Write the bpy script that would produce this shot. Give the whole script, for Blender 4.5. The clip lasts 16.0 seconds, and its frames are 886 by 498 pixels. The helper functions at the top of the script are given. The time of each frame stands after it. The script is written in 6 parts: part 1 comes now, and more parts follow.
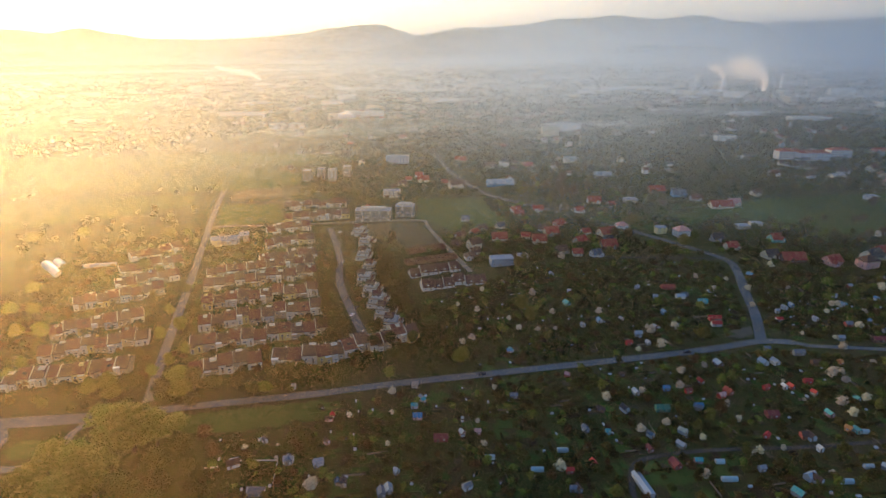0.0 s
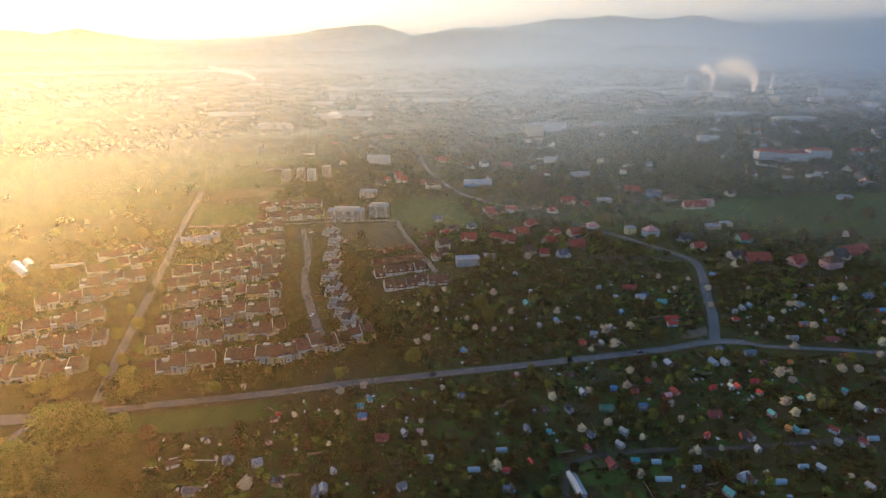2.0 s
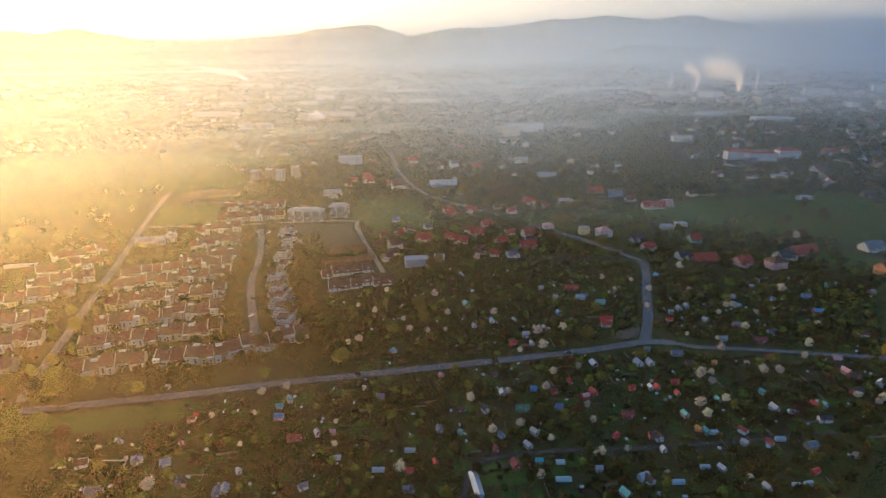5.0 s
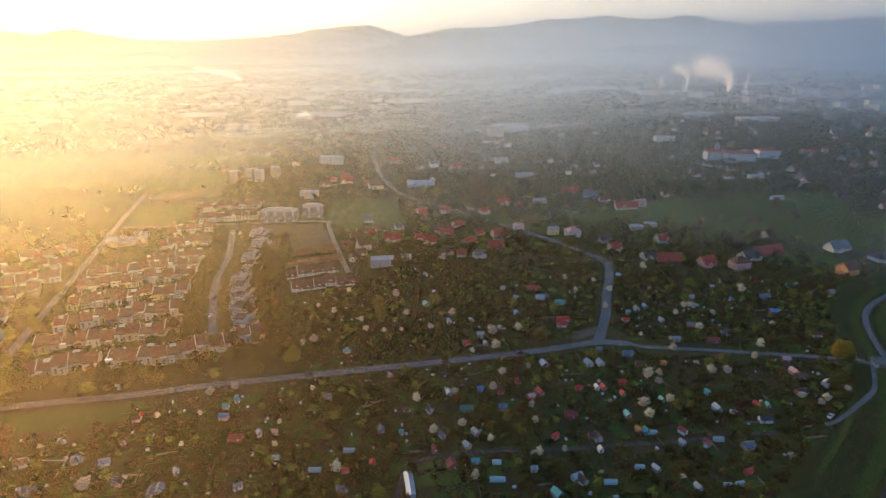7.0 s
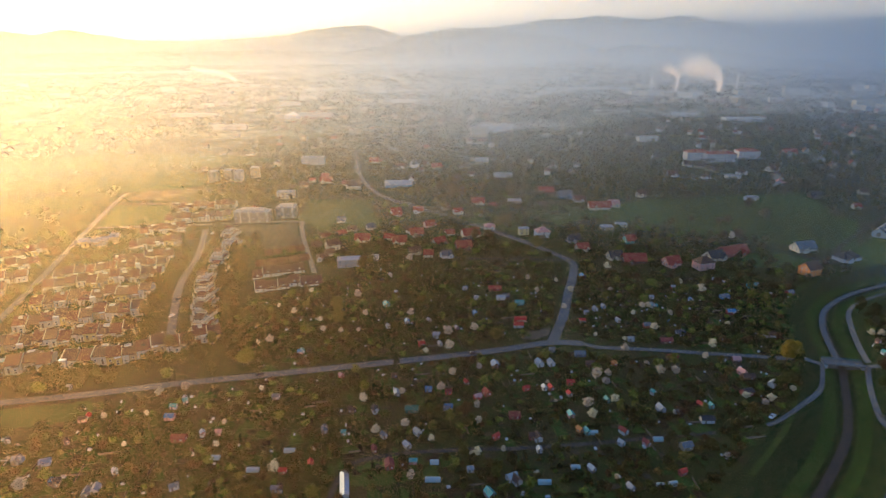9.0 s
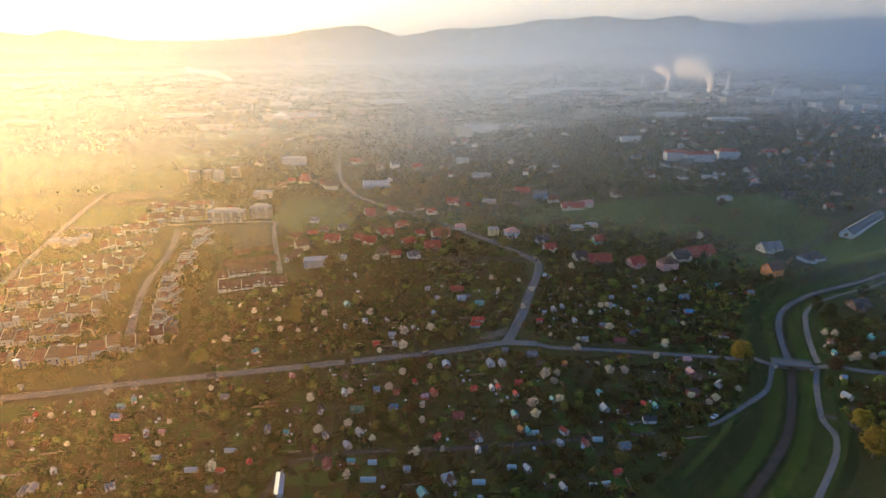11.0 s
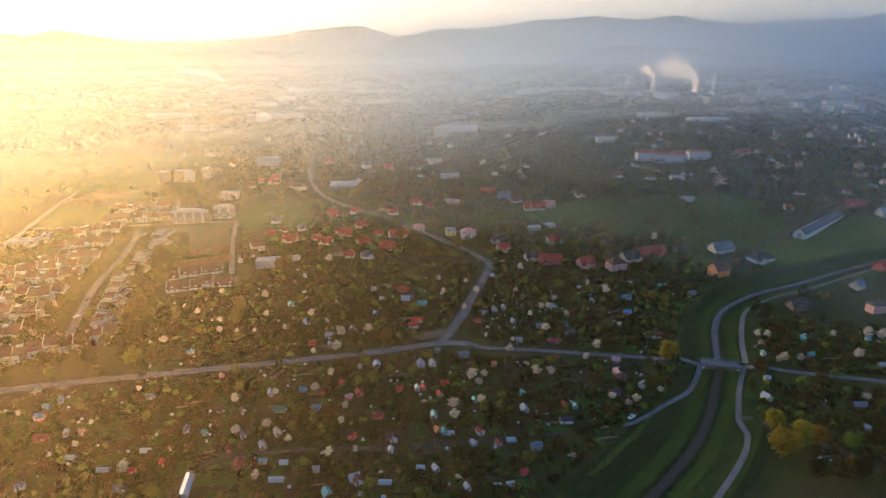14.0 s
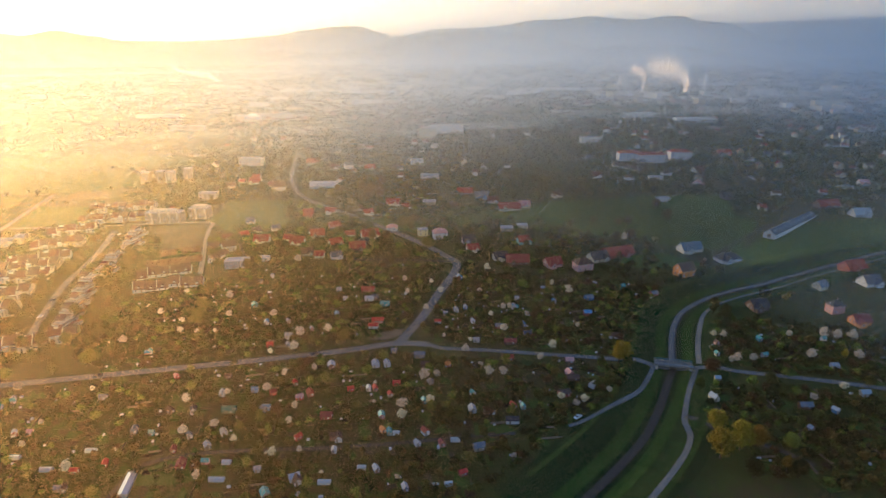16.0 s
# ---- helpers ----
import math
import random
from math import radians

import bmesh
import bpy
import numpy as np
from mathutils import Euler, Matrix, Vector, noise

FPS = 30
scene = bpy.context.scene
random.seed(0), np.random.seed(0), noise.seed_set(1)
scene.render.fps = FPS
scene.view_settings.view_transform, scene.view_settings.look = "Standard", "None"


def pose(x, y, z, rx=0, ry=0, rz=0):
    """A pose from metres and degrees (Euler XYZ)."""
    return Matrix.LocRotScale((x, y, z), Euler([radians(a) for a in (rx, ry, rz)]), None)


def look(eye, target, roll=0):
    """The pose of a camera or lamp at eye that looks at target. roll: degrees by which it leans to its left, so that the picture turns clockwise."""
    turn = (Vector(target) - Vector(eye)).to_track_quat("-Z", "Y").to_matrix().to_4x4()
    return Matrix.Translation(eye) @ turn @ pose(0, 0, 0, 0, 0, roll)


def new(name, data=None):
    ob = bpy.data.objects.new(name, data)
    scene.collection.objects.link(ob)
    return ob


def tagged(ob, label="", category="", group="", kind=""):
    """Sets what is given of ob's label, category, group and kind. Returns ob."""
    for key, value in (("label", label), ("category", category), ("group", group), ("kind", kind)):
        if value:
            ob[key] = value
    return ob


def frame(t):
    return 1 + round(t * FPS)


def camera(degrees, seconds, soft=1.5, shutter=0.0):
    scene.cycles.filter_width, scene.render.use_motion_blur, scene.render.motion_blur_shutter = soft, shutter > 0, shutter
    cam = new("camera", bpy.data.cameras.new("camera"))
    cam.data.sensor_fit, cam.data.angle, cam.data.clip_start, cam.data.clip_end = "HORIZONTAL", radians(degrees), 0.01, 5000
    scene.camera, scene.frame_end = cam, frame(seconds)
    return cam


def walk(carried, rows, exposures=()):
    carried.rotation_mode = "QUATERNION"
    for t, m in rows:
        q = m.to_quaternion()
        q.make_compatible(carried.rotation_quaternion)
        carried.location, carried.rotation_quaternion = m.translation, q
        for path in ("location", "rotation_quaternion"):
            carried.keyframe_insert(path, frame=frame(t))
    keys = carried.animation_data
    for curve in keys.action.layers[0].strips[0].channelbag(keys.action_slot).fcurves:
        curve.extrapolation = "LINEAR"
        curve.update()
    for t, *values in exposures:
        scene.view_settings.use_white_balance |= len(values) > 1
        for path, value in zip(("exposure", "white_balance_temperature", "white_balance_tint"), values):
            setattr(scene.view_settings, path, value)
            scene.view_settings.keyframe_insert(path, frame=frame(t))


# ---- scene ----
# ---- camera and flight ----
cam = camera(73.0, 16.0, soft=1.2)
ROWS = [
    (0.0, 0.00, -0.00, 170.00, 71.476, 0.000, -0.000),
    (0.5, 6.40, -0.07, 170.06, 71.479, 0.013, -0.005),
    (1.0, 12.85, -0.14, 170.12, 71.481, 0.026, -0.010),
    (1.5, 19.23, -0.21, 170.17, 71.484, 0.038, -0.014),
    (2.0, 25.66, -0.28, 170.23, 71.486, 0.051, -0.019),
    (2.5, 32.12, -0.35, 170.29, 71.489, 0.064, -0.024),
    (3.0, 38.63, -0.42, 170.35, 71.491, 0.077, -0.029),
    (3.5, 45.13, -0.49, 170.41, 71.494, 0.090, -0.034),
    (4.0, 51.61, -0.56, 170.47, 71.497, 0.103, -0.038),
    (6.5, 83.92, -0.91, 170.76, 71.509, 0.167, -0.063),
    (7.0, 90.38, -0.98, 170.82, 71.512, 0.180, -0.067),
    (7.5, 96.74, -1.04, 170.88, 71.515, 0.192, -0.072),
    (8.0, 103.15, -1.11, 170.94, 71.517, 0.205, -0.077),
    (8.5, 109.49, -1.18, 171.00, 71.520, 0.217, -0.082),
    (9.0, 115.81, -1.25, 171.05, 71.522, 0.230, -0.086),
    (11.5, 147.47, -1.59, 171.34, 71.535, 0.293, -0.110),
    (12.0, 153.67, -1.66, 171.40, 71.537, 0.305, -0.114),
    (12.5, 159.82, -1.73, 171.45, 71.540, 0.317, -0.119),
    (13.0, 165.80, -1.79, 171.51, 71.542, 0.329, -0.123),
    (13.5, 171.72, -1.85, 171.56, 71.544, 0.341, -0.128),
    (14.0, 177.58, -1.92, 171.61, 71.547, 0.353, -0.132),
    (14.5, 183.50, -1.98, 171.67, 71.549, 0.364, -0.137),
    (15.0, 189.42, -2.04, 171.72, 71.551, 0.376, -0.141),
    (15.5, 195.36, -2.11, 171.78, 71.554, 0.388, -0.146),
    (16.0, 201.30, -2.17, 171.83, 71.556, 0.400, -0.150),
]
SLOPE_X, SLOPE_Y = 0.0371, 0.0382
walk(cam, [(t, pose(x, y, z, rx, 0, rz) @ pose(0, 0, 0, 0, 0, roll)) for t, x, y, z, rx, rz, roll in ROWS], [(0.0, 0.96, 4600, 17), (16.0, 0.96, 4600, 18)])

# ---- light ----
SUN_AZ, SUN_EL = radians(-35.0), radians(6.0)
SUN_DIR = Vector((math.sin(SUN_AZ) * math.cos(SUN_EL), math.cos(SUN_AZ) * math.cos(SUN_EL), math.sin(SUN_EL)))
world = bpy.data.worlds.new("sky")
scene.world = world
world.use_nodes = True
wn, wl = world.node_tree.nodes, world.node_tree.links
sky = wn.new("ShaderNodeTexSky")
sky.sky_type = "NISHITA"
sky.sun_disc = False
sky.sun_elevation = SUN_EL
sky.sun_rotation = SUN_AZ
sky.altitude = 350
sky.air_density, sky.dust_density, sky.ozone_density = 1.0, 1.3, 1.2
wl.new(sky.outputs[0], wn["Background"].inputs[0])
wn["Background"].inputs[1].default_value = 0.15
sun_data = bpy.data.lights.new("sun", "SUN")
sun_data.energy, sun_data.angle, sun_data.color = 2.4, radians(5.0), (1.0, 0.63, 0.17)
sun_lamp = new("sun", sun_data)
sun_lamp.matrix_world = look((0, 0, 0), -SUN_DIR)

# ---- plan ----
ROADS = {}
ROADS['main_road'] = (6.2, [(-239.2, 238.7), (-209.2, 241.6), (-183.1, 243.0), (-162.5, 244.6), (-132.3, 249.8), (-100.9, 254.1), (-63.0, 258.7), (-24.4, 265.4), (18.7, 271.0), (63.6, 277.0), (110.5, 283.4), (143.0, 288.6), (173.9, 295.3), (191.1, 293.0)])
ROADS['garden_road'] = (3.9, [(191.1, 293.0), (197.1, 289.1), (227.6, 284.1), (257.0, 278.2), (274.1, 275.2), (298.8, 269.8), (306.7, 267.9), (326.2, 263.4), (349.2, 256.3), (372.8, 250.0), (398.8, 242.0), (445.0, 226.5)])
ROADS['west_road'] = (9.5, [(-262.0, 237.0), (-232.0, 240.5), (-205.0, 242.5), (-185.0, 243.6), (-166.0, 245.0)])
ROADS['island_ring'] = (4.5, [(-166.0, 242.0), (-170.0, 234.0), (-169.0, 221.0), (-176.0, 211.5), (-189.0, 210.5), (-198.5, 218.0), (-199.0, 229.0), (-207.0, 239.0)])
ROADS['village_road'] = (6.6, [(174.5, 295.3), (186.2, 325.7), (195.0, 356.6), (205.5, 391.1), (208.2, 412.2), (197.4, 431.7), (183.5, 453.2), (153.9, 491.7), (130.9, 518.1), (96.7, 557.6), (57.5, 603.1), (36.5, 640.4), (13.9, 711.4), (-1.1, 785.8), (-17.2, 885.3)])
ROADS['side_lane'] = (3.5, [(209.1, 414.4), (176.2, 420.7), (135.6, 425.6), (115.6, 431.0)])
ROADS['avenue'] = (6.4, [(-145.8, 256.5), (-148.5, 267.4), (-156.3, 295.2), (-168.4, 343.1), (-184.2, 405.9), (-203.0, 478.1), (-231.5, 587.5), (-249.7, 667.0)])
ROADS['estate_street'] = (6, [(-102.5, 521.4), (-83.3, 453.7), (-73.5, 397.2), (-58.9, 351.5), (-45.2, 313.9)])
ROADS['new_street'] = (4.5, [(-212.5, 538.1), (-163.7, 536.4), (-115.8, 536.2), (-81.6, 537.5), (-22.1, 535.7), (-14.4, 518.1), (-2.9, 479.0), (20.3, 407.4)])
ROADS['field_road'] = (4, [(-296.5, 632.4), (-244.7, 626.5), (-155.5, 613.8), (-95.0, 610.6)])
ROADS['cross_street'] = (5, [(-175.8, 645.6), (-151.4, 596.5), (-124.7, 540.7)])
ROADS['garden_track'] = (2.6, [(230.5, 215.2), (207.3, 213.6), (182.8, 211.0), (147.1, 208.8), (123.7, 209.0), (100.1, 207.9), (81.5, 204.4), (75.0, 198.0), (71.7, 183.0)])
ROADS['levee_path'] = (2.5, [(306.0, 267.4), (300.5, 257.8), (292.7, 246.0), (281.9, 236.4), (269.2, 227.0), (259.0, 220.8), (253.8, 219.0)])
ROADS['bank_path'] = (2.7, [(325.9, 263.4), (315.4, 245.1), (307.1, 227.9), (304.0, 220.0), (302.7, 210.6), (297.2, 200.2), (286.9, 187.7), (273.7, 173.6), (258.0, 157.5)])
ROADS['bank_path_north'] = (3.0, [(328.5, 267.0), (335.5, 286.5), (343.9, 305.2), (353.5, 322.3), (366.8, 334.5), (389.6, 346.2), (416.9, 357.7), (458.2, 378.6), (505.2, 398.8), (582.1, 430.0)])
ROADS['farm_road'] = (4, [(375.1, 412.4), (387.2, 395.1), (397.7, 407.3), (412.4, 427.1), (439.9, 450.9), (488.2, 491.8), (525.7, 519.3), (577.1, 556.9)])
ROADS['garden_drive'] = (3, [(305.8, 224.7), (312.2, 217.1), (317.4, 210.2), (333.4, 200.9), (343.1, 190.9)])
ROADS['river'] = (3.0, [(552.4, 424.0), (514.0, 411.7), (449.4, 383.0), (409.4, 364.4), (373.4, 349.7), (346.8, 331.0), (333.3, 312.6), (324.7, 293.2), (316.0, 267.5), (309.2, 254.9), (297.2, 232.4), (284.5, 212.9), (269.4, 195.9), (252.9, 179.5), (234.4, 162.8)])
ROADS['meadow_path'] = (2.2, [(148.2, 506.3), (191.5, 522.9), (220.2, 539.1), (249.1, 550.6)])
ROADS['far_meadow_path'] = (2.2, [(168.0, 568.3), (220.7, 569.7), (256.6, 581.8)])
ROADS['house_lane'] = (3, [(27.4, 474.8), (37.4, 451.1), (47.4, 429.4)])
FIELDS = {}
FIELDS['field_green'] = [(-27.0, 612.4), (47.1, 602.3), (65.8, 546.5), (56.1, 513.4), (9.3, 499.7), (-12.1, 531.1), (-23.8, 539.4)]
FIELDS['field_meadow'] = [(205.8, 523.5), (312.7, 567.4), (377.8, 566.6), (436.9, 519.1), (463.9, 485.3), (416.9, 415.8), (388.1, 428.7), (360.4, 439.8), (334.3, 468.7), (276.3, 504.5)]
FIELDS['field_left'] = [(-232.9, 614.3), (-171.8, 607.2), (-149.5, 543.4), (-210.9, 541.3)]
FIELDS['field_plot'] = [(-72.7, 529.7), (-23.3, 527.3), (-2.9, 472.1), (-28.1, 461.2), (-65.1, 464.8)]
FIELDS['field_verge'] = [(-129.8, 243.8), (-62.0, 252.9), (-49.4, 251.2), (-51.3, 238.0), (-93.5, 230.7), (-119.1, 230.8)]
FIELDS['field_farm'] = [(372.2, 574.3), (472.6, 575.1), (442.0, 464.7), (407.5, 427.5), (365.9, 443.5), (314.1, 468.3), (304.7, 542.1)]
FIELDS['field_east'] = [(393.0, 394.7), (438.0, 437.9), (506.9, 482.7), (565.2, 486.9), (571.1, 443.4), (489.3, 416.5), (431.2, 392.2), (403.7, 383.8)]
FIELDS['field_lawn'] = [(325.0, 416.3), (361.7, 419.3), (383.3, 395.4), (363.8, 386.5), (324.8, 394.4)]
FIELDS['sand_patch'] = [(157.5, 301.4), (165.9, 311.5), (176.6, 312.2), (174.7, 304.3), (166.1, 299.6)]
FIELDS['field_roundabout'] = [(-194.2, 221.9), (-190.3, 229.3), (-177.6, 229.5), (-172.2, 222.8), (-177.1, 216.7), (-187.8, 216.1)]
FIELDS['field_west'] = [(-610.1, 732.6), (-567.0, 752.2), (-437.4, 782.1), (-294.3, 803.2), (-169.7, 797.4), (-112.5, 823.9), (-187.1, 877.7), (-336.2, 923.4), (-506.1, 913.2), (-669.0, 897.4), (-722.3, 877.6)]
FIELDS['field_far_west'] = [(-452.1, 528.7), (-421.8, 545.8), (-366.0, 561.7), (-306.9, 589.6), (-265.9, 618.0), (-274.1, 657.7), (-343.7, 665.9), (-437.0, 659.0), (-488.8, 640.9), (-528.1, 626.8)]
FIELDS['field_avenue'] = [(-232.7, 636.3), (-162.2, 641.6), (-155.0, 680.1), (-229.4, 674.4)]
FIELDS['garden_lawn'] = [(77.3, 197.9), (86.1, 204.3), (111.5, 201.6), (113.3, 193.5), (91.2, 189.7), (77.9, 190.1)]
FIELDS['field_strip'] = [(127.3, 518.5), (166.1, 549.2), (240.4, 559.3), (248.5, 516.5), (185.0, 480.8), (157.9, 494.2)]
FIELDS['field_open_west'] = [(-660, 668), (-530, 650), (-430, 672), (-340, 680), (-262, 672), (-170, 690), (-172, 740), (-230, 792), (-300, 796), (-440, 775), (-570, 745), (-640, 715)]
ZONES = {}
ZONES['village'] = [(40.0, 601.1), (115.0, 540.7), (159.8, 463.6), (203.5, 420.6), (116.4, 434.5), (40.9, 416.3), (7.6, 427.3), (-5.3, 472.3), (9.3, 496.7), (56.8, 510.1)]
ZONES['farm'] = [(225.2, 497.0), (293.1, 482.6), (339.4, 450.3), (357.0, 395.5), (355.5, 361.2), (308.8, 376.3), (259.0, 387.2), (215.2, 401.7), (208.2, 442.7)]
ZONES['north'] = [(79.2, 653.6), (166.1, 641.3), (210.7, 549.7), (314.7, 573.3), (205.8, 523.5), (218.5, 468.2), (190.1, 463.9), (145.0, 529.9), (92.3, 604.3)]
ZONES['estate'] = [(-237.0, 257.2), (-314.4, 360.3), (-286.5, 485.5), (-218.7, 540.4), (-165.2, 541.6), (-92.6, 523.6), (-38.0, 475.6), (-12.2, 305.1), (-63.6, 261.7), (-132.9, 251.2), (-144.2, 245.9)]
ZONES['south'] = [(-61.1, 248.2), (18.3, 264.8), (169.0, 285.8), (225.0, 272.1), (270.5, 272.1), (293.9, 263.1), (281.5, 239.5), (250.7, 215.6), (219.3, 187.7), (203.7, 173.8), (141.7, 151.6), (-94.0, 159.7), (-101.8, 225.2), (-57.8, 230.9)]
ZONES['middle'] = [(-14.1, 364.7), (30.1, 383.5), (48.9, 412.3), (113.2, 420.8), (200.4, 408.4), (184.1, 341.0), (174.4, 305.6), (96.3, 286.5), (19.0, 275.9), (-12.1, 298.7)]
ZONES['east'] = [(212.0, 396.6), (257.3, 382.4), (307.4, 373.5), (335.6, 357.9), (337.7, 332.6), (306.0, 291.9), (287.9, 276.3), (195.2, 299.4), (184.4, 306.6)]
ZONES['riverside'] = [(354.9, 318.6), (391.3, 309.6), (430.4, 288.3), (464.4, 264.2), (440.8, 236.0), (401.8, 246.5), (330.7, 264.2), (340.0, 292.5)]
ZONES['southeast'] = [(323.2, 249.5), (357.3, 245.9), (421.9, 228.1), (375.8, 170.0), (325.1, 185.2), (315.9, 212.1), (312.6, 225.7)]
ZONES["bridge"] = [(306.2, 267.9), (324.2, 264.0)]


def softly(a, b, v):
    u = min(1.0, max(0.0, (v - a) / (b - a)))
    return u * u * (3 - 2 * u)


def line_distance(x, y, line):
    best = 1e9
    for (ax, ay), (bx, by) in zip(line, line[1:]):
        dx, dy = bx - ax, by - ay
        u = max(0.0, min(1.0, ((x - ax) * dx + (y - ay) * dy) / (dx * dx + dy * dy + 1e-9)))
        best = min(best, math.hypot(ax + u * dx - x, ay + u * dy - y))
    return best


def smooth_line(line, step=4.0):
    """A rounded line through the corners of a plan line, in even steps."""
    made = []
    ext = [line[0]] + list(line) + [line[-1]]
    for i in range(1, len(ext) - 2):
        p0, p1, p2, p3 = (Vector(q) for q in ext[i - 1:i + 3])
        n = max(1, int((p2 - p1).length / step))
        for k in range(n):
            u = k / n
            made.append(0.5 * ((2 * p1) + (p2 - p0) * u + (2 * p0 - 5 * p1 + 4 * p2 - p3) * u * u + (3 * p1 - p0 - 3 * p2 + p3) * u ** 3))
    made.append(Vector(line[-1]))
    return made


RIVER = [tuple(q) for q in smooth_line(ROADS["river"][1], 8.0)]


def base_z(x, y):
    return SLOPE_X * 790 * math.tanh(x / 790) + SLOPE_Y * 1340 * math.tanh(y / 1340)


def ground_z(x, y):
    z = base_z(x, y)
    if 100 < x < 900 and 60 < y < 900:
        d = line_distance(x, y, RIVER)
        if d < 40:
            z -= 2.6 * (1 - softly(2.5, 17, d))
            z += 0.9 * softly(13, 18, d) * (1 - softly(20, 28, d))
    return z


def inside(x, y, poly):
    hit = False
    for (ax, ay), (bx, by) in zip(poly, poly[1:] + poly[:1]):
        if (ay > y) != (by > y) and x < (bx - ax) * (y - ay) / (by - ay) + ax:
            hit = not hit
    return hit


# ---- materials ----
MATS = {}


def shader(name):
    m = bpy.data.materials.new(name)
    m.use_nodes = True
    return m, m.node_tree.nodes, m.node_tree.links, m.node_tree.nodes["Principled BSDF"]


def plain(name, colour, rough=0.8, scale=2.0, spread=0.25, metal=0.0, bump=0.2, vary=0.15):
    """A painted, plastered or roofed surface: grain and stains at two scales, a little different on every object."""
    if name in MATS:
        return MATS[name]
    m, n, l, b = shader(name)
    tc = n.new("ShaderNodeTexCoord")
    fine, broad, info = n.new("ShaderNodeTexNoise"), n.new("ShaderNodeTexNoise"), n.new("ShaderNodeObjectInfo")
    fine.inputs["Scale"].default_value, fine.inputs["Detail"].default_value = scale * 6, 4
    broad.inputs["Scale"].default_value, broad.inputs["Detail"].default_value = scale * 0.4, 3
    l.new(tc.outputs["Object"], fine.inputs["Vector"])
    l.new(tc.outputs["Object"], broad.inputs["Vector"])
    add = n.new("ShaderNodeMath")
    add.operation = "ADD"
    l.new(fine.outputs[0], add.inputs[0])
    l.new(broad.outputs[0], add.inputs[1])
    mix = n.new("ShaderNodeMath")
    mix.operation = "MULTIPLY_ADD"
    l.new(info.outputs["Random"], mix.inputs[0])
    mix.inputs[1].default_value = vary * 2
    l.new(add.outputs[0], mix.inputs[2])
    ramp = n.new("ShaderNodeMapRange")
    ramp.inputs[1].default_value, ramp.inputs[2].default_value = 0.6, 1.4 + vary * 2
    ramp.inputs[3].default_value, ramp.inputs[4].default_value = 1 - spread, 1 + spread
    l.new(mix.outputs[0], ramp.inputs[0])
    mul = n.new("ShaderNodeVectorMath")
    mul.operation = "MULTIPLY"
    mul.inputs[0].default_value = colour
    l.new(ramp.outputs[0], mul.inputs[1])
    l.new(mul.outputs[0], b.inputs["Base Color"])
    b.inputs["Roughness"].default_value, b.inputs["Metallic"].default_value = rough, metal
    b.inputs["Specular IOR Level"].default_value = 0.2 if rough > 0.5 else 0.5
    if bump:
        bp = n.new("ShaderNodeBump")
        bp.inputs["Strength"].default_value, bp.inputs["Distance"].default_value = bump, 0.05
        l.new(fine.outputs[0], bp.inputs["Height"])
        l.new(bp.outputs[0], b.inputs["Normal"])
    MATS[name] = m
    return m


def ground_like(name, stops, scale, rough=0.95, fine=1.0, spec=0.06):
    """Soil, grass or gravel: three colours mixed by noise at three scales, in world metres."""
    if name in MATS:
        return MATS[name]
    m, n, l, b = shader(name)
    tc = n.new("ShaderNodeTexCoord")
    a, c, e = (n.new("ShaderNodeTexNoise") for _ in range(3))
    for tex, s, d in ((a, scale, 6), (c, scale * 9, 5), (e, fine, 3)):
        tex.inputs["Scale"].default_value, tex.inputs["Detail"].default_value = s, d
        l.new(tc.outputs["Object"], tex.inputs["Vector"])
    s1, s2 = n.new("ShaderNodeMath"), n.new("ShaderNodeMath")
    s1.operation = s2.operation = "MULTIPLY_ADD"
    l.new(c.outputs[0], s1.inputs[0])
    s1.inputs[1].default_value = 0.6
    l.new(a.outputs[0], s1.inputs[2])
    l.new(e.outputs[0], s2.inputs[0])
    s2.inputs[1].default_value = 0.35
    l.new(s1.outputs[0], s2.inputs[2])
    ramp = n.new("ShaderNodeValToRGB")
    ramp.color_ramp.elements[0].position, ramp.color_ramp.elements[1].position = 0.62, 1.3
    ramp.color_ramp.elements[1].position = 1.0
    rng = n.new("ShaderNodeMapRange")
    rng.inputs[1].default_value, rng.inputs[2].default_value = 0.72, 1.22
    l.new(s2.outputs[0], rng.inputs[0])
    l.new(rng.outputs[0], ramp.inputs[0])
    els = ramp.color_ramp.elements
    els[0].position = 0.0
    while len(els) < len(stops):
        els.new(0.5)
    for i, col in enumerate(stops):
        els[i].position = i / (len(stops) - 1)
        els[i].color = (*col, 1)
    l.new(ramp.outputs[0], b.inputs["Base Color"])
    b.inputs["Roughness"].default_value = rough
    b.inputs["Specular IOR Level"].default_value = spec
    bp = n.new("ShaderNodeBump")
    bp.inputs["Strength"].default_value, bp.inputs["Distance"].default_value = 0.6, 0.4
    l.new(c.outputs[0], bp.inputs["Height"])
    l.new(bp.outputs[0], b.inputs["Normal"])
    MATS[name] = m
    return m


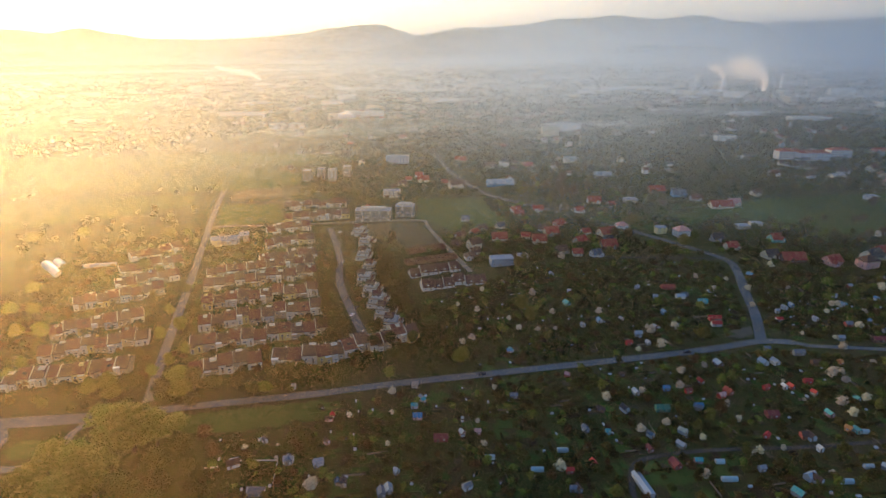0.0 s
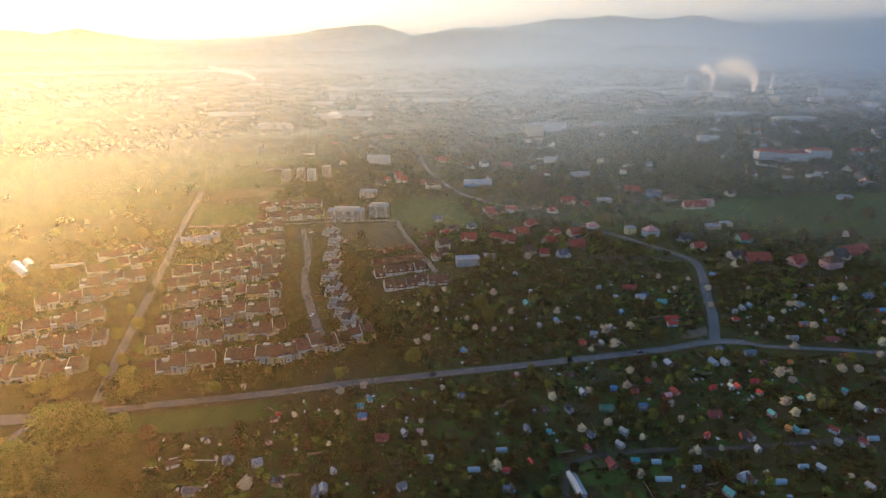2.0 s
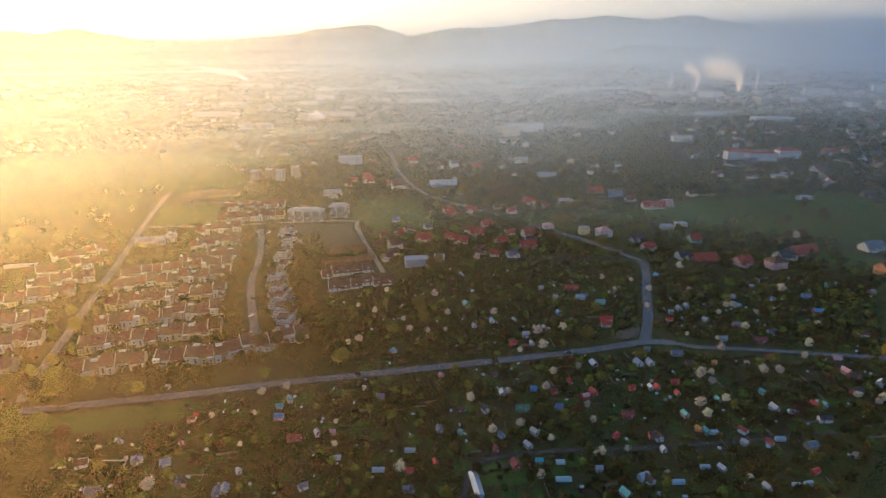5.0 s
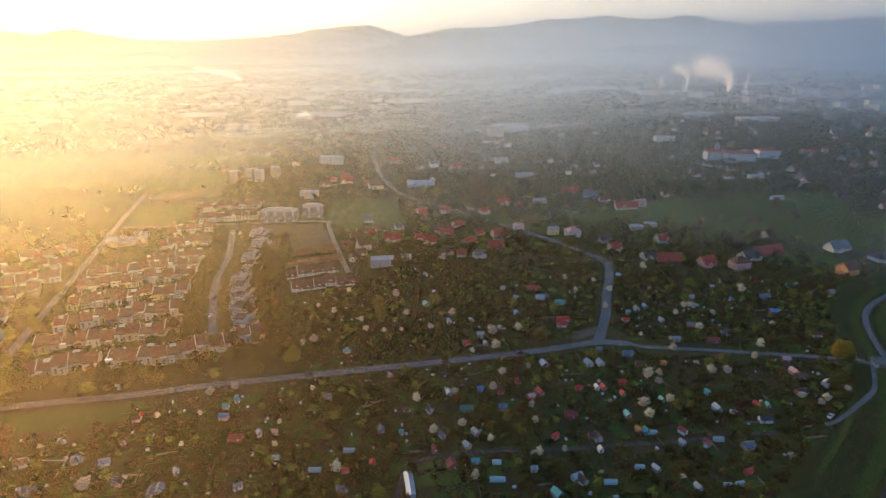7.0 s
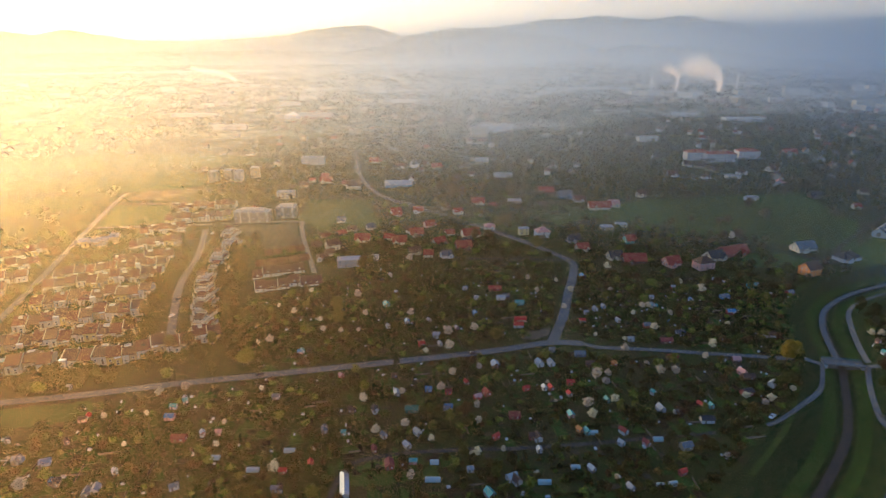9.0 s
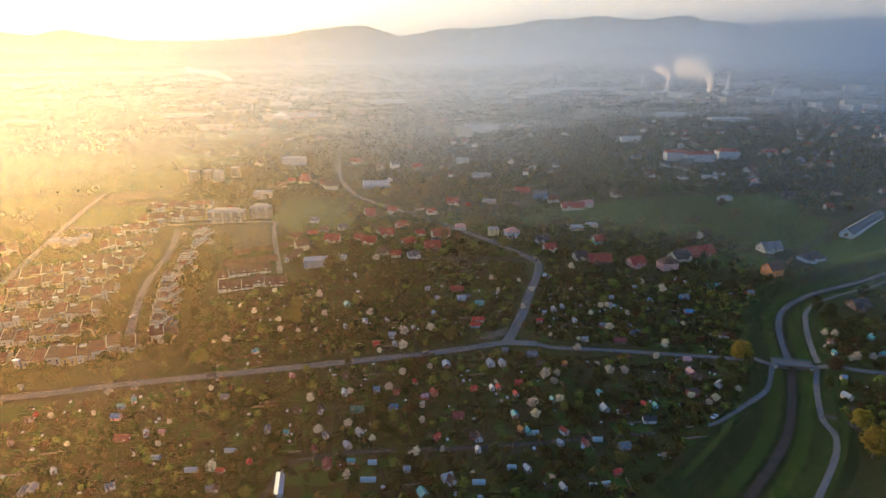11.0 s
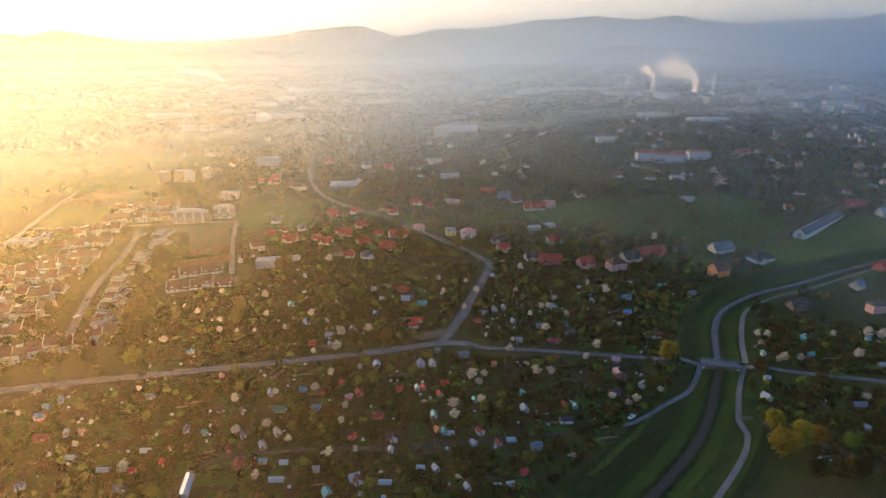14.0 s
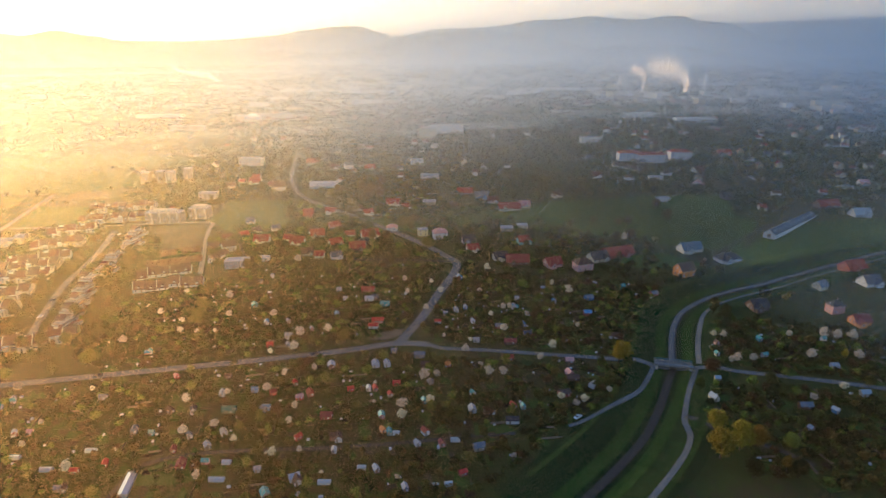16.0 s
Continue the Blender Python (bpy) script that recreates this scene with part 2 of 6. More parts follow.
def leafy(name, colour, glow=0.35, vary=0.35):
    """Leaves and petals: light passes through them; every clump and every tree has its own tone."""
    if name in MATS:
        return MATS[name]
    m, n, l, b = shader(name)
    info, geo = n.new("ShaderNodeObjectInfo"), n.new("ShaderNodeNewGeometry")
    add = n.new("ShaderNodeMath")
    add.operation = "ADD"
    l.new(info.outputs["Random"], add.inputs[0])
    l.new(geo.outputs["Random Per Island"], add.inputs[1])
    rng = n.new("ShaderNodeMapRange")
    rng.inputs[1].default_value, rng.inputs[2].default_value = 0, 2
    rng.inputs[3].default_value, rng.inputs[4].default_value = 1 - vary, 1 + vary
    l.new(add.outputs[0], rng.inputs[0])
    hue = n.new("ShaderNodeHueSaturation")
    hue.inputs["Color"].default_value = (*colour, 1)
    l.new(rng.outputs[0], hue.inputs["Value"])
    hs = n.new("ShaderNodeMapRange")
    hs.inputs[3].default_value, hs.inputs[4].default_value = 0.47, 0.53
    l.new(info.outputs["Random"], hs.inputs[0])
    l.new(hs.outputs[0], hue.inputs["Hue"])
    tr, mixs = n.new("ShaderNodeBsdfTranslucent"), n.new("ShaderNodeMixShader")
    l.new(hue.outputs[0], tr.inputs[0])
    l.new(hue.outputs[0], b.inputs["Base Color"])
    b.inputs["Roughness"].default_value = 0.75
    b.inputs["Specular IOR Level"].default_value = 0.08
    mixs.inputs[0].default_value = glow
    l.new(b.outputs[0], mixs.inputs[1])
    l.new(tr.outputs[0], mixs.inputs[2])
    l.new(mixs.outputs[0], n["Material Output"].inputs[0])
    MATS[name] = m
    return m


PAINT = {
    "white": (0.47, 0.45, 0.42), "cream": (0.48, 0.41, 0.28), "grey": (0.30, 0.30, 0.30), "brown": (0.10, 0.055, 0.040), "dark": (0.045, 0.045, 0.05),
    "red": (0.44, 0.045, 0.035), "redb": (0.30, 0.055, 0.038), "redw": (0.42, 0.20, 0.17), "darkred": (0.22, 0.05, 0.045), "pink": (0.52, 0.27, 0.23),
    "blue": (0.10, 0.22, 0.36), "lblue": (0.34, 0.36, 0.37), "bluegrey": (0.15, 0.16, 0.175), "teal": (0.11, 0.30, 0.27), "green": (0.07, 0.16, 0.10),
    "orange": (0.62, 0.24, 0.06), "yellow": (0.62, 0.48, 0.20), "slate": (0.10, 0.105, 0.12), "maroon": (0.10, 0.045, 0.035), "rust": (0.12, 0.042, 0.030), "umber": (0.09, 0.045, 0.032), "stone": (0.22, 0.20, 0.165), "lilac": (0.46, 0.43, 0.43), "flat": (0.33, 0.33, 0.34),
    "plaster": (0.28, 0.23, 0.155), "ochre": (0.42, 0.33, 0.12), "pale": (0.46, 0.42, 0.33), "chalk": (0.46, 0.43, 0.37),
}
WORDS = {"plaster": "dull beige", "ochre": "ochre-yellow", "pale": "pale cream", "chalk": "chalk-white", "stone": "pale stone-coloured", "lilac": "pale lilac-white", "lblue": "pale blue", "bluegrey": "blue-grey", "redb": "brick-red", "redw": "faded red", "darkred": "dark red", "flat": "grey felt", "dark": "dark slate"}


def wall_mat(c):
    return plain("wall_" + c, PAINT[c], 0.85, 0.8, 0.18)


def roof_mat(c):
    return plain("roof_" + c, PAINT[c], 0.6 if c in ("white", "lblue", "teal", "blue") else 0.8, 1.5, 0.3)


GROUND = ground_like("garden_soil_and_grass", [(0.036, 0.026, 0.014), (0.034, 0.044, 0.012), (0.040, 0.058, 0.013), (0.056, 0.041, 0.020), (0.050, 0.070, 0.016)], 0.025, fine=1.3)
GRASS = ground_like("meadow_grass", [(0.045, 0.075, 0.014), (0.065, 0.10, 0.018), (0.08, 0.115, 0.024)], 0.02, fine=0.8)
BANK = ground_like("levee_grass", [(0.010, 0.027, 0.008), (0.014, 0.037, 0.010), (0.020, 0.047, 0.012)], 0.02, fine=0.8)
INNER = ground_like("fresh_bank_grass", [(0.024, 0.052, 0.008), (0.034, 0.068, 0.010), (0.044, 0.080, 0.013)], 0.05, fine=0.8)
CREST = ground_like("trodden_bank_grass", [(0.030, 0.052, 0.010), (0.042, 0.068, 0.012), (0.055, 0.078, 0.016)], 0.06, fine=0.8)
PLOT = ground_like("stubble", [(0.11, 0.08, 0.045), (0.13, 0.11, 0.05), (0.09, 0.10, 0.04)], 0.03, fine=0.8)
SAND = ground_like("trodden_sand", [(0.11, 0.085, 0.055), (0.15, 0.12, 0.08)], 0.1, fine=1.5)
ASPHALT = ground_like("worn_asphalt", [(0.11, 0.108, 0.10), (0.145, 0.142, 0.132), (0.18, 0.176, 0.165)], 0.05, 0.85, 2.0)
GRAVEL = ground_like("gravel", [(0.06, 0.052, 0.040), (0.10, 0.088, 0.068)], 0.08, 0.95, 3.0)
PALE_GRAVEL = ground_like("pale_gravel", [(0.20, 0.17, 0.13), (0.28, 0.25, 0.20)], 0.08, 0.95, 3.0)
WATER_M = plain("shallow_water", (0.046, 0.040, 0.031), 0.9, 0.3, 0.4)
BARK = plain("bark", (0.08, 0.06, 0.045), 0.95, 3, 0.3)
GLASS_M = plain("window_pane", (0.03, 0.035, 0.045), 0.08, 0.5, 0.1, bump=0)
FRAME_M = plain("window_frame", (0.7, 0.7, 0.68), 0.5, 3, 0.1)
WOOD = plain("weathered_wood", (0.20, 0.15, 0.10), 0.9, 3, 0.3)
POLY = plain("polytunnel_film", (0.36, 0.44, 0.44), 0.3, 0.6, 0.12)
CONCRETE = plain("concrete", (0.35, 0.34, 0.32), 0.9, 1, 0.2)
BRICK = plain("red_brick", (0.17, 0.075, 0.045), 0.9, 2, 0.25)
SHEET = plain("polished_sheet_roof", (0.55, 0.55, 0.52), 0.3, 1, 0.15, metal=0.8)
METAL = plain("galvanised_metal", (0.38, 0.39, 0.40), 0.55, 1, 0.15, metal=0.6)
CROWNS = {"lime": (0.15, 0.165, 0.022), "olive": (0.05, 0.065, 0.014), "dark": (0.018, 0.028, 0.010), "yellow": (0.125, 0.112, 0.024), "gold": (0.24, 0.16, 0.012), "brown": (0.075, 0.042, 0.018),
          "cream": (0.60, 0.52, 0.37), "far": (0.03, 0.038, 0.016)}


# ---- mesh helpers ----
MESHES = {}


def mesh(key, build):
    """A mesh, made once for each key; build gives vertices and faces."""
    if key not in MESHES:
        v, fc = build()
        me = bpy.data.meshes.new(key if isinstance(key, str) else str(key[0]))
        me.from_pydata(v, [], fc)
        me.update()
        MESHES[key] = me
    return MESHES[key]


def painted(me, material):
    """The mesh in this material: alike pieces share it."""
    key = ("painted", me.name, material.name)
    if key not in MESHES:
        c = me if not me.materials else me.copy()
        c.materials.clear()
        c.materials.append(material)
        MESHES[key] = c
    return MESHES[key]


def part(name, me, material, parent, at=None, label=""):
    ob = new(name, painted(me, material))
    if parent:
        ob.parent = parent
    if at is not None:
        ob.matrix_basis = at
    if label:
        tagged(ob, label)
    return ob


def box(w, d, h, x=0, y=0, z=0):
    """A box with its base centre at x, y, z."""
    a, b = w / 2, d / 2
    v = [(x - a, y - b, z), (x + a, y - b, z), (x + a, y + b, z), (x - a, y + b, z), (x - a, y - b, z + h), (x + a, y - b, z + h), (x + a, y + b, z + h), (x - a, y + b, z + h)]
    return v, [(3, 2, 1, 0), (4, 5, 6, 7), (0, 1, 5, 4), (1, 2, 6, 5), (2, 3, 7, 6), (3, 0, 4, 7)]


def joined(*pieces):
    v, fc = [], []
    for pv, pf in pieces:
        o = len(v)
        v += pv
        fc += [tuple(i + o for i in q) for q in pf]
    return v, fc


def gable_walls(w, d, h, rise):
    a, b = w / 2, d / 2
    v = [(-a, -b, -0.8), (a, -b, -0.8), (a, b, -0.8), (-a, b, -0.8), (-a, -b, h), (a, -b, h), (a, b, h), (-a, b, h), (-a, 0, h + rise), (a, 0, h + rise)]
    return v, [(0, 1, 5, 4), (2, 3, 7, 6), (1, 2, 6, 9, 5), (3, 0, 4, 8, 7), (3, 2, 1, 0)]


def gable_roof(w, d, h, rise, over=0.4, thick=0.18):
    """Two roof slabs with eaves, along x."""
    a, b = w / 2 + over, d / 2 + over
    e = h - rise * over / (d / 2)
    t = thick
    v = []
    for x in (-a, a):
        v += [(x, -b, e), (x, 0, h + rise), (x, b, e), (x, -b, e + t), (x, 0, h + rise + t), (x, b, e + t)]
    fc = [(3, 9, 10, 4), (4, 10, 11, 5), (0, 1, 7, 6), (1, 2, 8, 7), (0, 6, 9, 3), (2, 5, 11, 8), (0, 3, 4, 1), (1, 4, 5, 2), (6, 7, 10, 9), (7, 8, 11, 10)]
    return v, fc


def hip_roof(w, d, h, rise, over=0.5):
    a, b = w / 2 + over, d / 2 + over
    r = max(0.3, a - b)
    v = [(-a, -b, h - 0.15), (a, -b, h - 0.15), (a, b, h - 0.15), (-a, b, h - 0.15), (-a, -b, h + 0.05), (a, -b, h + 0.05), (a, b, h + 0.05), (-a, b, h + 0.05), (-r, 0, h + rise), (r, 0, h + rise)]
    return v, [(3, 2, 1, 0), (0, 1, 5, 4), (1, 2, 6, 5), (2, 3, 7, 6), (3, 0, 4, 7), (4, 5, 9, 8), (6, 7, 8, 9), (5, 6, 9), (7, 4, 8)]


def flat_roof(w, d, h):
    return joined(box(w + 0.3, d + 0.3, 0.25, 0, 0, h), box(w + 0.3, 0.25, 0.35, 0, -d / 2, h + 0.25), box(w + 0.3, 0.25, 0.35, 0, d / 2, h + 0.25), box(0.25, d - 0.25, 0.35, -w / 2, 0, h + 0.25), box(0.25, d - 0.25, 0.35, w / 2, 0, h + 0.25))


def place(x, y, turn=0.0, sink=0.0):
    return pose(x, y, ground_z(x, y) - sink, 0, 0, turn)


def thing(name, m, label, category, group="", kind=""):
    ob = new(name)
    ob.empty_display_size = 0.5
    ob.matrix_basis = m
    return tagged(ob, label, category, group, kind)


def window(parent, m, w=1.1, h=1.3, near=False):
    """A framed window on a wall: the local y points out of the wall."""
    if not near:
        key = ("window", w, h)
        if key not in MESHES:
            v = []
            for e, y in ((0, -0.05), (0, 0.06), (0.1, 0.06), (0.1, -0.01)):
                v += [(-w / 2 + e, y, e), (w / 2 - e, y, e), (w / 2 - e, y, h - e), (-w / 2 + e, y, h - e)]
            fc = [(15, 14, 13, 12)]
            for r in (0, 4, 8):
                fc += [(r + i, r + 4 + i, r + 4 + (i + 1) % 4, r + (i + 1) % 4) for i in range(4)]
            me = bpy.data.meshes.new("window")
            me.from_pydata(v, [], fc)
            me.materials.append(GLASS_M)
            me.materials.append(FRAME_M)
            for i, q in enumerate(me.polygons):
                q.material_index = 0 if i < 1 else 1
            MESHES[key] = me
        o = new("window", MESHES[key])
        o.parent, o.matrix_basis = parent, m
        return o
    o = part("window", mesh(("window_frame", w, h), lambda: joined(box(w, 0.1, 0.1, 0, 0, 0), box(w, 0.1, 0.1, 0, 0, h - 0.1), box(0.1, 0.1, h - 0.2, -w / 2 + 0.05, 0, 0.1), box(0.1, 0.1, h - 0.2, w / 2 - 0.05, 0, 0.1), box(0.06, 0.08, h - 0.2, 0, 0, 0.1))), FRAME_M, parent, m)
    part("pane", mesh(("pane", w, h), lambda: box(w - 0.2, 0.04, h - 0.2, 0, 0, 0.1)), GLASS_M, o, pose(0, -0.01, 0))
    return o


def face(side, w, d, u, z):
    """The pose of something on a wall of a w x d house: side 0 front, 1 right, 2 back, 3 left; u along the wall."""
    return [pose(u, -d / 2 - 0.03, z, 0, 0, 180), pose(w / 2 + 0.03, u, z, 0, 0, -90), pose(u, d / 2 + 0.03, z), pose(-w / 2 - 0.03, u, z, 0, 0, 90)][side]


# ---- ground, fields and roads ----
def sheet(name, xs, ys, material, lift=0.0):
    v = [(x, y, ground_z(x, y) + lift) for y in ys for x in xs]
    nx = len(xs)
    fc = [(j * nx + i, j * nx + i + 1, (j + 1) * nx + i + 1, (j + 1) * nx + i) for j in range(len(ys) - 1) for i in range(nx - 1)]
    me = bpy.data.meshes.new(name)
    me.from_pydata(v, [], fc)
    for q in me.polygons:
        q.use_smooth = True
    me.materials.append(material)
    return new(name, me)


def steps(*spans):
    made = []
    for a, b, s in spans:
        made += list(np.arange(a, b, s))
    return [float(v) for v in made] + [float(spans[-1][1])]


ground = sheet("ground", steps((-4900, -1000, 300), (-1000, -160, 40), (-160, 100, 8), (100, 560, 4), (560, 1000, 30), (1000, 4900, 300)), steps((-600, 60, 60), (60, 500, 4), (500, 900, 16), (900, 5000, 200)), GROUND)
tagged(ground, "dark garden soil and rough spring grass across a valley floor", "ground", kind="structure")


def ribbon(name, line, width, material, lift, label, category, kind="structure", across=3):
    pts = smooth_line(line)
    v, fc = [], []
    for i, q in enumerate(pts):
        d = (pts[min(i + 1, len(pts) - 1)] - pts[max(i - 1, 0)]).normalized()
        side = Vector((d.y, -d.x))
        wob = width * (1 + 0.06 * noise.noise((q.x * 0.05, q.y * 0.05, len(name))))
        for k in range(across):
            s = q + side * wob * (k / (across - 1) - 0.5)
            v.append((s.x, s.y, ground_z(s.x, s.y) + lift))
        if i:
            o = (i - 1) * across
            fc += [(o + k, o + k + 1, o + across + k + 1, o + across + k) for k in range(across - 1)]
    me = bpy.data.meshes.new(name)
    me.from_pydata(v, [], fc)
    me.materials.append(material)
    for q in me.polygons:
        q.use_smooth = True
    return tagged(new(name, me), label, category, kind=kind)


def polygon_sheet(name, poly, material, lift, label, step=6.0):
    """A field that follows the ground inside an outline with softly wandering edges."""
    xs, ys = [q[0] for q in poly], [q[1] for q in poly]
    step = max(step, (max(xs) - min(xs)) / 110)
    bm = bmesh.new()
    grid = {}
    for j in range(int((max(ys) - min(ys)) / step) + 2):
        for i in range(int((max(xs) - min(xs)) / step) + 2):
            x, y = min(xs) + i * step, min(ys) + j * step
            corners = [(i, j), (i + 1, j), (i + 1, j + 1), (i, j + 1)]
            if inside(x + step / 2, y + step / 2, poly):
                vs = []
                for a, b in corners:
                    if (a, b) not in grid:
                        px, py = min(xs) + a * step, min(ys) + b * step
                        px += step * 0.4 * noise.noise((px * 0.13, py * 0.13, 3))
                        py += step * 0.4 * noise.noise((px * 0.13, py * 0.13, 8))
                        grid[(a, b)] = bm.verts.new((px, py, ground_z(px, py) + lift))
                    vs.append(grid[(a, b)])
                bm.faces.new(vs)
    me = bpy.data.meshes.new(name)
    bm.to_mesh(me)
    me.materials.append(material)
    return tagged(new(name, me), label, "field", kind="structure")


for key, (material, label) in {
    "field_green": (GRASS, "open green meadow beside the village road"), "field_meadow": (GRASS, "wide misty green meadow behind the houses"), "field_left": (GRASS, "pale green field at the estate's edge"),
    "field_plot": (PLOT, "bare brown building plot with stubble"), "field_verge": (GRASS, "mown grass strip below the main road"), "field_farm": (GRASS, "misty pasture beside the farm road"),
    "field_east": (GRASS, "flat hazy meadow along the levee"), "field_strip": (GRASS, "narrow green meadow strips with trodden edges"), "field_lawn": (GRASS, "green lawn by the red-roofed farm"), "sand_patch": (SAND, "trodden sandy patch at the road junction"),
    "field_open_west": (GRASS, "wide open spring meadow in golden haze"), "field_west": (GRASS, "broad pale green field in the morning haze"), "field_far_west": (GRASS, "wide sunlit green field behind the estate"), "field_avenue": (PLOT, "stubble field beside the estate avenue"), "field_roundabout": (GRASS, "round grass island in the road bend"), "garden_lawn": (GRASS, "small lawn between the garden track and huts"),
}.items():
    polygon_sheet(key, FIELDS[key], material, 0.10, label, 1.0 if key in ("sand_patch", "field_roundabout", "garden_lawn") else 8.0 if key in ("field_west", "field_far_west", "field_open_west") else 1.4 if key in ("field_verge", "field_lawn") else 2.4)

for key, (width, line) in ROADS.items():
    if key == "river":
        ribbon("levee_bank", line, 50, BANK, 0.06, "smooth green grass banks of the levee", "grass bank", across=22)
        ribbon("water", line, 3.6, WATER_M, 0.25, "narrow shallow dark stream between grass banks", "water")
        for side in (-1, 1):
            edge = []
            for q0, q1 in zip(RIVER, RIVER[1:]):
                d = (Vector(q1) - Vector(q0)).normalized()
                edge.append((q0[0] + side * 20.5 * d.y, q0[1] - side * 20.5 * d.x))
            ribbon("levee_crest", edge[::4], 2.4, CREST, 0.12, "lighter trodden grass along the levee crest", "grass bank")
        for side in (-1, 1):
            edge = []
            for q0, q1 in zip(RIVER, RIVER[1:]):
                d = (Vector(q1) - Vector(q0)).normalized()
                edge.append((q0[0] + side * 6.6 * d.y, q0[1] - side * 6.6 * d.x))
            ribbon("inner_bank", edge[::4], 5.4, INNER, 0.14, "fresh green grass strip beside the stream", "grass bank", across=5)
        ribbon("bank_promenade", [(x - 0.5, y + 0.5) for x, y in line[:9]], width, ASPHALT, 0.34, "smooth grey paved path along the levee", "path")
    else:
        paved = key in ("main_road", "garden_road", "west_road", "island_ring", "village_road", "estate_street", "avenue", "bank_path_north", "bank_path", "levee_path")
        ribbon(key, line, width * 0.88, ASPHALT if paved else PALE_GRAVEL if key in ("new_street", "meadow_path", "far_meadow_path") else GRAVEL, {"main_road": 0.22, "garden_road": 0.20, "west_road": 0.25, "island_ring": 0.19}.get(key, 0.17), "worn grey asphalt road with soft edges" if paved else "narrow pale gravel lane", "road")


def near_road(x, y, gap=1.5):
    for key, (width, line) in ROADS.items():
        lim = 19 if key == "river" else width / 2 + gap
        if line_distance(x, y, line) < lim:
            return True
    return False


# ---- things ----
TAKEN = []


def hut(x, y, w, wall, roof, turn, d=None):
    """An allotment hut: board walls, pitched roof, door and window."""
    if roof in ("white", "lblue") and (round(x * 7) + round(y * 3)) % 5 < 3:
        roof = ("grey", "bluegrey", "slate", "brown", "teal")[(round(x * 3) + round(y)) % 5]
    if wall == "white" and (round(x) + round(y * 5)) % 3 == 0:
        wall = ("brown", "grey", "plaster", "darkred")[(round(x) + round(y)) % 4]
    w = max(2.0, round(w * 0.74 * 2) / 2)
    d = max(2.0, round(w * (0.55 if w > 5 else 0.75) * 2) / 2)
    h, rise = (1.8, 0.9 if d < 3 else 1.3)
    end_on = w < 5 and (round(x * 5) + round(y * 7)) % 5 < 3
    turn = turn * 0.6 - 78 if end_on else turn
    y += d / 2
    o = thing("hut", place(x, y, turn), f"small {WORDS.get(wall, wall)} allotment hut with a {WORDS.get(roof, roof)} roof", "hut", "allotment huts")
    TAKEN.append((x, y, w * 0.7))
    part("wall", mesh(("hut_wall", w, d), lambda: gable_walls(w, d, h, rise)), wall_mat(wall), o)
    part("roof", mesh(("hut_roof", w, d), lambda: gable_roof(w, d, h, rise, 0.25, 0.1)), roof_mat(roof), o)
    if end_on:
        part("door", mesh("hut_door", lambda: box(0.75, 0.08, 1.7)), WOOD, o, face(1, w, d, -d * 0.24, 0.05))
        window(o, face(1, w, d, d * 0.22, 0.75), 0.7, 0.8, y < 300)
        window(o, face(0, w, d, 0, 0.75), 0.7, 0.8)
        return o
    part("door", mesh("hut_door", lambda: box(0.75, 0.08, 1.7)), WOOD, o, face(0, w, d, -w * 0.2, 0.05))
    window(o, face(0, w, d, w * 0.22, 0.75), 0.7, 0.8, y < 300)
    window(o, face(1 if turn < 45 else 3, w, d, 0, 0.75), 0.7, 0.8)
    return o


def greenhouse(x, y, w, turn):
    w = max(2.6, round(w * 0.75 * 2) / 2)
    d, h = 2.0, 1.1
    n = 8
    o = thing("greenhouse", place(x, y + d / 2, turn), "pale film-covered garden greenhouse with hoops", "greenhouse", "greenhouses")
    TAKEN.append((x, y + 1.3, w * 0.6))

    def cover():
        v, fc = [], []
        for sx in (-w / 2, w / 2):
            for k in range(n + 1):
                a = math.pi * k / n
                v.append((sx, -math.cos(a) * d / 2, math.sin(a) * 1.5 + 0.3 * (0 < k < n)))
        for k in range(n):
            fc.append((k, n + 1 + k, n + 2 + k, k + 1))
        fc += [tuple(range(n + 1)), tuple(range(2 * n + 1, n, -1))]
        return v, fc

    def hoop():
        v, fc = [], []
        for k in range(n + 1):
            a = math.pi * k / n
            for r in (0.0, 0.07):
                for sx in (-0.05, 0.05):
                    v.append((sx, -math.cos(a) * (d / 2 + r), math.sin(a) * (1.5 + r) + 0.3 * (0 < k < n)))
        for k in range(n):
            q = 4 * k
            fc += [(q + 2, q + 6, q + 7, q + 3), (q, q + 1, q + 5, q + 4), (q, q + 4, q + 6, q + 2), (q + 1, q + 3, q + 7, q + 5)]
        return v, fc
    part("cover", mesh(("greenhouse_cover", w), cover), POLY, o)
    for k in range(int(w // 1.5) + 1):
        part("hoop", mesh("greenhouse_hoop", hoop), METAL, o, pose(-w / 2 + k * w / int(w // 1.5), 0, 0))
    part("door", mesh("greenhouse_door", lambda: box(0.8, 0.06, 1.5)), FRAME_M, o, face(3, w, d, 0, 0))
    return o


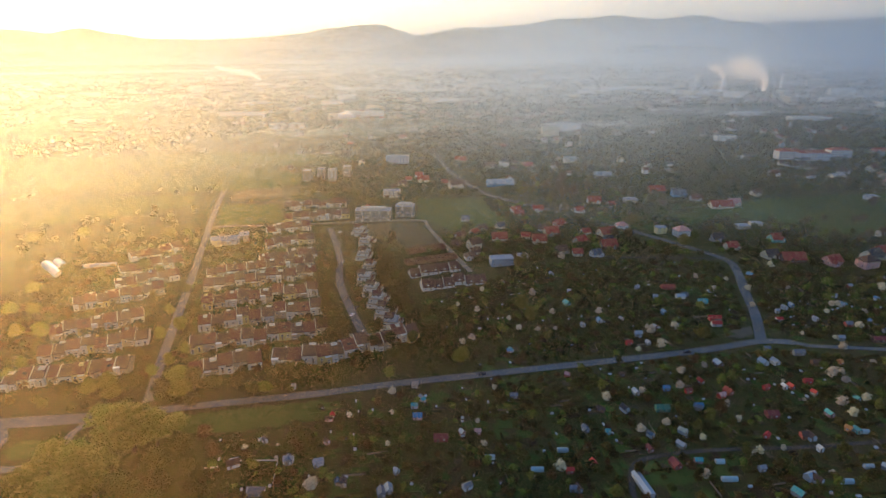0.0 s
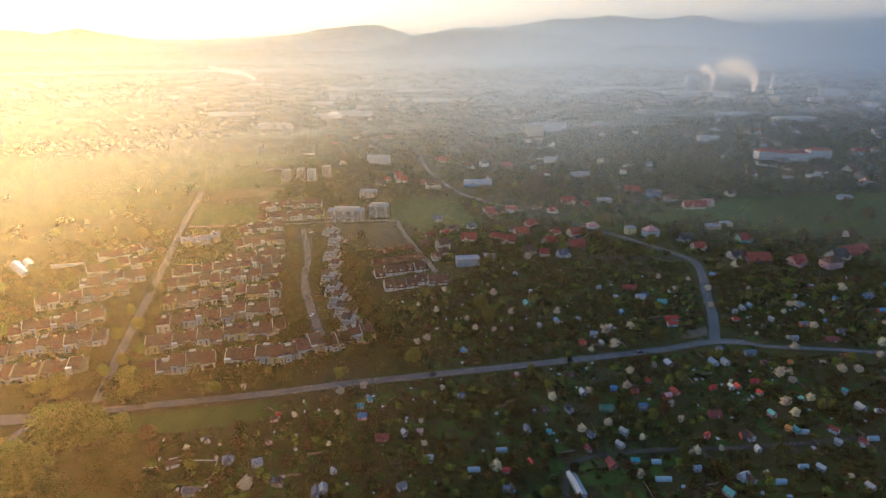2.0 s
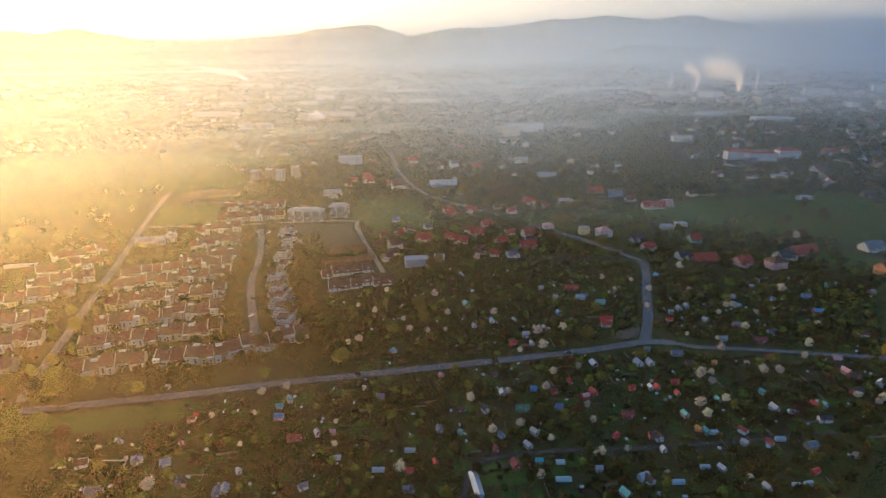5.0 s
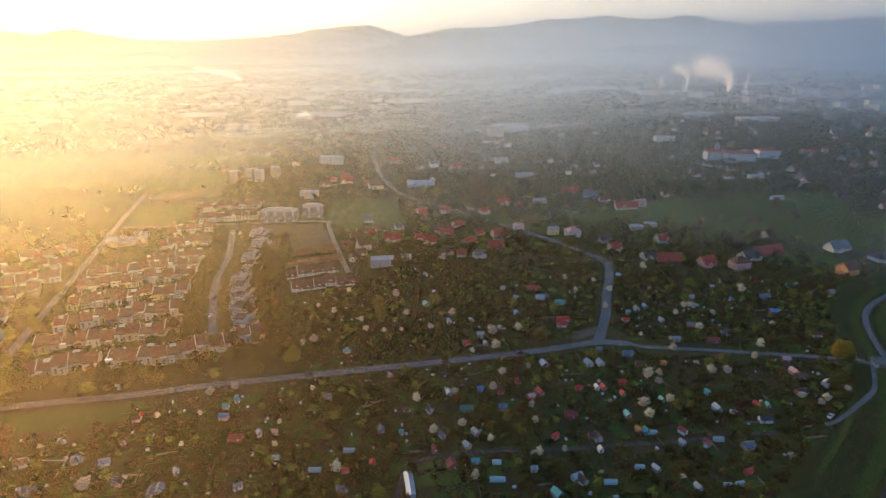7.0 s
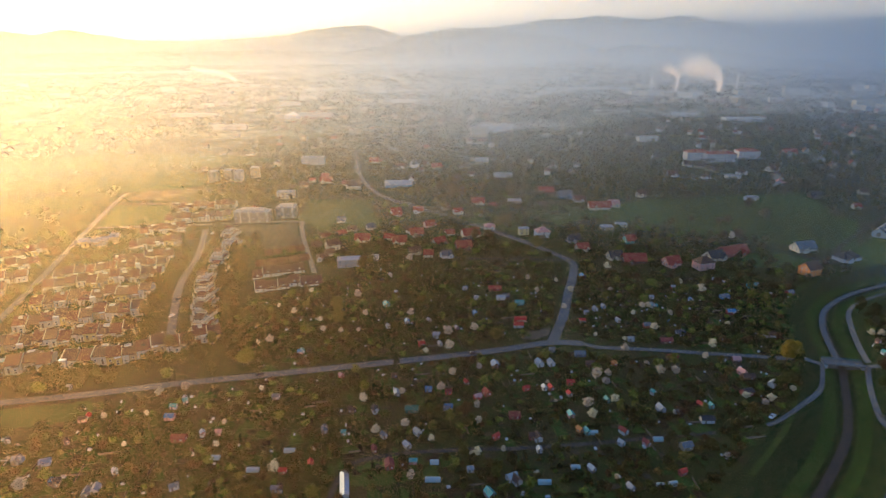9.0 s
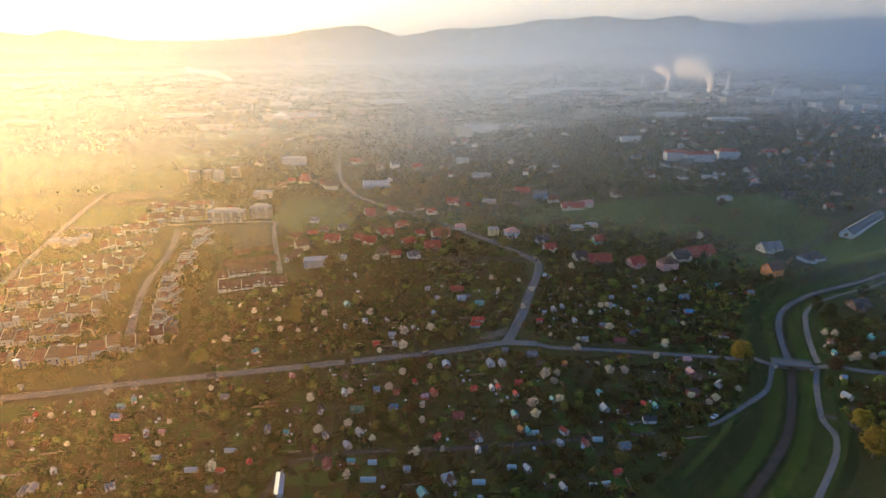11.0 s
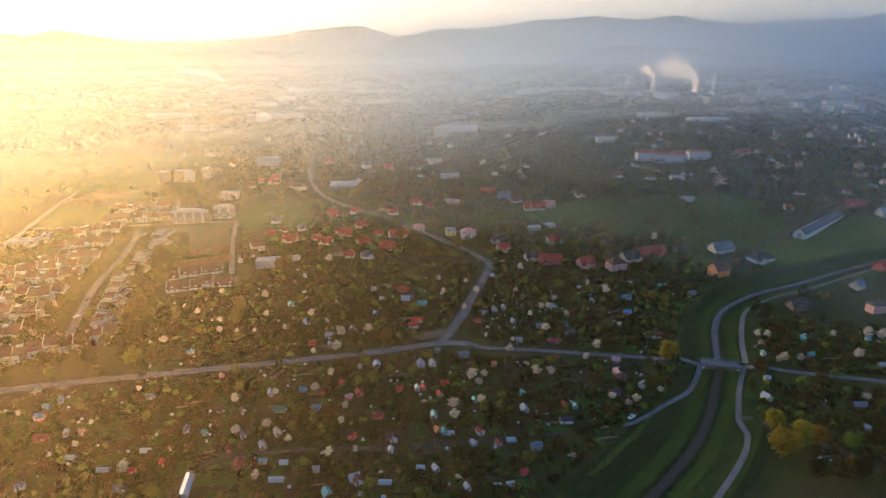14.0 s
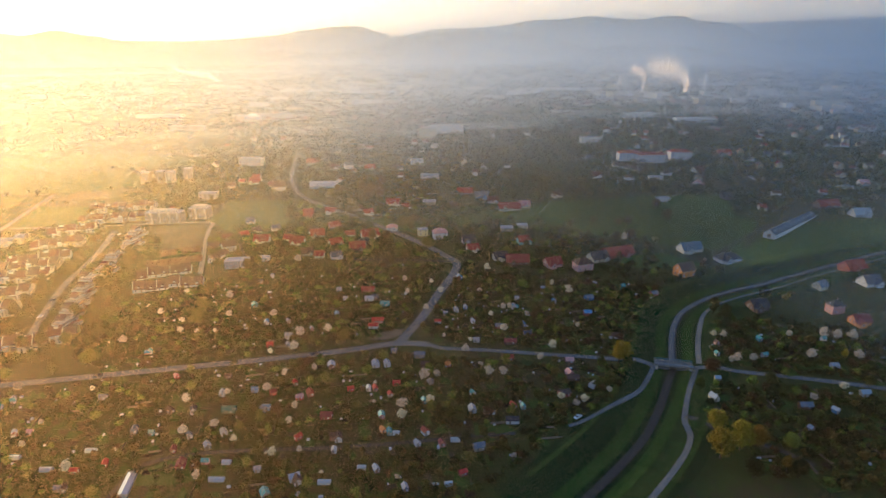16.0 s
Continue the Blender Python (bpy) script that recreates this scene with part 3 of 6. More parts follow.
def house(x, y, w, wall, roof, turn, floors):
    w = max(6.0, round(w * 0.88))
    d = max(6.0, min(9.5, round(w * 0.78)))
    if wall == "white" and floors == 1 and (round(x * 3) + round(y)) % 3:
        wall = ("pale", "plaster", "cream")[(round(x) + round(y * 3)) % 3]
    if roof in ("lblue", "grey") and w < 15:
        roof = ("slate", "brown", "bluegrey", "rust")[(round(x) + round(y)) % 4]
    h = 2.6 * floors
    rise = 0.0 if roof == "flat" else d * 0.45
    y += d / 2
    o = thing("house", place(x, y, turn), f"{WORDS.get(wall, wall)} {'two' if floors > 1 else 'one'}-storey house with a {WORDS.get(roof, roof)} {'flat' if roof == 'flat' else 'pitched'} roof", "house", "village houses")
    TAKEN.append((x, y, w * 0.75))
    if roof == "flat":
        part("wall", mesh(("house_box", w, d, h), lambda: box(w, d, h + 0.8, 0, 0, -0.8)), wall_mat(wall), o)
        part("roof", mesh(("flat_roof", w, d, h), lambda: flat_roof(w, d, h)), roof_mat(roof), o)
    elif wall in ("pink", "white") and roof in ("bluegrey", "dark", "brown", "pink"):
        part("wall", mesh(("house_box", w, d, h), lambda: box(w, d, h + 0.8, 0, 0, -0.8)), wall_mat(wall), o)
        part("roof", mesh(("hip_roof", w, d, h), lambda: hip_roof(w, d, h, rise * 0.85)), roof_mat(roof), o)
    else:
        part("wall", mesh(("house_wall", w, d, h), lambda: gable_walls(w, d, h, rise)), wall_mat(wall), o)
        part("roof", mesh(("house_roof", w, d, h), lambda: gable_roof(w, d, h, rise, 0.55, 0.22)), roof_mat(roof), o)
    if roof != "flat":
        part("chimney", mesh("chimney_stack", lambda: joined(box(0.7, 0.7, 1.6), box(0.85, 0.85, 0.12, 0, 0, 1.6))), BRICK, o, pose(w * 0.18, d * 0.12, h + rise * 0.62))
    if roof != "flat" and w >= 8 and floors == 1:
        side = 1 if (round(x) + round(y)) % 2 else -1
        m2 = pose(side * w * 0.22, -d / 2 - 0.6, 0, 0, 0, 90)
        wing = part("wing", mesh(("wing", d, h), lambda: gable_walls(3.4, 4.4, h * 0.92, rise * 0.62)), wall_mat(wall), o, m2)
        part("wing_roof", mesh(("wing_roof", d, h), lambda: gable_roof(4.6, 4.4, h * 0.92, rise * 0.62, 0.4, 0.18)), roof_mat(roof), o, m2 @ pose(0.4, 0, 0))
        window(wing, pose(-1.74, 0, 0.9, 0, 0, 90), 1.3, 1.3)
    for fl in range(floors):
        for k in range(int(w // 3.5)):
            u = -w / 2 + (k + 0.5) * w / int(w // 3.5)
            if fl == 0 and k == 1:
                part("door", mesh("house_door", lambda: box(1.0, 0.1, 2.1)), WOOD, o, face(0, w, d, u, 0.1))
            else:
                window(o, face(0, w, d, u, 1.0 + 2.9 * fl))
        for s in (1, 3):
            window(o, face(s, w, d, -d * 0.2, 1.0 + 2.9 * fl))
            window(o, face(s, w, d, d * 0.2, 1.0 + 2.9 * fl))
    if roof != "flat":
        window(o, face(1, w, d, 0, h + 0.2), 0.9, 1.1)
        window(o, face(3, w, d, 0, h + 0.2), 0.9, 1.1)
    return o


def unit(x, y, turn, w, d, roof, k, gable=False):
    """One terraced house: walls, deep roof, front bay or dormer, windows, balcony frame."""
    wall = "chalk" if gable else ("plaster", "pale", "ochre", "plaster", "pale", "grey", "plaster")[k * 5 % 7]
    h, rise = (1.7, 4.4) if gable else (4.4, 3.3) if roof != "grey" else (4.4, 1.8)
    o = thing("terraced_house", place(x, y, turn, 0.9 * math.sin(k * 1.9)), f"{WORDS.get(wall, wall)} two-storey terraced house with a {WORDS.get(roof, roof)} roof", "terraced house", "terraced houses")
    TAKEN.append((x, y, w * 0.8))
    part("wall", mesh(("unit_wall", w, d, rise, h), lambda: gable_walls(w, d, h, rise)), wall_mat(wall), o)
    part("roof", mesh(("unit_roof", w, d, rise, h), lambda: gable_roof(w, d, h, rise, 0.06, 0.2)), roof_mat(roof), o)
    if k % 2:
        part("parapet", mesh(("parapet", d, rise, h), lambda: gable_roof(0.24, d, h + 0.25, rise, 0.1, 0.14)), wall_mat("pale"), o, pose(-w / 2, 0, 0))
    if gable:
        part("dormer", mesh(("dormer", w), lambda: gable_walls(2.4, 1.8, 1.3, 0.9)), wall_mat("chalk"), o, pose(0, -d / 2 + 1.9, h + 0.1, 0, 0, 90))
        part("dormer_roof", mesh(("dormer_roof", w), lambda: gable_roof(2.4, 1.8, 1.3, 0.9, 0.2, 0.12)), roof_mat(roof), o, pose(0, -d / 2 + 1.9, h + 0.1, 0, 0, 90))
        window(o, face(0, w, d - 1.4, 0, h + 0.5), 0.8, 0.8)
        window(o, face(0, w, d, -w * 0.25, 0.4), 1.2, 1.0)
        part("door", mesh("unit_door", lambda: box(1.0, 0.1, 2.1)), WOOD, o, face(0, w, d, w * 0.25, -0.45))
    else:
        bw = w * 0.42
        side = -1 if k % 2 else 1
        if k % 3 != 2:
            tall = 6.0 if k % 4 == 1 else 4.4
            part("bay", mesh(("bay", bw, tall), lambda: box(bw, 1.6, tall)), wall_mat("chalk" if k % 4 == 1 else wall), o, pose(side * w * 0.24, -d / 2 - 0.8, -0.4))
            part("bay_roof", mesh(("bay_roof", bw), lambda: box(bw + 0.3, 1.9, 0.16)), SHEET if k % 3 == 0 else roof_mat("umber"), o, pose(side * w * 0.24, -d / 2 - 0.8, tall - 0.4))
            for z in (0.2, 1.7):
                window(o, pose(side * w * 0.24, -d / 2 - 1.63, z, 0, 0, 180), 1.5, 1.1)
        else:
            window(o, face(0, w, d, side * w * 0.24, 1.7), 1.5, 1.1)
            part("balcony_frame", mesh(("frame", bw), lambda: joined(box(0.25, 0.25, 2.2, -bw / 2, -0.9), box(0.25, 0.25, 2.2, bw / 2, -0.9), box(bw + 0.25, 0.25, 0.25, 0, -0.9, 2.2))), wall_mat("pale"), o, pose(side * w * 0.24, -d / 2 - 0.8, -0.4))
        window(o, face(0, w, d, -side * w * 0.24, 2.0), 1.3, 1.1)
        part("door", mesh("unit_door", lambda: box(1.0, 0.1, 2.1)), WOOD, o, face(0, w, d, -side * w * 0.24, 0.05))
        if k % 5 in (1, 3):
            part("roof_room", mesh(("roof_room", w, k % 2), lambda: joined(box(w * (0.3 + 0.15 * (k % 2)), 2.6, 1.5), box(w * (0.3 + 0.15 * (k % 2)) + 0.3, 2.9, 0.15, 0, 0, 1.5))), wall_mat("chalk" if k % 2 else wall), o, pose(w * 0.1 * (k % 4 - 1.5), -1.2 + (k % 3), h + 1.8))
        if k % 6 == 2:
            part("skylight", mesh("skylight", lambda: box(2.4, 1.6, 0.12)), GLASS_M, o, pose(0, -d * 0.25, h + rise * 0.5 + 0.14, math.degrees(math.atan2(rise, d / 2))))
    part("chimney", mesh("unit_chimney", lambda: joined(box(0.6, 1.0, 1.3), box(0.72, 1.12, 0.1, 0, 0, 1.3))), wall_mat("chalk" if k % 3 == 0 else "plaster"), o, pose(w * 0.35, d * 0.1, h + rise * 0.7))
    return o


COUNT = [0]


def terrace(x0, y0, x1, y1, roof):
    length = math.hypot(x1 - x0, y1 - y0)
    n = max(2, round(length / 7.2))
    turn = math.degrees(math.atan2(y1 - y0, x1 - x0))
    w = round(length / n, 2)
    d = 14.0 if roof != "dark" else 10.5
    nx, ny = -(y1 - y0) / length, (x1 - x0) / length
    for k in range(n):
        u = (k + 0.5) / n
        back = d / 2 + (1.6 if (k // 2) % 2 else 0.0) + 2.0 + 1.1 * math.sin(k * 2.4)
        COUNT[0] += 1
        unit(x0 + (x1 - x0) * u + nx * back, y0 + (y1 - y0) * u + ny * back, turn, w, d, ("rust", "brown", "rust", "umber")[COUNT[0] * 7 % 4] if roof == "brown" else "maroon" if roof == "dark" else roof, COUNT[0], roof == "dark")


def stepped(x, y, w, turn):
    COUNT[0] += 1
    k = COUNT[0]
    o = thing("stepped_house", place(x, y + 3, -8 + 5 * math.sin(k)), "chalk-white stepped house with stacked roof terraces and small red-brown roofs", "terraced house", "stepped row")
    TAKEN.append((x, y + 3, 8))
    z = 0.0
    for f, (bw, bd, bh, sx) in enumerate(((11.0, 16.0, 2.6, 0.0), (8.6, 12.0, 2.4, -0.9 + 0.5 * math.sin(k * 3)), (5.0, 7.0, 2.0, -1.6 + 1.2 * math.sin(k * 2)))):
        part("storey", mesh(("storey", bw), lambda: box(bw, bd, bh + 0.6, 0, 0, -0.6)), wall_mat(("chalk", "pale", "chalk")[(f + k) % 3]), o, pose(sx, 0.6 * f, z))
        part("terrace_parapet", mesh(("terrace_parapet", bw), lambda: joined(box(bw + 0.2, 0.2, 0.7, 0, -bd / 2), box(0.2, bd, 0.7, bw / 2), box(0.2, bd, 0.7, -bw / 2))), wall_mat("plaster"), o, pose(sx, 0.6 * f, z + bh))
        for u in (-0.28, 0.28):
            window(o, pose(sx, 0.6 * f, z) @ face(0, bw, bd, u * bw, 0.7), 1.5, 1.2)
            window(o, pose(sx, 0.6 * f, z) @ face(1, bw, bd, u * bd, 0.7), 1.5, 1.2)
        z += bh
    part("roof", mesh("stepped_roof", lambda: gable_roof(5.6, 8.0, 0, 1.7, 0.2, 0.2)), roof_mat(("rust", "brown", "umber")[k % 3]), o, pose(-1.6 + 1.2 * math.sin(k * 2), 1.2, z))
    part("lean_to_roof", mesh("stepped_lean", lambda: gable_roof(3.6, 11.0, 0, 1.4, 0.1, 0.16)), roof_mat("rust"), o, pose(3.6, 1.5, 2.75))


def brick_rows(x0, y0, x1, y1):
    length = math.hypot(x1 - x0, y1 - y0)
    turn = math.degrees(math.atan2(y1 - y0, x1 - x0))
    for k in range(5):
        u = (k + 0.5) / 5
        x, y = x0 + (x1 - x0) * u, y0 + (y1 - y0) * u
        w = round(length / 5 * 0.9, 1)
        o = thing("house_shell", place(x, y, turn), "unfinished red brick house shell without a roof", "building shell", "unfinished shells")
        part("wall", mesh(("shell", w), lambda: joined(box(w, 0.4, 2.6, 0, -4), box(w, 0.4, 2.6, 0, 4), box(0.4, 7.6, 2.6, -w / 2 + 0.2, 0), box(0.4, 7.6, 2.6, w / 2 - 0.2, 0), box(0.3, 7.6, 1.9, 0, 0))), BRICK, o)
        part("slab", mesh(("slab", w), lambda: box(w - 0.9, 7.5, 0.15, 0, 0, 0.0)), CONCRETE, o)
        TAKEN.append((x, y, w))


def block(x, y, w, d, floors, wall):
    """A block of flats or a hall, with rows of windows."""
    w = round(w)
    h = 2.9 * floors + 1 if floors > 1 else 7.0
    y += d / 2
    flats = floors > 1
    o = thing("apartment_building" if flats else "industrial_hall", place(x, y, 0), f"{WORDS.get(wall, wall)} {'block of flats with rows of windows' if flats else 'long low industrial hall'} in the haze", "apartment building" if flats else "hall")
    TAKEN.append((x, y, w * 0.6))
    part("wall", mesh(("block_wall", w, d, h), lambda: box(w, d, h + 1, 0, 0, -1)), wall_mat(wall), o)
    if wall == "lilac":
        part("roof", mesh(("block_hip", w, d, h), lambda: hip_roof(w, d, h, 3.0)), roof_mat("redb"), o)
    else:
        part("roof", mesh(("block_roof", w, d, h), lambda: flat_roof(w, d, h)), roof_mat("flat" if flats else "white"), o)
    n = max(2, min(9, int(w // 4)))
    for fl in range(min(floors, 4)):
        for k in range(n if y < 900 else 0):
            window(o, face(0, w, d, -w / 2 + (k + 0.5) * w / n, 1.1 + 2.9 * fl), 1.8, 1.5)
    if wall == "stone":
        part("top_storey", mesh(("top_storey", w), lambda: joined(box(w * 0.7, d * 0.6, 1.7, 0, 1.2, h + 0.25), box(w * 0.7 + 0.6, d * 0.6 + 0.6, 0.2, 0, 1.2, h + 1.95))), wall_mat("pale"), o, label="pale set-back top storey")
        for k in range(1, n, 2):
            part("stair_bay", mesh(("stair_bay", h), lambda: joined(box(1.5, 1.4, h + 1.0), box(1.8, 1.7, 0.2, 0, 0, h + 1.0))), wall_mat("pale"), o, pose(-w / 2 + (k + 0.5) * w / n, -d / 2 - 0.7, -0.6))
            window(o, pose(-w / 2 + (k + 0.5) * w / n, -d / 2 - 1.43, 2.2, 0, 0, 180), 1.0, 4.6)
    if flats and y < 700:
        for k in range(0, n, 2):
            part("balcony", mesh("balcony", lambda: joined(box(2.6, 1.2, 0.15), box(2.6, 0.08, 0.9, 0, -0.56, 0.15), box(0.08, 1.1, 0.9, -1.26, 0, 0.15), box(0.08, 1.1, 0.9, 1.26, 0, 0.15))), wall_mat("white"), o, pose(-w / 2 + (k + 0.5) * w / n, -d / 2 - 0.6, 3.6))


def tube(r0, r1, h, n=12):
    v = [(r * math.cos(2 * math.pi * k / n), r * math.sin(2 * math.pi * k / n), z) for r, z in ((r0, 0), (r1, h)) for k in range(n)]
    fc = [(k, (k + 1) % n, n + (k + 1) % n, n + k) for k in range(n)] + [tuple(range(n - 1, -1, -1)), tuple(range(n, 2 * n))]
    return v, fc


def chimney(x, y, w, h):
    o = thing("factory_chimney", place(x, y), "tall slim concrete factory chimney", "chimney", "factory chimneys")
    part("shaft", mesh(("shaft", h), lambda: tube(2.2, 1.5, h)), CONCRETE, o)
    part("rim", mesh("chimney_rim", lambda: tube(1.75, 1.75, 0.8)), METAL, o, pose(0, 0, h - 0.4))


def barn(x0, y0, x1, y1):
    length = round(math.hypot(x1 - x0, y1 - y0))
    turn = math.degrees(math.atan2(y1 - y0, x1 - x0))
    o = thing("barn", place((x0 + x1) / 2 + 3, (y0 + y1) / 2 + 4, turn), "long white barn with a weathered blue-grey sheet roof", "barn")
    part("wall", mesh("barn_wall", lambda: gable_walls(length, 9, 3.2, 3.2)), wall_mat("white"), o)
    part("roof", mesh("barn_roof", lambda: gable_roof(length, 9, 3.2, 3.2, 0.5, 0.25)), roof_mat("slate"), o)
    for k in range(9):
        for s in (-1, 1):
            part("roof_light", mesh("roof_light", lambda: box(1.4, 1.0, 0.22)), FRAME_M, o, pose(-length / 2 + (k + 0.5) * length / 9, s * 2.3, 4.95, -s * 35.4))
    part("door", mesh("barn_door", lambda: box(2.6, 0.15, 3.0)), WOOD, o, face(3, length, 9, 0, 0))
    TAKEN.append(((x0 + x1) / 2, (y0 + y1) / 2, length * 0.5))


def long_shed(x0, y0, x1, y1):
    length = round(math.hypot(x1 - x0, y1 - y0))
    turn = math.degrees(math.atan2(y1 - y0, x1 - x0))
    o = thing("long_shed", place((x0 + x1) / 2, (y0 + y1) / 2, turn), "long low shed under a pale metal roof", "shed")
    part("wall", mesh(("long_wall", length), lambda: gable_walls(length, 3.0, 2.0, 0.5)), wall_mat("grey"), o)
    part("roof", mesh(("long_roof", length), lambda: gable_roof(length, 3.0, 2.0, 0.5, 0.3, 0.1)), METAL, o)
    part("door", mesh("long_door", lambda: box(1.0, 0.08, 1.8)), WOOD, o, face(3, length, 3.0, 0, 0))
    TAKEN.append(((x0 + x1) / 2, (y0 + y1) / 2, length * 0.5))


def tunnel(x0, y0, x1, y1):
    """A large polytunnel of a nursery."""
    length, turn = math.hypot(x1 - x0, y1 - y0), math.degrees(math.atan2(y1 - y0, x1 - x0))
    o = greenhouse((x0 + x1) / 2, (y0 + y1) / 2, 8, turn)
    o.matrix_basis = o.matrix_basis @ Matrix.Diagonal((length / 6.0, 3.6, 2.2, 1))
    tagged(o, "large pale nursery polytunnel standing on open ground", "polytunnel", "polytunnels")


# trees
def limb(a, b, r0, r1, n=5):
    a, b = Vector(a), Vector(b)
    z = (b - a).normalized()
    s = z.orthogonal().normalized()
    t = z.cross(s)
    v = [tuple(c + (s * math.cos(2 * math.pi * k / n) + t * math.sin(2 * math.pi * k / n)) * r) for c, r in ((a, r0), (b, r1)) for k in range(n)]
    return v, [(k, (k + 1) % n, n + (k + 1) % n, n + k) for k in range(n)]


def trunk_mesh(seed):
    rnd = random.Random(seed)
    pieces = [limb((0, 0, -0.05), (0.01, 0.01, 0.4), 0.035, 0.022, 7)]
    for k in range(5):
        a = 2 * math.pi * (k + rnd.random() * 0.6) / 5
        r = 0.15 + 0.15 * rnd.random()
        pieces.append(limb((0.01, 0.01, 0.28 + 0.03 * k), (r * math.cos(a), r * math.sin(a), 0.55 + 0.25 * rnd.random()), 0.014, 0.004, 4))
    return joined(*pieces)


def crown_mesh(seed, clumps, leaves, size, sparse=0.0):
    """A crown one metre tall: clumps of small leaf blades round the limbs, with gaps and an uneven outline."""
    rnd = random.Random(seed)
    v, fc = [], []
    for c in range(clumps):
        a, u = rnd.random() * 2 * math.pi, rnd.random() ** 0.6
        z = 0.28 + 0.66 * rnd.random()
        prof = math.sin(math.pi * min(1, max(0.05, (z - 0.18) / 0.84))) ** 0.7
        r = 0.42 * u * prof * (0.8 + 0.4 * noise.noise((math.cos(a) * 2 + seed, math.sin(a) * 2, z * 3)))
        cx, cy = r * math.cos(a), r * math.sin(a)
        cr = 0.07 + 0.07 * rnd.random()
        for k in range(leaves):
            d = Vector((rnd.gauss(0, 1), rnd.gauss(0, 1), rnd.gauss(0, 0.8))).normalized() * cr * (0.5 + 0.6 * rnd.random())
            p0 = Vector((cx, cy, z)) + d
            nrm = (d.normalized() + Vector((rnd.gauss(0, 0.5), rnd.gauss(0, 0.5), rnd.gauss(0.2, 0.5)))).normalized()
            s = nrm.orthogonal().normalized() * size * (0.6 + 0.8 * rnd.random())
            t = nrm.cross(s) * (0.6 + 0.5 * rnd.random())
            o = len(v)
            v += [tuple(p0 - s), tuple(p0 - t * 0.8), tuple(p0 + s), tuple(p0 + t * 0.8)]
            fc.append((o, o + 1, o + 2, o + 3))
    return v, fc


TREES = [0]


def grow(name, x, y, height, width, colour, label, group, far=False):
    TREES[0] += 1
    k = TREES[0] % (3 if far else 5)
    o = thing(name, place(x, y, (TREES[0] * 137) % 360) @ Matrix.Diagonal((width, width, height, 1)), label, "tree", group)
    part("trunk", mesh(("trunk", k), lambda: trunk_mesh(k)), BARK, o)
    if far:
        part("crown", mesh(("far_crown", k), lambda: crown_mesh(50 + k, 24, 12, 0.066)), leafy("leaves_" + colour, CROWNS[colour]), o)
    elif width > 8.5:
        part("crown", mesh(("big_crown", k), lambda: crown_mesh(20 + k, 130, 20, 0.028)), leafy("leaves_" + colour, CROWNS[colour]), o)
    else:
        part("crown", mesh(("crown", k), lambda: crown_mesh(k, 52, 16, 0.044)), leafy("leaves_" + colour, CROWNS[colour]), o)
    return o


TREE_WORDS = {"plaster": "dull beige", "ochre": "ochre-yellow", "pale": "pale cream", "chalk": "chalk-white", "stone": "pale stone-coloured", "lilac": "pale lilac-white", "lime": "fresh lime-green spring tree", "olive": "olive-green garden tree", "dark": "dark evergreen-looking tree", "yellow": "yellow-green leafing tree", "gold": "golden-yellow leafing tree", "brown": "red-brown budding tree", "cream": "fruit tree in cream-white blossom", "far": "hazy distant tree"}


def tree(x, y, w, colour, height):
    TAKEN.append((x, y, w * 0.3))
    height *= 1.2
    grow("tree", x, y, height, max(w * 1.1, height * 0.6), colour, TREE_WORDS[colour] + " with an uneven crown", "trees")


def blossom(x, y, w):
    w = max(2.8, min(w * 0.95, 6.6))
    TAKEN.append((x, y, w * 0.4))
    grow("blossom_tree", x, y, w * 1.0, w * 1.15, "cream", TREE_WORDS["cream"], "blossoming trees")


# allotment huts, west to east
hut(36.2, 291.0, 3.7, 'redw', 'blue', 10)
hut(82.1, 318.1, 3.3, 'white', 'grey', 30)
hut(93.0, 323.1, 4.7, 'white', 'blue', 0)
hut(106.1, 323.8, 3.4, 'white', 'grey', 40)
hut(122.5, 312.9, 3.6, 'white', 'grey', 20)
hut(110.8, 304.9, 5.1, 'grey', 'grey', 0)
hut(102.6, 295.8, 4.4, 'red', 'red', 15)
hut(112.9, 295.3, 3.7, 'grey', 'grey', 20)
hut(158.4, 313.6, 7.2, 'grey', 'red', 0)
hut(89.9, 264.8, 4.0, 'brown', 'brown', 10)
hut(62.9, 266.1, 2.9, 'red', 'pink', 60)
hut(170.3, 271.3, 5.5, 'white', 'grey', 5)
hut(141.4, 271.2, 6.4, 'white', 'lblue', 0)
hut(126.2, 256.5, 3.9, 'brown', 'red', 20)
hut(131.1, 244.0, 4.8, 'red', 'pink', 25)
hut(154.7, 249.8, 4.3, 'red', 'red', 20)
hut(92.4, 249.0, 4.9, 'lblue', 'lblue', 0)
hut(107.7, 251.6, 3.8, 'blue', 'blue', 0)
hut(117.3, 248.8, 4.1, 'red', 'darkred', 10)
hut(116.7, 235.4, 4.1, 'bluegrey', 'bluegrey', 90)
hut(100.4, 235.2, 7.8, 'green', 'green', 0)
hut(83.5, 236.0, 5.7, 'white', 'dark', 15)
hut(72.5, 236.4, 4.7, 'brown', 'brown', 70)
hut(89.2, 217.7, 4.1, 'white', 'white', 40)
hut(99.7, 210.3, 4.5, 'white', 'grey', 35)
hut(103.7, 219.0, 4.4, 'white', 'cream', 40)
hut(146.9, 228.2, 6.5, 'darkred', 'darkred', 0)
hut(137.4, 214.6, 4.3, 'red', 'red', 45)
hut(155.0, 212.8, 5.2, 'white', 'brown', 0)
hut(86.0, 208.7, 4.2, 'darkred', 'darkred', 0)
hut(102.8, 200.6, 3.9, 'redw', 'white', 0)
hut(71.4, 220.3, 2.7, 'teal', 'teal', 0)
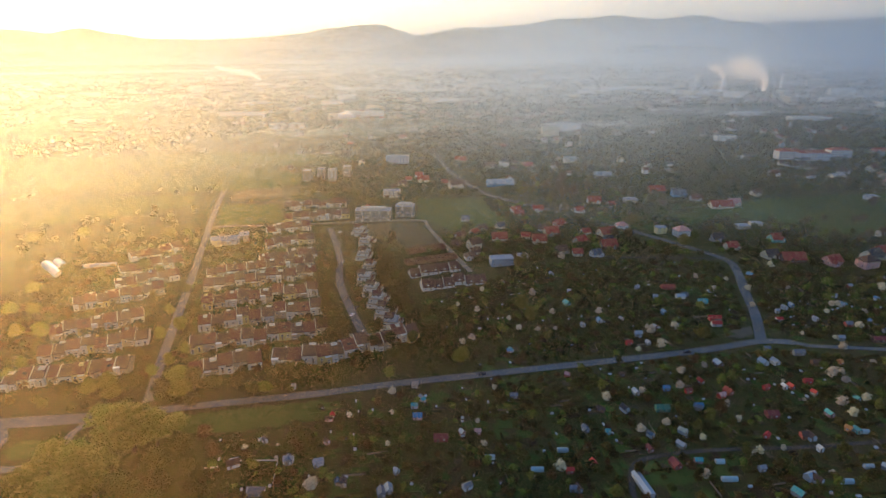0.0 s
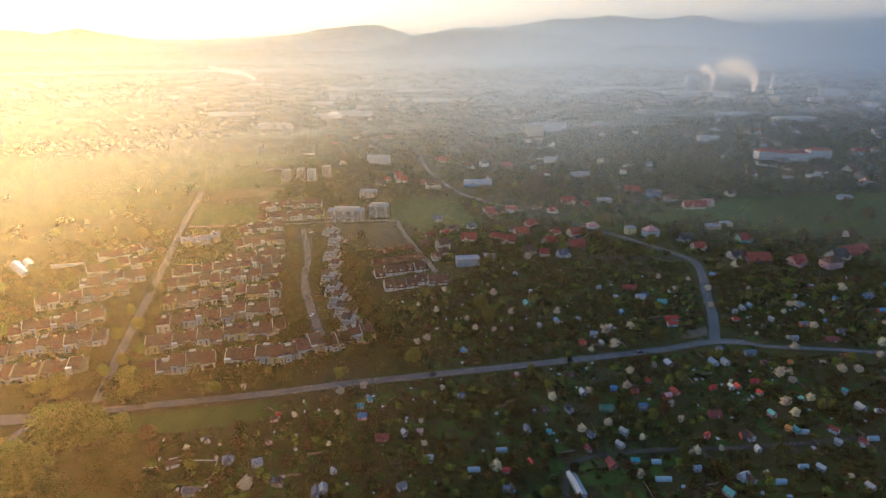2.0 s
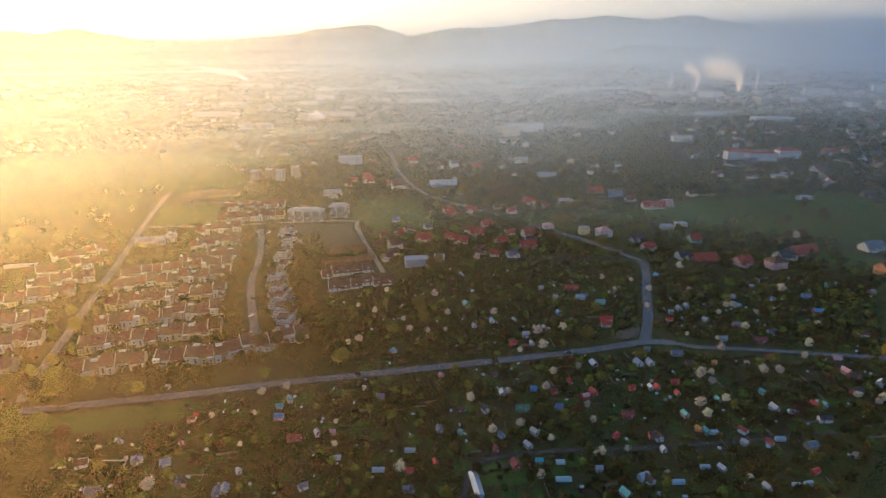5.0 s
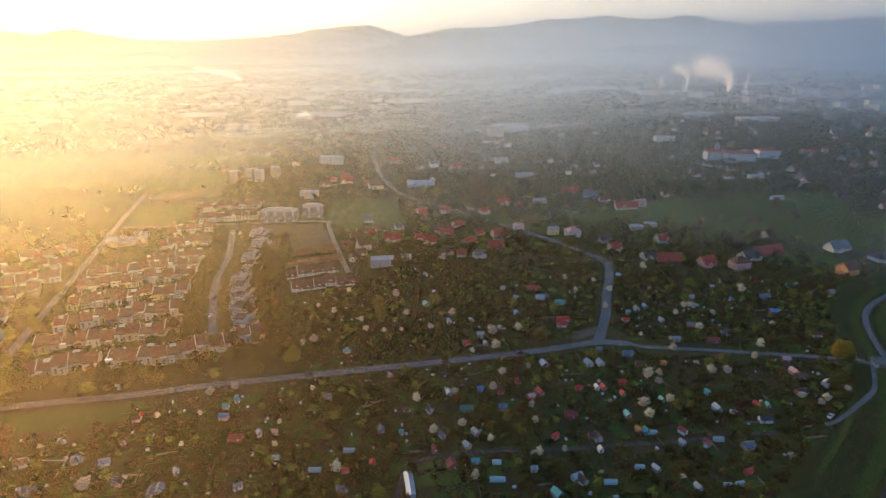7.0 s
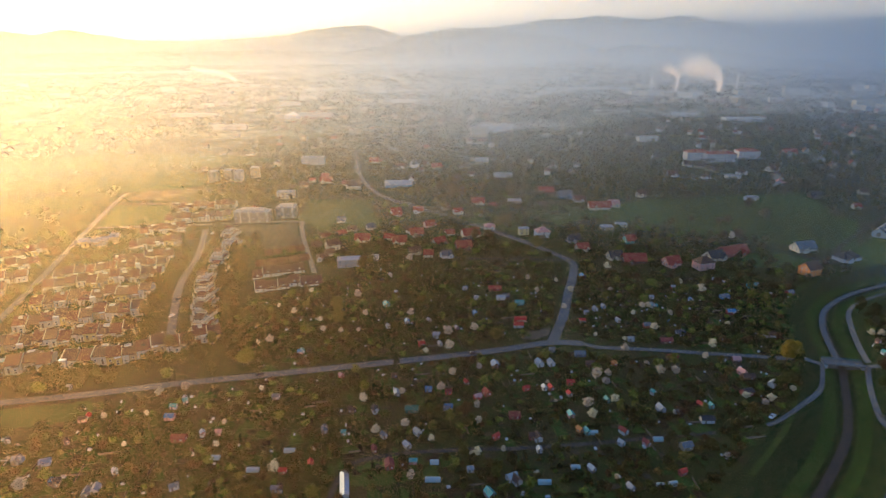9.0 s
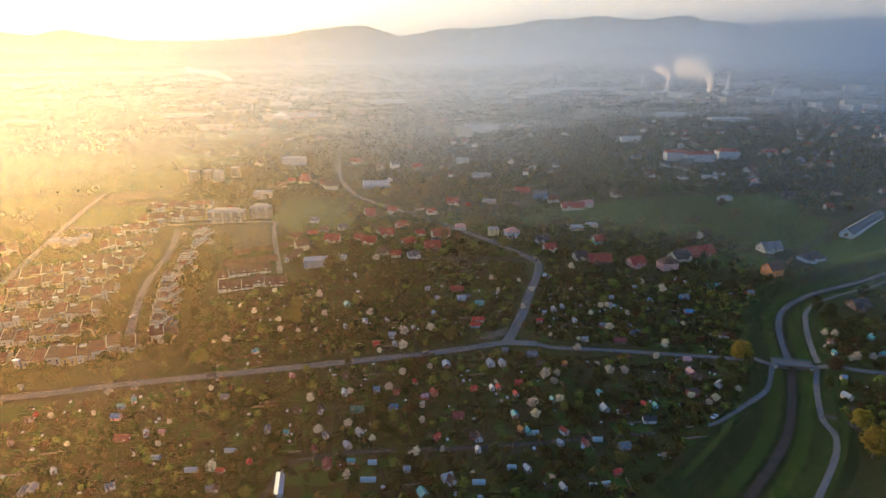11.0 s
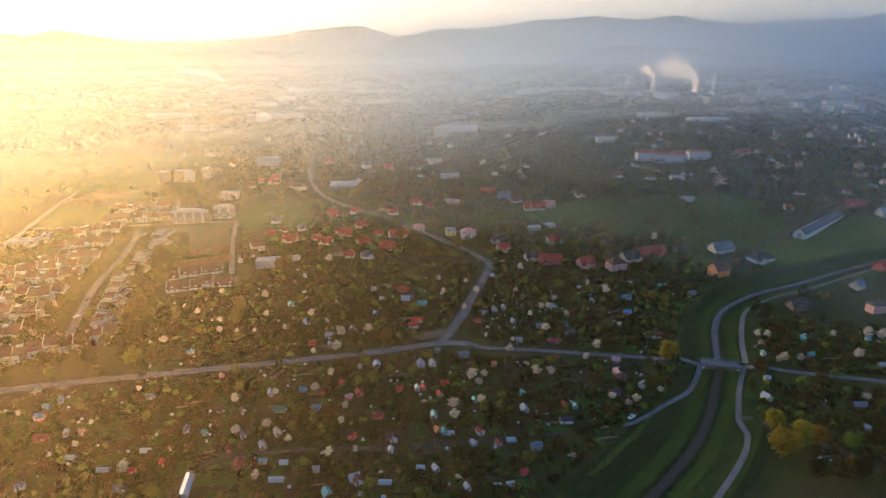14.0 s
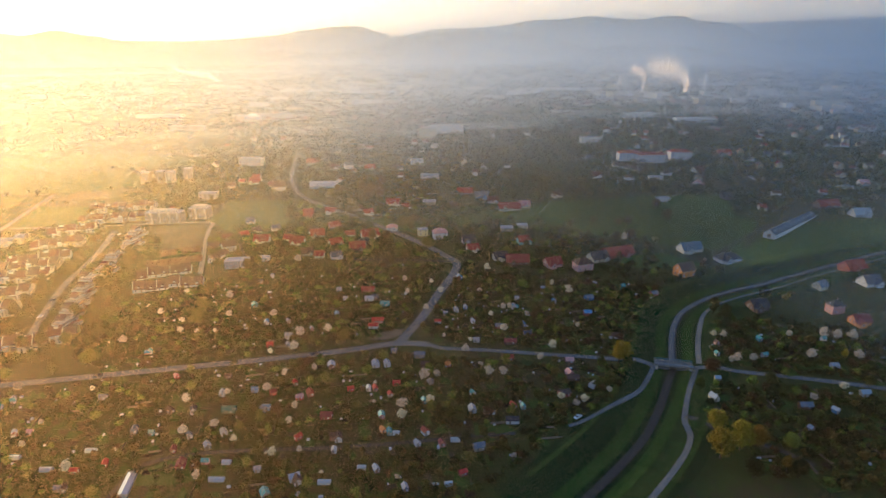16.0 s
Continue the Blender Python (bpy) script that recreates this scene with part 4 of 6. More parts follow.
hut(62.4, 222.6, 4.5, 'bluegrey', 'bluegrey', 0)
hut(93.2, 198.4, 5.9, 'darkred', 'darkred', 0)
hut(125.7, 195.2, 3.6, 'grey', 'grey', 10)
hut(143.2, 187.8, 5.6, 'white', 'lblue', 25)
hut(132.5, 181.2, 5.5, 'white', 'lblue', 30)
hut(50.2, 187.4, 3.9, 'bluegrey', 'bluegrey', 0)
hut(50.6, 197.3, 4.1, 'darkred', 'red', 0)
hut(60.9, 201.1, 4.1, 'darkred', 'red', 0)
hut(154.5, 205.4, 2.3, 'white', 'white', 0)
hut(8.4, 222.9, 3.7, 'white', 'white', 35)
hut(15.3, 223.3, 3.5, 'pink', 'pink', 0)
hut(8.4, 210.0, 3.1, 'white', 'brown', 35)
hut(-9.7, 248.2, 3.0, 'white', 'white', 40)
hut(-13.5, 243.8, 3.8, 'lblue', 'lblue', 0)
hut(-11.7, 235.1, 5.2, 'pink', 'blue', 0)
hut(-52.6, 235.8, 4.7, 'pink', 'brown', 10)
hut(-50.7, 219.8, 3.5, 'pink', 'brown', 50)
hut(-64.6, 207.8, 5.2, 'bluegrey', 'bluegrey', 0)
hut(-52.6, 205.6, 4.2, 'grey', 'grey', 20)
hut(-87.5, 208.8, 4.8, 'white', 'grey', 20)
hut(-40.8, 194.7, 4.5, 'white', 'dark', 0)
hut(9.4, 190.1, 4.8, 'white', 'bluegrey', 30)
hut(-23.8, 187.7, 5.2, 'bluegrey', 'bluegrey', 0)
hut(-72.8, 190.2, 8.0, 'bluegrey', 'lblue', 0)
hut(-18.9, 199.9, 2.3, 'white', 'white', 60)
hut(-0.9, 219.4, 8.4, 'darkred', 'darkred', 0)
hut(34.0, 249.2, 4.4, 'bluegrey', 'bluegrey', 0)
hut(186.8, 279.3, 7.7, 'bluegrey', 'bluegrey', 0)
hut(189.8, 269.2, 5.7, 'brown', 'brown', 0)
hut(201.4, 269.6, 2.6, 'orange', 'orange', 30)
hut(176.7, 253.5, 4.4, 'red', 'red', 0)
hut(174.3, 244.2, 3.7, 'white', 'red', 20)
hut(163.4, 249.8, 3.2, 'white', 'white', 0)
hut(171.9, 227.9, 5.0, 'redw', 'lblue', 0)
hut(173.6, 217.6, 3.4, 'orange', 'orange', 40)
hut(191.9, 215.7, 4.6, 'white', 'redb', 35)
hut(188.9, 208.2, 3.3, 'white', 'lblue', 40)
hut(199.1, 207.8, 4.2, 'redw', 'darkred', 20)
hut(214.5, 204.4, 6.4, 'white', 'bluegrey', 15)
hut(229.9, 221.4, 7.3, 'white', 'dark', 0)
hut(231.4, 232.7, 4.1, 'darkred', 'red', 30)
hut(235.7, 231.7, 2.5, 'teal', 'teal', 0)
hut(212.7, 230.2, 5.1, 'grey', 'grey', 0)
hut(213.5, 243.2, 3.4, 'white', 'teal', 30)
hut(271.1, 246.9, 5.6, 'white', 'white', 40)
hut(207.5, 190.1, 4.3, 'darkred', 'red', 25)
hut(185.4, 182.8, 4.2, 'bluegrey', 'grey', 10)
hut(173.3, 193.5, 4.0, 'bluegrey', 'lblue', 30)
hut(246.2, 298.1, 6.2, 'white', 'lblue', 0)
hut(217.6, 293.6, 4.9, 'grey', 'grey', 0)
hut(235.8, 290.0, 8.5, 'brown', 'darkred', 0)
hut(293.2, 293.4, 7.4, 'white', 'lblue', 0)
hut(232.9, 273.3, 7.5, 'brown', 'redb', 10)
hut(263.9, 269.1, 5.7, 'brown', 'pink', 0)
hut(262.6, 253.2, 7.1, 'brown', 'brown', 0)
hut(196.0, 316.8, 4.6, 'white', 'red', 0)
hut(70.8, 384.8, 5.5, 'white', 'white', 0)
hut(76.6, 395.3, 4.8, 'white', 'lblue', 0)
hut(83.2, 365.4, 2.6, 'white', 'white', 0)
hut(128.9, 368.4, 3.8, 'white', 'white', 30)
hut(136.1, 353.0, 4.3, 'grey', 'grey', 90)
hut(151.4, 351.2, 7.2, 'white', 'lblue', 0)
hut(134.0, 330.9, 4.8, 'blue', 'blue', 0)
hut(162.3, 343.0, 7.1, 'teal', 'teal', 0)
hut(78.4, 347.0, 6.4, 'green', 'teal', 20)
hut(210.1, 381.6, 5.4, 'blue', 'blue', 20)
hut(212.6, 334.9, 4.1, 'blue', 'lblue', 0)
hut(242.3, 332.9, 5.5, 'white', 'white', 0)
hut(267.8, 339.7, 4.2, 'white', 'blue', 0)
hut(314.0, 357.5, 6.6, 'teal', 'teal', 0)
hut(290.0, 342.2, 7.0, 'blue', 'bluegrey', 10)
hut(330.8, 343.6, 6.3, 'white', 'lblue', 20)
hut(284.6, 321.6, 6.0, 'white', 'blue', 0)
hut(200.5, 327.4, 3.7, 'white', 'grey', 0)
hut(263.7, 359.4, 3.7, 'white', 'lblue', 0)
hut(245.3, 345.4, 3.5, 'white', 'lblue', 0)
hut(159.6, 320.5, 7.3, 'red', 'red', 0)
hut(41.5, 384.1, 3.1, 'white', 'white', 0)
hut(322.2, 232.9, 5.6, 'cream', 'lblue', 10)
hut(329.9, 248.3, 3.2, 'white', 'lblue', 0)
hut(339.2, 270.9, 2.9, 'white', 'white', 0)
hut(343.7, 282.0, 3.0, 'pink', 'white', 0)
hut(368.3, 286.2, 4.2, 'teal', 'teal', 0)
hut(362.9, 269.9, 4.0, 'white', 'white', 20)
hut(401.2, 284.7, 3.6, 'white', 'lblue', 20)
hut(359.5, 226.1, 7.4, 'brown', 'bluegrey', 0)
hut(370.5, 222.9, 3.4, 'blue', 'white', 30)
hut(390.7, 234.2, 5.1, 'white', 'lblue', 0)
hut(391.2, 258.1, 4.4, 'grey', 'grey', 0)
hut(353.1, 210.9, 2.3, 'white', 'white', 20)
hut(172.9, 285.0, 4.2, 'bluegrey', 'bluegrey', 0)
hut(261.7, 257.6, 5.6, 'pink', 'pink', 10)
hut(256.1, 240.2, 6.8, 'darkred', 'dark', 20)
hut(-10.4, 249.9, 3.3, 'white', 'grey', 30)
hut(37.2, 292.0, 4.3, 'white', 'lblue', 20)
hut(-51.3, 238.0, 3.7, 'darkred', 'red', 0)
hut(-64.7, 208.2, 5.2, 'white', 'grey', 0)
hut(-51.8, 206.2, 5.1, 'white', 'grey', 20)
hut(-39.5, 194.1, 4.5, 'white', 'dark', 0)
hut(-21.2, 189.4, 5.7, 'white', 'lblue', 0)
hut(-87.7, 206.5, 7.0, 'white', 'white', 25)
hut(-73.7, 190.7, 7.5, 'white', 'lblue', 0)
hut(52.0, 187.3, 3.9, 'bluegrey', 'lblue', 0)
hut(164.3, 271.2, 6.3, 'white', 'grey', 5)
hut(141.6, 189.5, 5.6, 'white', 'lblue', 25)
hut(201.9, 269.1, 2.9, 'red', 'orange', 30)
hut(148.7, 365.5, 11.2, 'darkred', 'redb', 0)
hut(154.6, 353.0, 5.8, 'white', 'lblue', 0)
hut(161.5, 320.2, 6.0, 'redw', 'red', 0)
hut(-78.3, 221.8, 2.2, 'white', 'white', 40)
hut(-41.8, 194.8, 2.7, 'blue', 'blue', 0)
hut(-75.3, 263.4, 2.8, 'grey', 'grey', 0)
hut(206.9, 331.6, 4.8, 'white', 'grey', 0)
hut(231.0, 308.3, 5.1, 'white', 'lblue', 0)
hut(216.6, 316.3, 3.9, 'white', 'grey', 20)
hut(242.9, 332.7, 4.8, 'teal', 'teal', 0)
hut(245.2, 310.7, 3.9, 'blue', 'blue', 0)
hut(190.5, 238.4, 3.6, 'teal', 'teal', 0)
hut(176.4, 216.3, 3.8, 'teal', 'teal', 0)
hut(153.4, 213.7, 5.2, 'white', 'brown', 0)
hut(166.6, 249.8, 3.8, 'darkred', 'red', 10)
hut(135.6, 246.8, 5.3, 'redb', 'redb', 20)
hut(117.4, 236.6, 4.7, 'blue', 'blue', 0)
# glasshouses and polytunnels
greenhouse(220.3, 228.6, 6.5, 0)
greenhouse(179.5, 215.9, 3.8, 0)
greenhouse(167.3, 195.0, 4.9, 0)
greenhouse(153.9, 187.4, 6.9, 0)
greenhouse(37.9, 199.0, 6.8, 0)
greenhouse(111.4, 200.3, 4.6, 0)
greenhouse(19.5, 207.1, 5.2, 0)
greenhouse(204.8, 210.4, 5.2, 0)
greenhouse(201.9, 184.6, 3.8, 10)
greenhouse(196.9, 183.9, 2.5, 0)
greenhouse(110.9, 190.5, 8.3, 0)
greenhouse(50.1, 210.1, 5.7, 0)
greenhouse(-80.1, 223.0, 4.0, 40)
greenhouse(173.3, 359.1, 4.4, 0)
# blossoming fruit trees
blossom(10.9, 302.5, 4.5, )
blossom(16.2, 304.7, 5.8, )
blossom(44.4, 316.3, 4.6, )
blossom(65.0, 315.0, 3.3, )
blossom(117.9, 290.1, 8.0, )
blossom(117.3, 307.2, 7.1, )
blossom(105.3, 288.4, 3.7, )
blossom(132.8, 311.0, 5.8, )
blossom(119.3, 265.4, 5.1, )
blossom(113.7, 251.8, 5.5, )
blossom(133.2, 270.5, 4.0, )
blossom(76.9, 245.0, 5.4, )
blossom(47.1, 198.7, 5.9, )
blossom(109.8, 215.0, 3.9, )
blossom(97.8, 224.7, 5.0, )
blossom(129.1, 205.0, 4.6, )
blossom(139.8, 207.0, 3.3, )
blossom(199.6, 300.4, 3.1, )
blossom(211.2, 283.7, 5.4, )
blossom(233.2, 304.8, 5.7, )
blossom(249.4, 273.4, 4.6, )
blossom(257.4, 284.3, 6.0, )
blossom(189.9, 257.8, 7.2, )
blossom(196.3, 260.5, 4.5, )
blossom(193.3, 252.7, 4.9, )
blossom(180.7, 235.0, 6.2, )
blossom(181.0, 227.5, 5.5, )
blossom(193.4, 237.9, 5.2, )
blossom(222.3, 261.1, 5.6, )
blossom(229.3, 259.7, 5.6, )
blossom(253.9, 238.5, 4.2, )
blossom(263.9, 236.1, 4.6, )
blossom(259.6, 232.9, 4.1, )
blossom(279.2, 353.0, 6.5, )
blossom(188.5, 335.0, 4.8, )
blossom(235.5, 333.3, 4.8, )
blossom(239.5, 334.6, 4.1, )
blossom(190.5, 376.2, 3.8, )
blossom(172.4, 381.3, 4.6, )
blossom(88.9, 423.6, 6.8, )
blossom(58.1, 361.9, 6.7, )
blossom(341.0, 448.8, 10.7, )
blossom(229.5, 395.2, 6.4, )
blossom(21.1, 341.4, 4.9, )
blossom(26.0, 371.3, 4.6, )
blossom(39.8, 329.4, 4.1, )
blossom(9.5, 351.0, 3.6, )
blossom(66.8, 335.2, 4.9, )
blossom(94.6, 333.4, 5.5, )
blossom(197.1, 359.2, 5.1, )
blossom(214.1, 295.1, 3.1, )
blossom(-24.8, 255.6, 5.0, )
blossom(-13.7, 259.9, 5.1, )
blossom(-51.9, 192.4, 7.6, )
blossom(95.1, 249.8, 4.3, )
blossom(17.5, 215.7, 3.4, )
blossom(-23.9, 239.5, 3.2, )
blossom(-43.3, 238.3, 3.7, )
blossom(15.5, 231.3, 3.1, )
blossom(85.5, 220.5, 5.4, )
blossom(248.7, 323.3, 4.0, )
blossom(275.7, 307.3, 3.8, )
blossom(55.2, 314.2, 3.9, )
blossom(227.4, 324.8, 4.0, )
blossom(222.2, 357.4, 4.4, )
blossom(270.6, 366.9, 4.5, )
blossom(175.4, 360.7, 4.4, )
blossom(345.5, 291.0, 4.3, )
blossom(350.5, 290.7, 4.9, )
blossom(354.7, 266.4, 5.1, )
blossom(347.3, 266.7, 5.7, )
blossom(402.5, 288.3, 7.3, )
blossom(408.3, 285.6, 6.6, )
blossom(416.2, 285.3, 6.6, )
blossom(365.8, 232.6, 4.1, )
blossom(344.0, 265.8, 4.5, )
blossom(385.5, 290.3, 4.3, )
blossom(384.2, 267.3, 6.3, )
blossom(407.5, 266.3, 5.7, )
blossom(276.9, 241.9, 3.7, )
blossom(383.9, 240.2, 4.7, )
# leafy trees
tree(-134.2, 219.2, 29.5, 'lime', 19)
tree(-145.0, 223.4, 22.5, 'lime', 17)
tree(-125.8, 222.5, 19.9, 'lime', 15)
tree(-137.1, 192.7, 26.7, 'lime', 19)
tree(-144.3, 197.6, 20.4, 'lime', 18)
tree(-157.6, 204.6, 18.7, 'lime', 15)
tree(-157.5, 186.2, 21.7, 'lime', 15)
tree(-143.6, 182.8, 21.4, 'lime', 16)
tree(-164.5, 183.6, 19.4, 'olive', 14)
tree(-123.8, 186.3, 17.4, 'olive', 13)
tree(-168.6, 203.4, 10.2, 'lime', 7)
tree(-170.9, 268.5, 12.8, 'lime', 8)
tree(-158.9, 267.9, 12.7, 'olive', 8)
tree(-133.6, 266.6, 17.3, 'lime', 11)
tree(-126.3, 266.2, 14.4, 'olive', 10)
tree(-81.0, 263.7, 17.1, 'dark', 12)
tree(-129.1, 258.9, 14.1, 'lime', 8)
tree(-58.5, 314.8, 13.2, 'dark', 11)
tree(-27.5, 269.7, 7.5, 'lime', 6)
tree(8.1, 282.2, 8.4, 'lime', 7)
tree(52.1, 323.8, 9.4, 'yellow', 10)
tree(144.1, 298.4, 9.4, 'yellow', 7)
tree(-89.0, 261.7, 9.6, 'lime', 5)
tree(-227.5, 276.6, 8.9, 'lime', 8)
tree(-241.9, 325.8, 13.7, 'lime', 9)
tree(-165.4, 260.8, 14.2, 'lime', 6)
tree(-158.6, 327.8, 10.3, 'lime', 9)
tree(-166.3, 317.9, 8.7, 'lime', 8)
tree(-230.7, 290.6, 7.4, 'lime', 7)
tree(-5.9, 274.7, 7.0, 'olive', 6)
tree(-73.9, 344.6, 9.2, 'dark', 9)
tree(-78.3, 378.6, 9.3, 'dark', 8)
tree(-81.0, 418.5, 8.4, 'dark', 8)
tree(-38.9, 300.5, 9.5, 'dark', 8)
tree(-16.4, 286.8, 9.1, 'dark', 8)
tree(-1.0, 310.8, 8.5, 'dark', 8)
tree(-25.6, 287.5, 7.3, 'olive', 7)
tree(-65.7, 273.2, 7.6, 'olive', 6)
tree(-43.7, 426.3, 11.1, 'dark', 9)
tree(-42.7, 476.1, 10.4, 'dark', 9)
tree(-40.2, 384.9, 10.2, 'dark', 9)
tree(-29.1, 366.0, 9.0, 'dark', 8)
tree(-32.7, 341.8, 8.5, 'dark', 8)
tree(-22.0, 341.0, 8.4, 'olive', 7)
tree(-228.0, 428.5, 13.0, 'olive', 9)
tree(-284.4, 424.1, 12.9, 'olive', 9)
tree(186.2, 442.1, 12.3, 'yellow', 9)
tree(161.7, 495.6, 10.7, 'yellow', 9)
tree(140.1, 468.5, 9.3, 'brown', 8)
tree(60.3, 419.1, 7.6, 'yellow', 8)
tree(54.7, 410.7, 8.3, 'yellow', 8)
tree(48.8, 340.2, 9.9, 'yellow', 10)
tree(10.4, 282.5, 9.7, 'lime', 8)
tree(121.9, 611.6, 14.2, 'brown', 12)
tree(129.3, 646.4, 12.4, 'brown', 12)
tree(86.2, 616.3, 10.7, 'yellow', 10)
tree(114.5, 551.1, 7.5, 'yellow', 9)
tree(195.4, 560.9, 7.6, 'yellow', 9)
tree(245.5, 421.3, 9.2, 'yellow', 7)
tree(266.9, 362.7, 5.2, 'yellow', 6)
tree(229.2, 474.3, 5.6, 'yellow', 6)
tree(126.1, 297.0, 6.9, 'olive', 6)
tree(117.9, 227.0, 6.0, 'yellow', 6)
tree(124.6, 230.8, 6.6, 'brown', 7)
tree(123.2, 204.5, 6.0, 'olive', 6)
tree(230.6, 228.2, 4.5, 'yellow', 5)
tree(194.2, 231.0, 5.1, 'yellow', 6)
tree(390.7, 497.9, 11.7, 'brown', 8)
tree(392.8, 531.2, 10.3, 'brown', 8)
tree(290.8, 266.6, 8.5, 'gold', 10)
tree(278.5, 264.8, 5.7, 'olive', 6)
tree(292.0, 263.8, 7.3, 'olive', 6)
tree(110.1, 221.4, 4.9, 'yellow', 5)
tree(135.1, 191.1, 4.4, 'olive', 5)
tree(44.9, 200.7, 3.7, 'olive', 4)
tree(65.4, 184.6, 6.4, 'lime', 4)
tree(77.5, 196.3, 5.4, 'dark', 5)
tree(97.7, 189.4, 3.1, 'dark', 7)
tree(142.7, 197.1, 4.0, 'dark', 6)
tree(216.6, 213.2, 5.2, 'olive', 5)
tree(223.9, 204.1, 6.0, 'olive', 5)
tree(250.5, 364.0, 8.1, 'lime', 5)
tree(229.9, 370.4, 6.0, 'lime', 5)
tree(309.0, 196.6, 13.4, 'gold', 11)
tree(319.0, 201.3, 11.3, 'gold', 11)
tree(325.7, 201.2, 8.2, 'gold', 9)
tree(313.6, 212.1, 9.5, 'gold', 9)
tree(338.9, 200.8, 8.1, 'lime', 6)
tree(330.7, 188.7, 5.2, 'gold', 6)
tree(330.3, 256.6, 9.9, 'brown', 6)
tree(288.4, 268.6, 9.7, 'gold', 10)
tree(400.7, 266.6, 4.0, 'gold', 5)
tree(363.6, 252.8, 4.9, 'lime', 4)
tree(353.4, 246.0, 8.0, 'olive', 5)
tree(278.8, 248.8, 8.1, 'olive', 5)
tree(272.8, 246.6, 6.4, 'olive', 5)
tree(360.0, 236.7, 5.1, 'lime', 4)
tree(319.1, 242.7, 5.3, 'olive', 7)
tree(356.5, 318.5, 7.9, 'dark', 9)
tree(359.9, 311.2, 8.4, 'dark', 8)
tree(352.4, 268.7, 7.4, 'olive', 5)
tree(396.7, 242.0, 6.8, 'olive', 5)
tree(348.5, 203.9, 5.9, 'dark', 5)
tree(364.0, 214.2, 6.2, 'dark', 5)
tree(359.7, 200.1, 7.7, 'dark', 6)
tree(333.3, 185.0, 8.5, 'dark', 7)
tree(316.7, 185.5, 8.5, 'dark', 7)
# village houses
house(115.6, 554.7, 7.6, 'white', 'grey', 30, 1)
house(127.4, 540.6, 9.5, 'white', 'redb', 20, 1)
house(148.1, 568.3, 13.2, 'cream', 'redb', 0, 1)
house(161.1, 555.2, 8.1, 'white', 'redb', 30, 1)
house(183.9, 568.1, 14.3, 'white', 'flat', 0, 1)
house(181.0, 474.8, 9.4, 'yellow', 'flat', 10, 2)
house(195.5, 465.5, 12.0, 'white', 'pink', 12, 2)
house(68.8, 547.1, 10.7, 'white', 'redb', 20, 1)
house(90.2, 548.3, 10.7, 'white', 'redb', 0, 1)
house(101.8, 503.1, 9.9, 'pink', 'redb', 30, 1)
house(50.1, 502.0, 7.9, 'white', 'lblue', 30, 1)
house(91.2, 480.1, 12.3, 'white', 'redb', 15, 1)
house(46.8, 470.2, 14.0, 'cream', 'redb', 0, 1)
house(78.5, 461.8, 12.8, 'cream', 'redb', 0, 1)
house(110.6, 456.3, 11.8, 'white', 'redb', 35, 1)
house(91.7, 437.7, 10.5, 'white', 'brown', 20, 1)
house(21.0, 431.7, 10.4, 'white', 'grey', 10, 1)
house(116.3, 428.4, 9.4, 'white', 'grey', 25, 1)
house(136.7, 473.0, 15.9, 'cream', 'redb', 20, 1)
house(130.2, 444.3, 13.3, 'brown', 'redb', 10, 1)
house(154.0, 491.8, 10.6, 'white', 'pink', 0, 1)
house(25.0, 452.3, 10.8, 'cream', 'brown', 35, 2)
house(43.7, 416.0, 19.3, 'grey', 'flat', 8, 2)
house(60.8, 428.3, 8.6, 'grey', 'flat', 0, 1)
house(14.1, 645.2, 17.4, 'cream', 'brown', 20, 2)
house(76.7, 747.0, 11.4, 'white', 'grey', 30, 2)
house(-46.2, 666.1, 11.5, 'white', 'brown', 20, 1)
house(63.6, 650.8, 33.8, 'blue', 'lblue', 5, 1)
house(221.1, 433.0, 10.3, 'white', 'redb', 15, 1)
house(218.3, 452.1, 11.6, 'grey', 'dark', 15, 1)
house(251.7, 479.3, 11.3, 'white', 'flat', 0, 1)
house(265.4, 485.4, 10.5, 'cream', 'flat', 0, 1)
house(260.0, 538.8, 23.1, 'cream', 'redb', 0, 1)
house(274.8, 546.4, 11.7, 'cream', 'pink', 0, 1)
house(262.3, 446.7, 11.5, 'teal', 'redb', 15, 1)
house(240.7, 412.6, 11.5, 'cream', 'dark', 15, 1)
house(252.5, 403.7, 17.8, 'brown', 'redb', 0, 1)
house(276.9, 396.9, 12.8, 'pink', 'redb', 20, 1)
house(405.9, 552.1, 10.7, 'white', 'flat', 0, 1)
house(380.0, 744.0, 11.3, 'white', 'grey', 15, 1)
house(368.5, 655.2, 11.3, 'white', 'lblue', 0, 1)
house(400.2, 640.8, 9.8, 'white', 'grey', 0, 1)
house(428.3, 637.4, 15.9, 'white', 'flat', 0, 1)
house(445.3, 656.4, 10.1, 'white', 'grey', 15, 1)
house(484.6, 665.9, 14.0, 'white', 'grey', 30, 1)
house(472.8, 632.5, 12.1, 'white', 'grey', 60, 1)
house(458.6, 600.7, 15.0, 'grey', 'pink', 60, 1)
house(552.3, 754.5, 18.6, 'pink', 'redb', 0, 1)
house(181.7, 670.2, 23.1, 'brown', 'grey', 0, 1)
house(20.4, 526.2, 8.3, 'white', 'grey', 0, 1)
house(34.2, 497.5, 8.8, 'white', 'brown', 20, 1)
house(14.6, 480.3, 8.6, 'white', 'grey', 30, 1)
house(10.9, 460.1, 9.2, 'brown', 'brown', 0, 1)
house(41.4, 855.0, 16.2, 'white', 'grey', 0, 1)
house(23.8, 783.4, 17.8, 'white', 'redb', 0, 1)
house(105.0, 735.5, 14.0, 'white', 'redb', 10, 1)
house(139.7, 729.6, 15.3, 'white', 'brown', 0, 1)
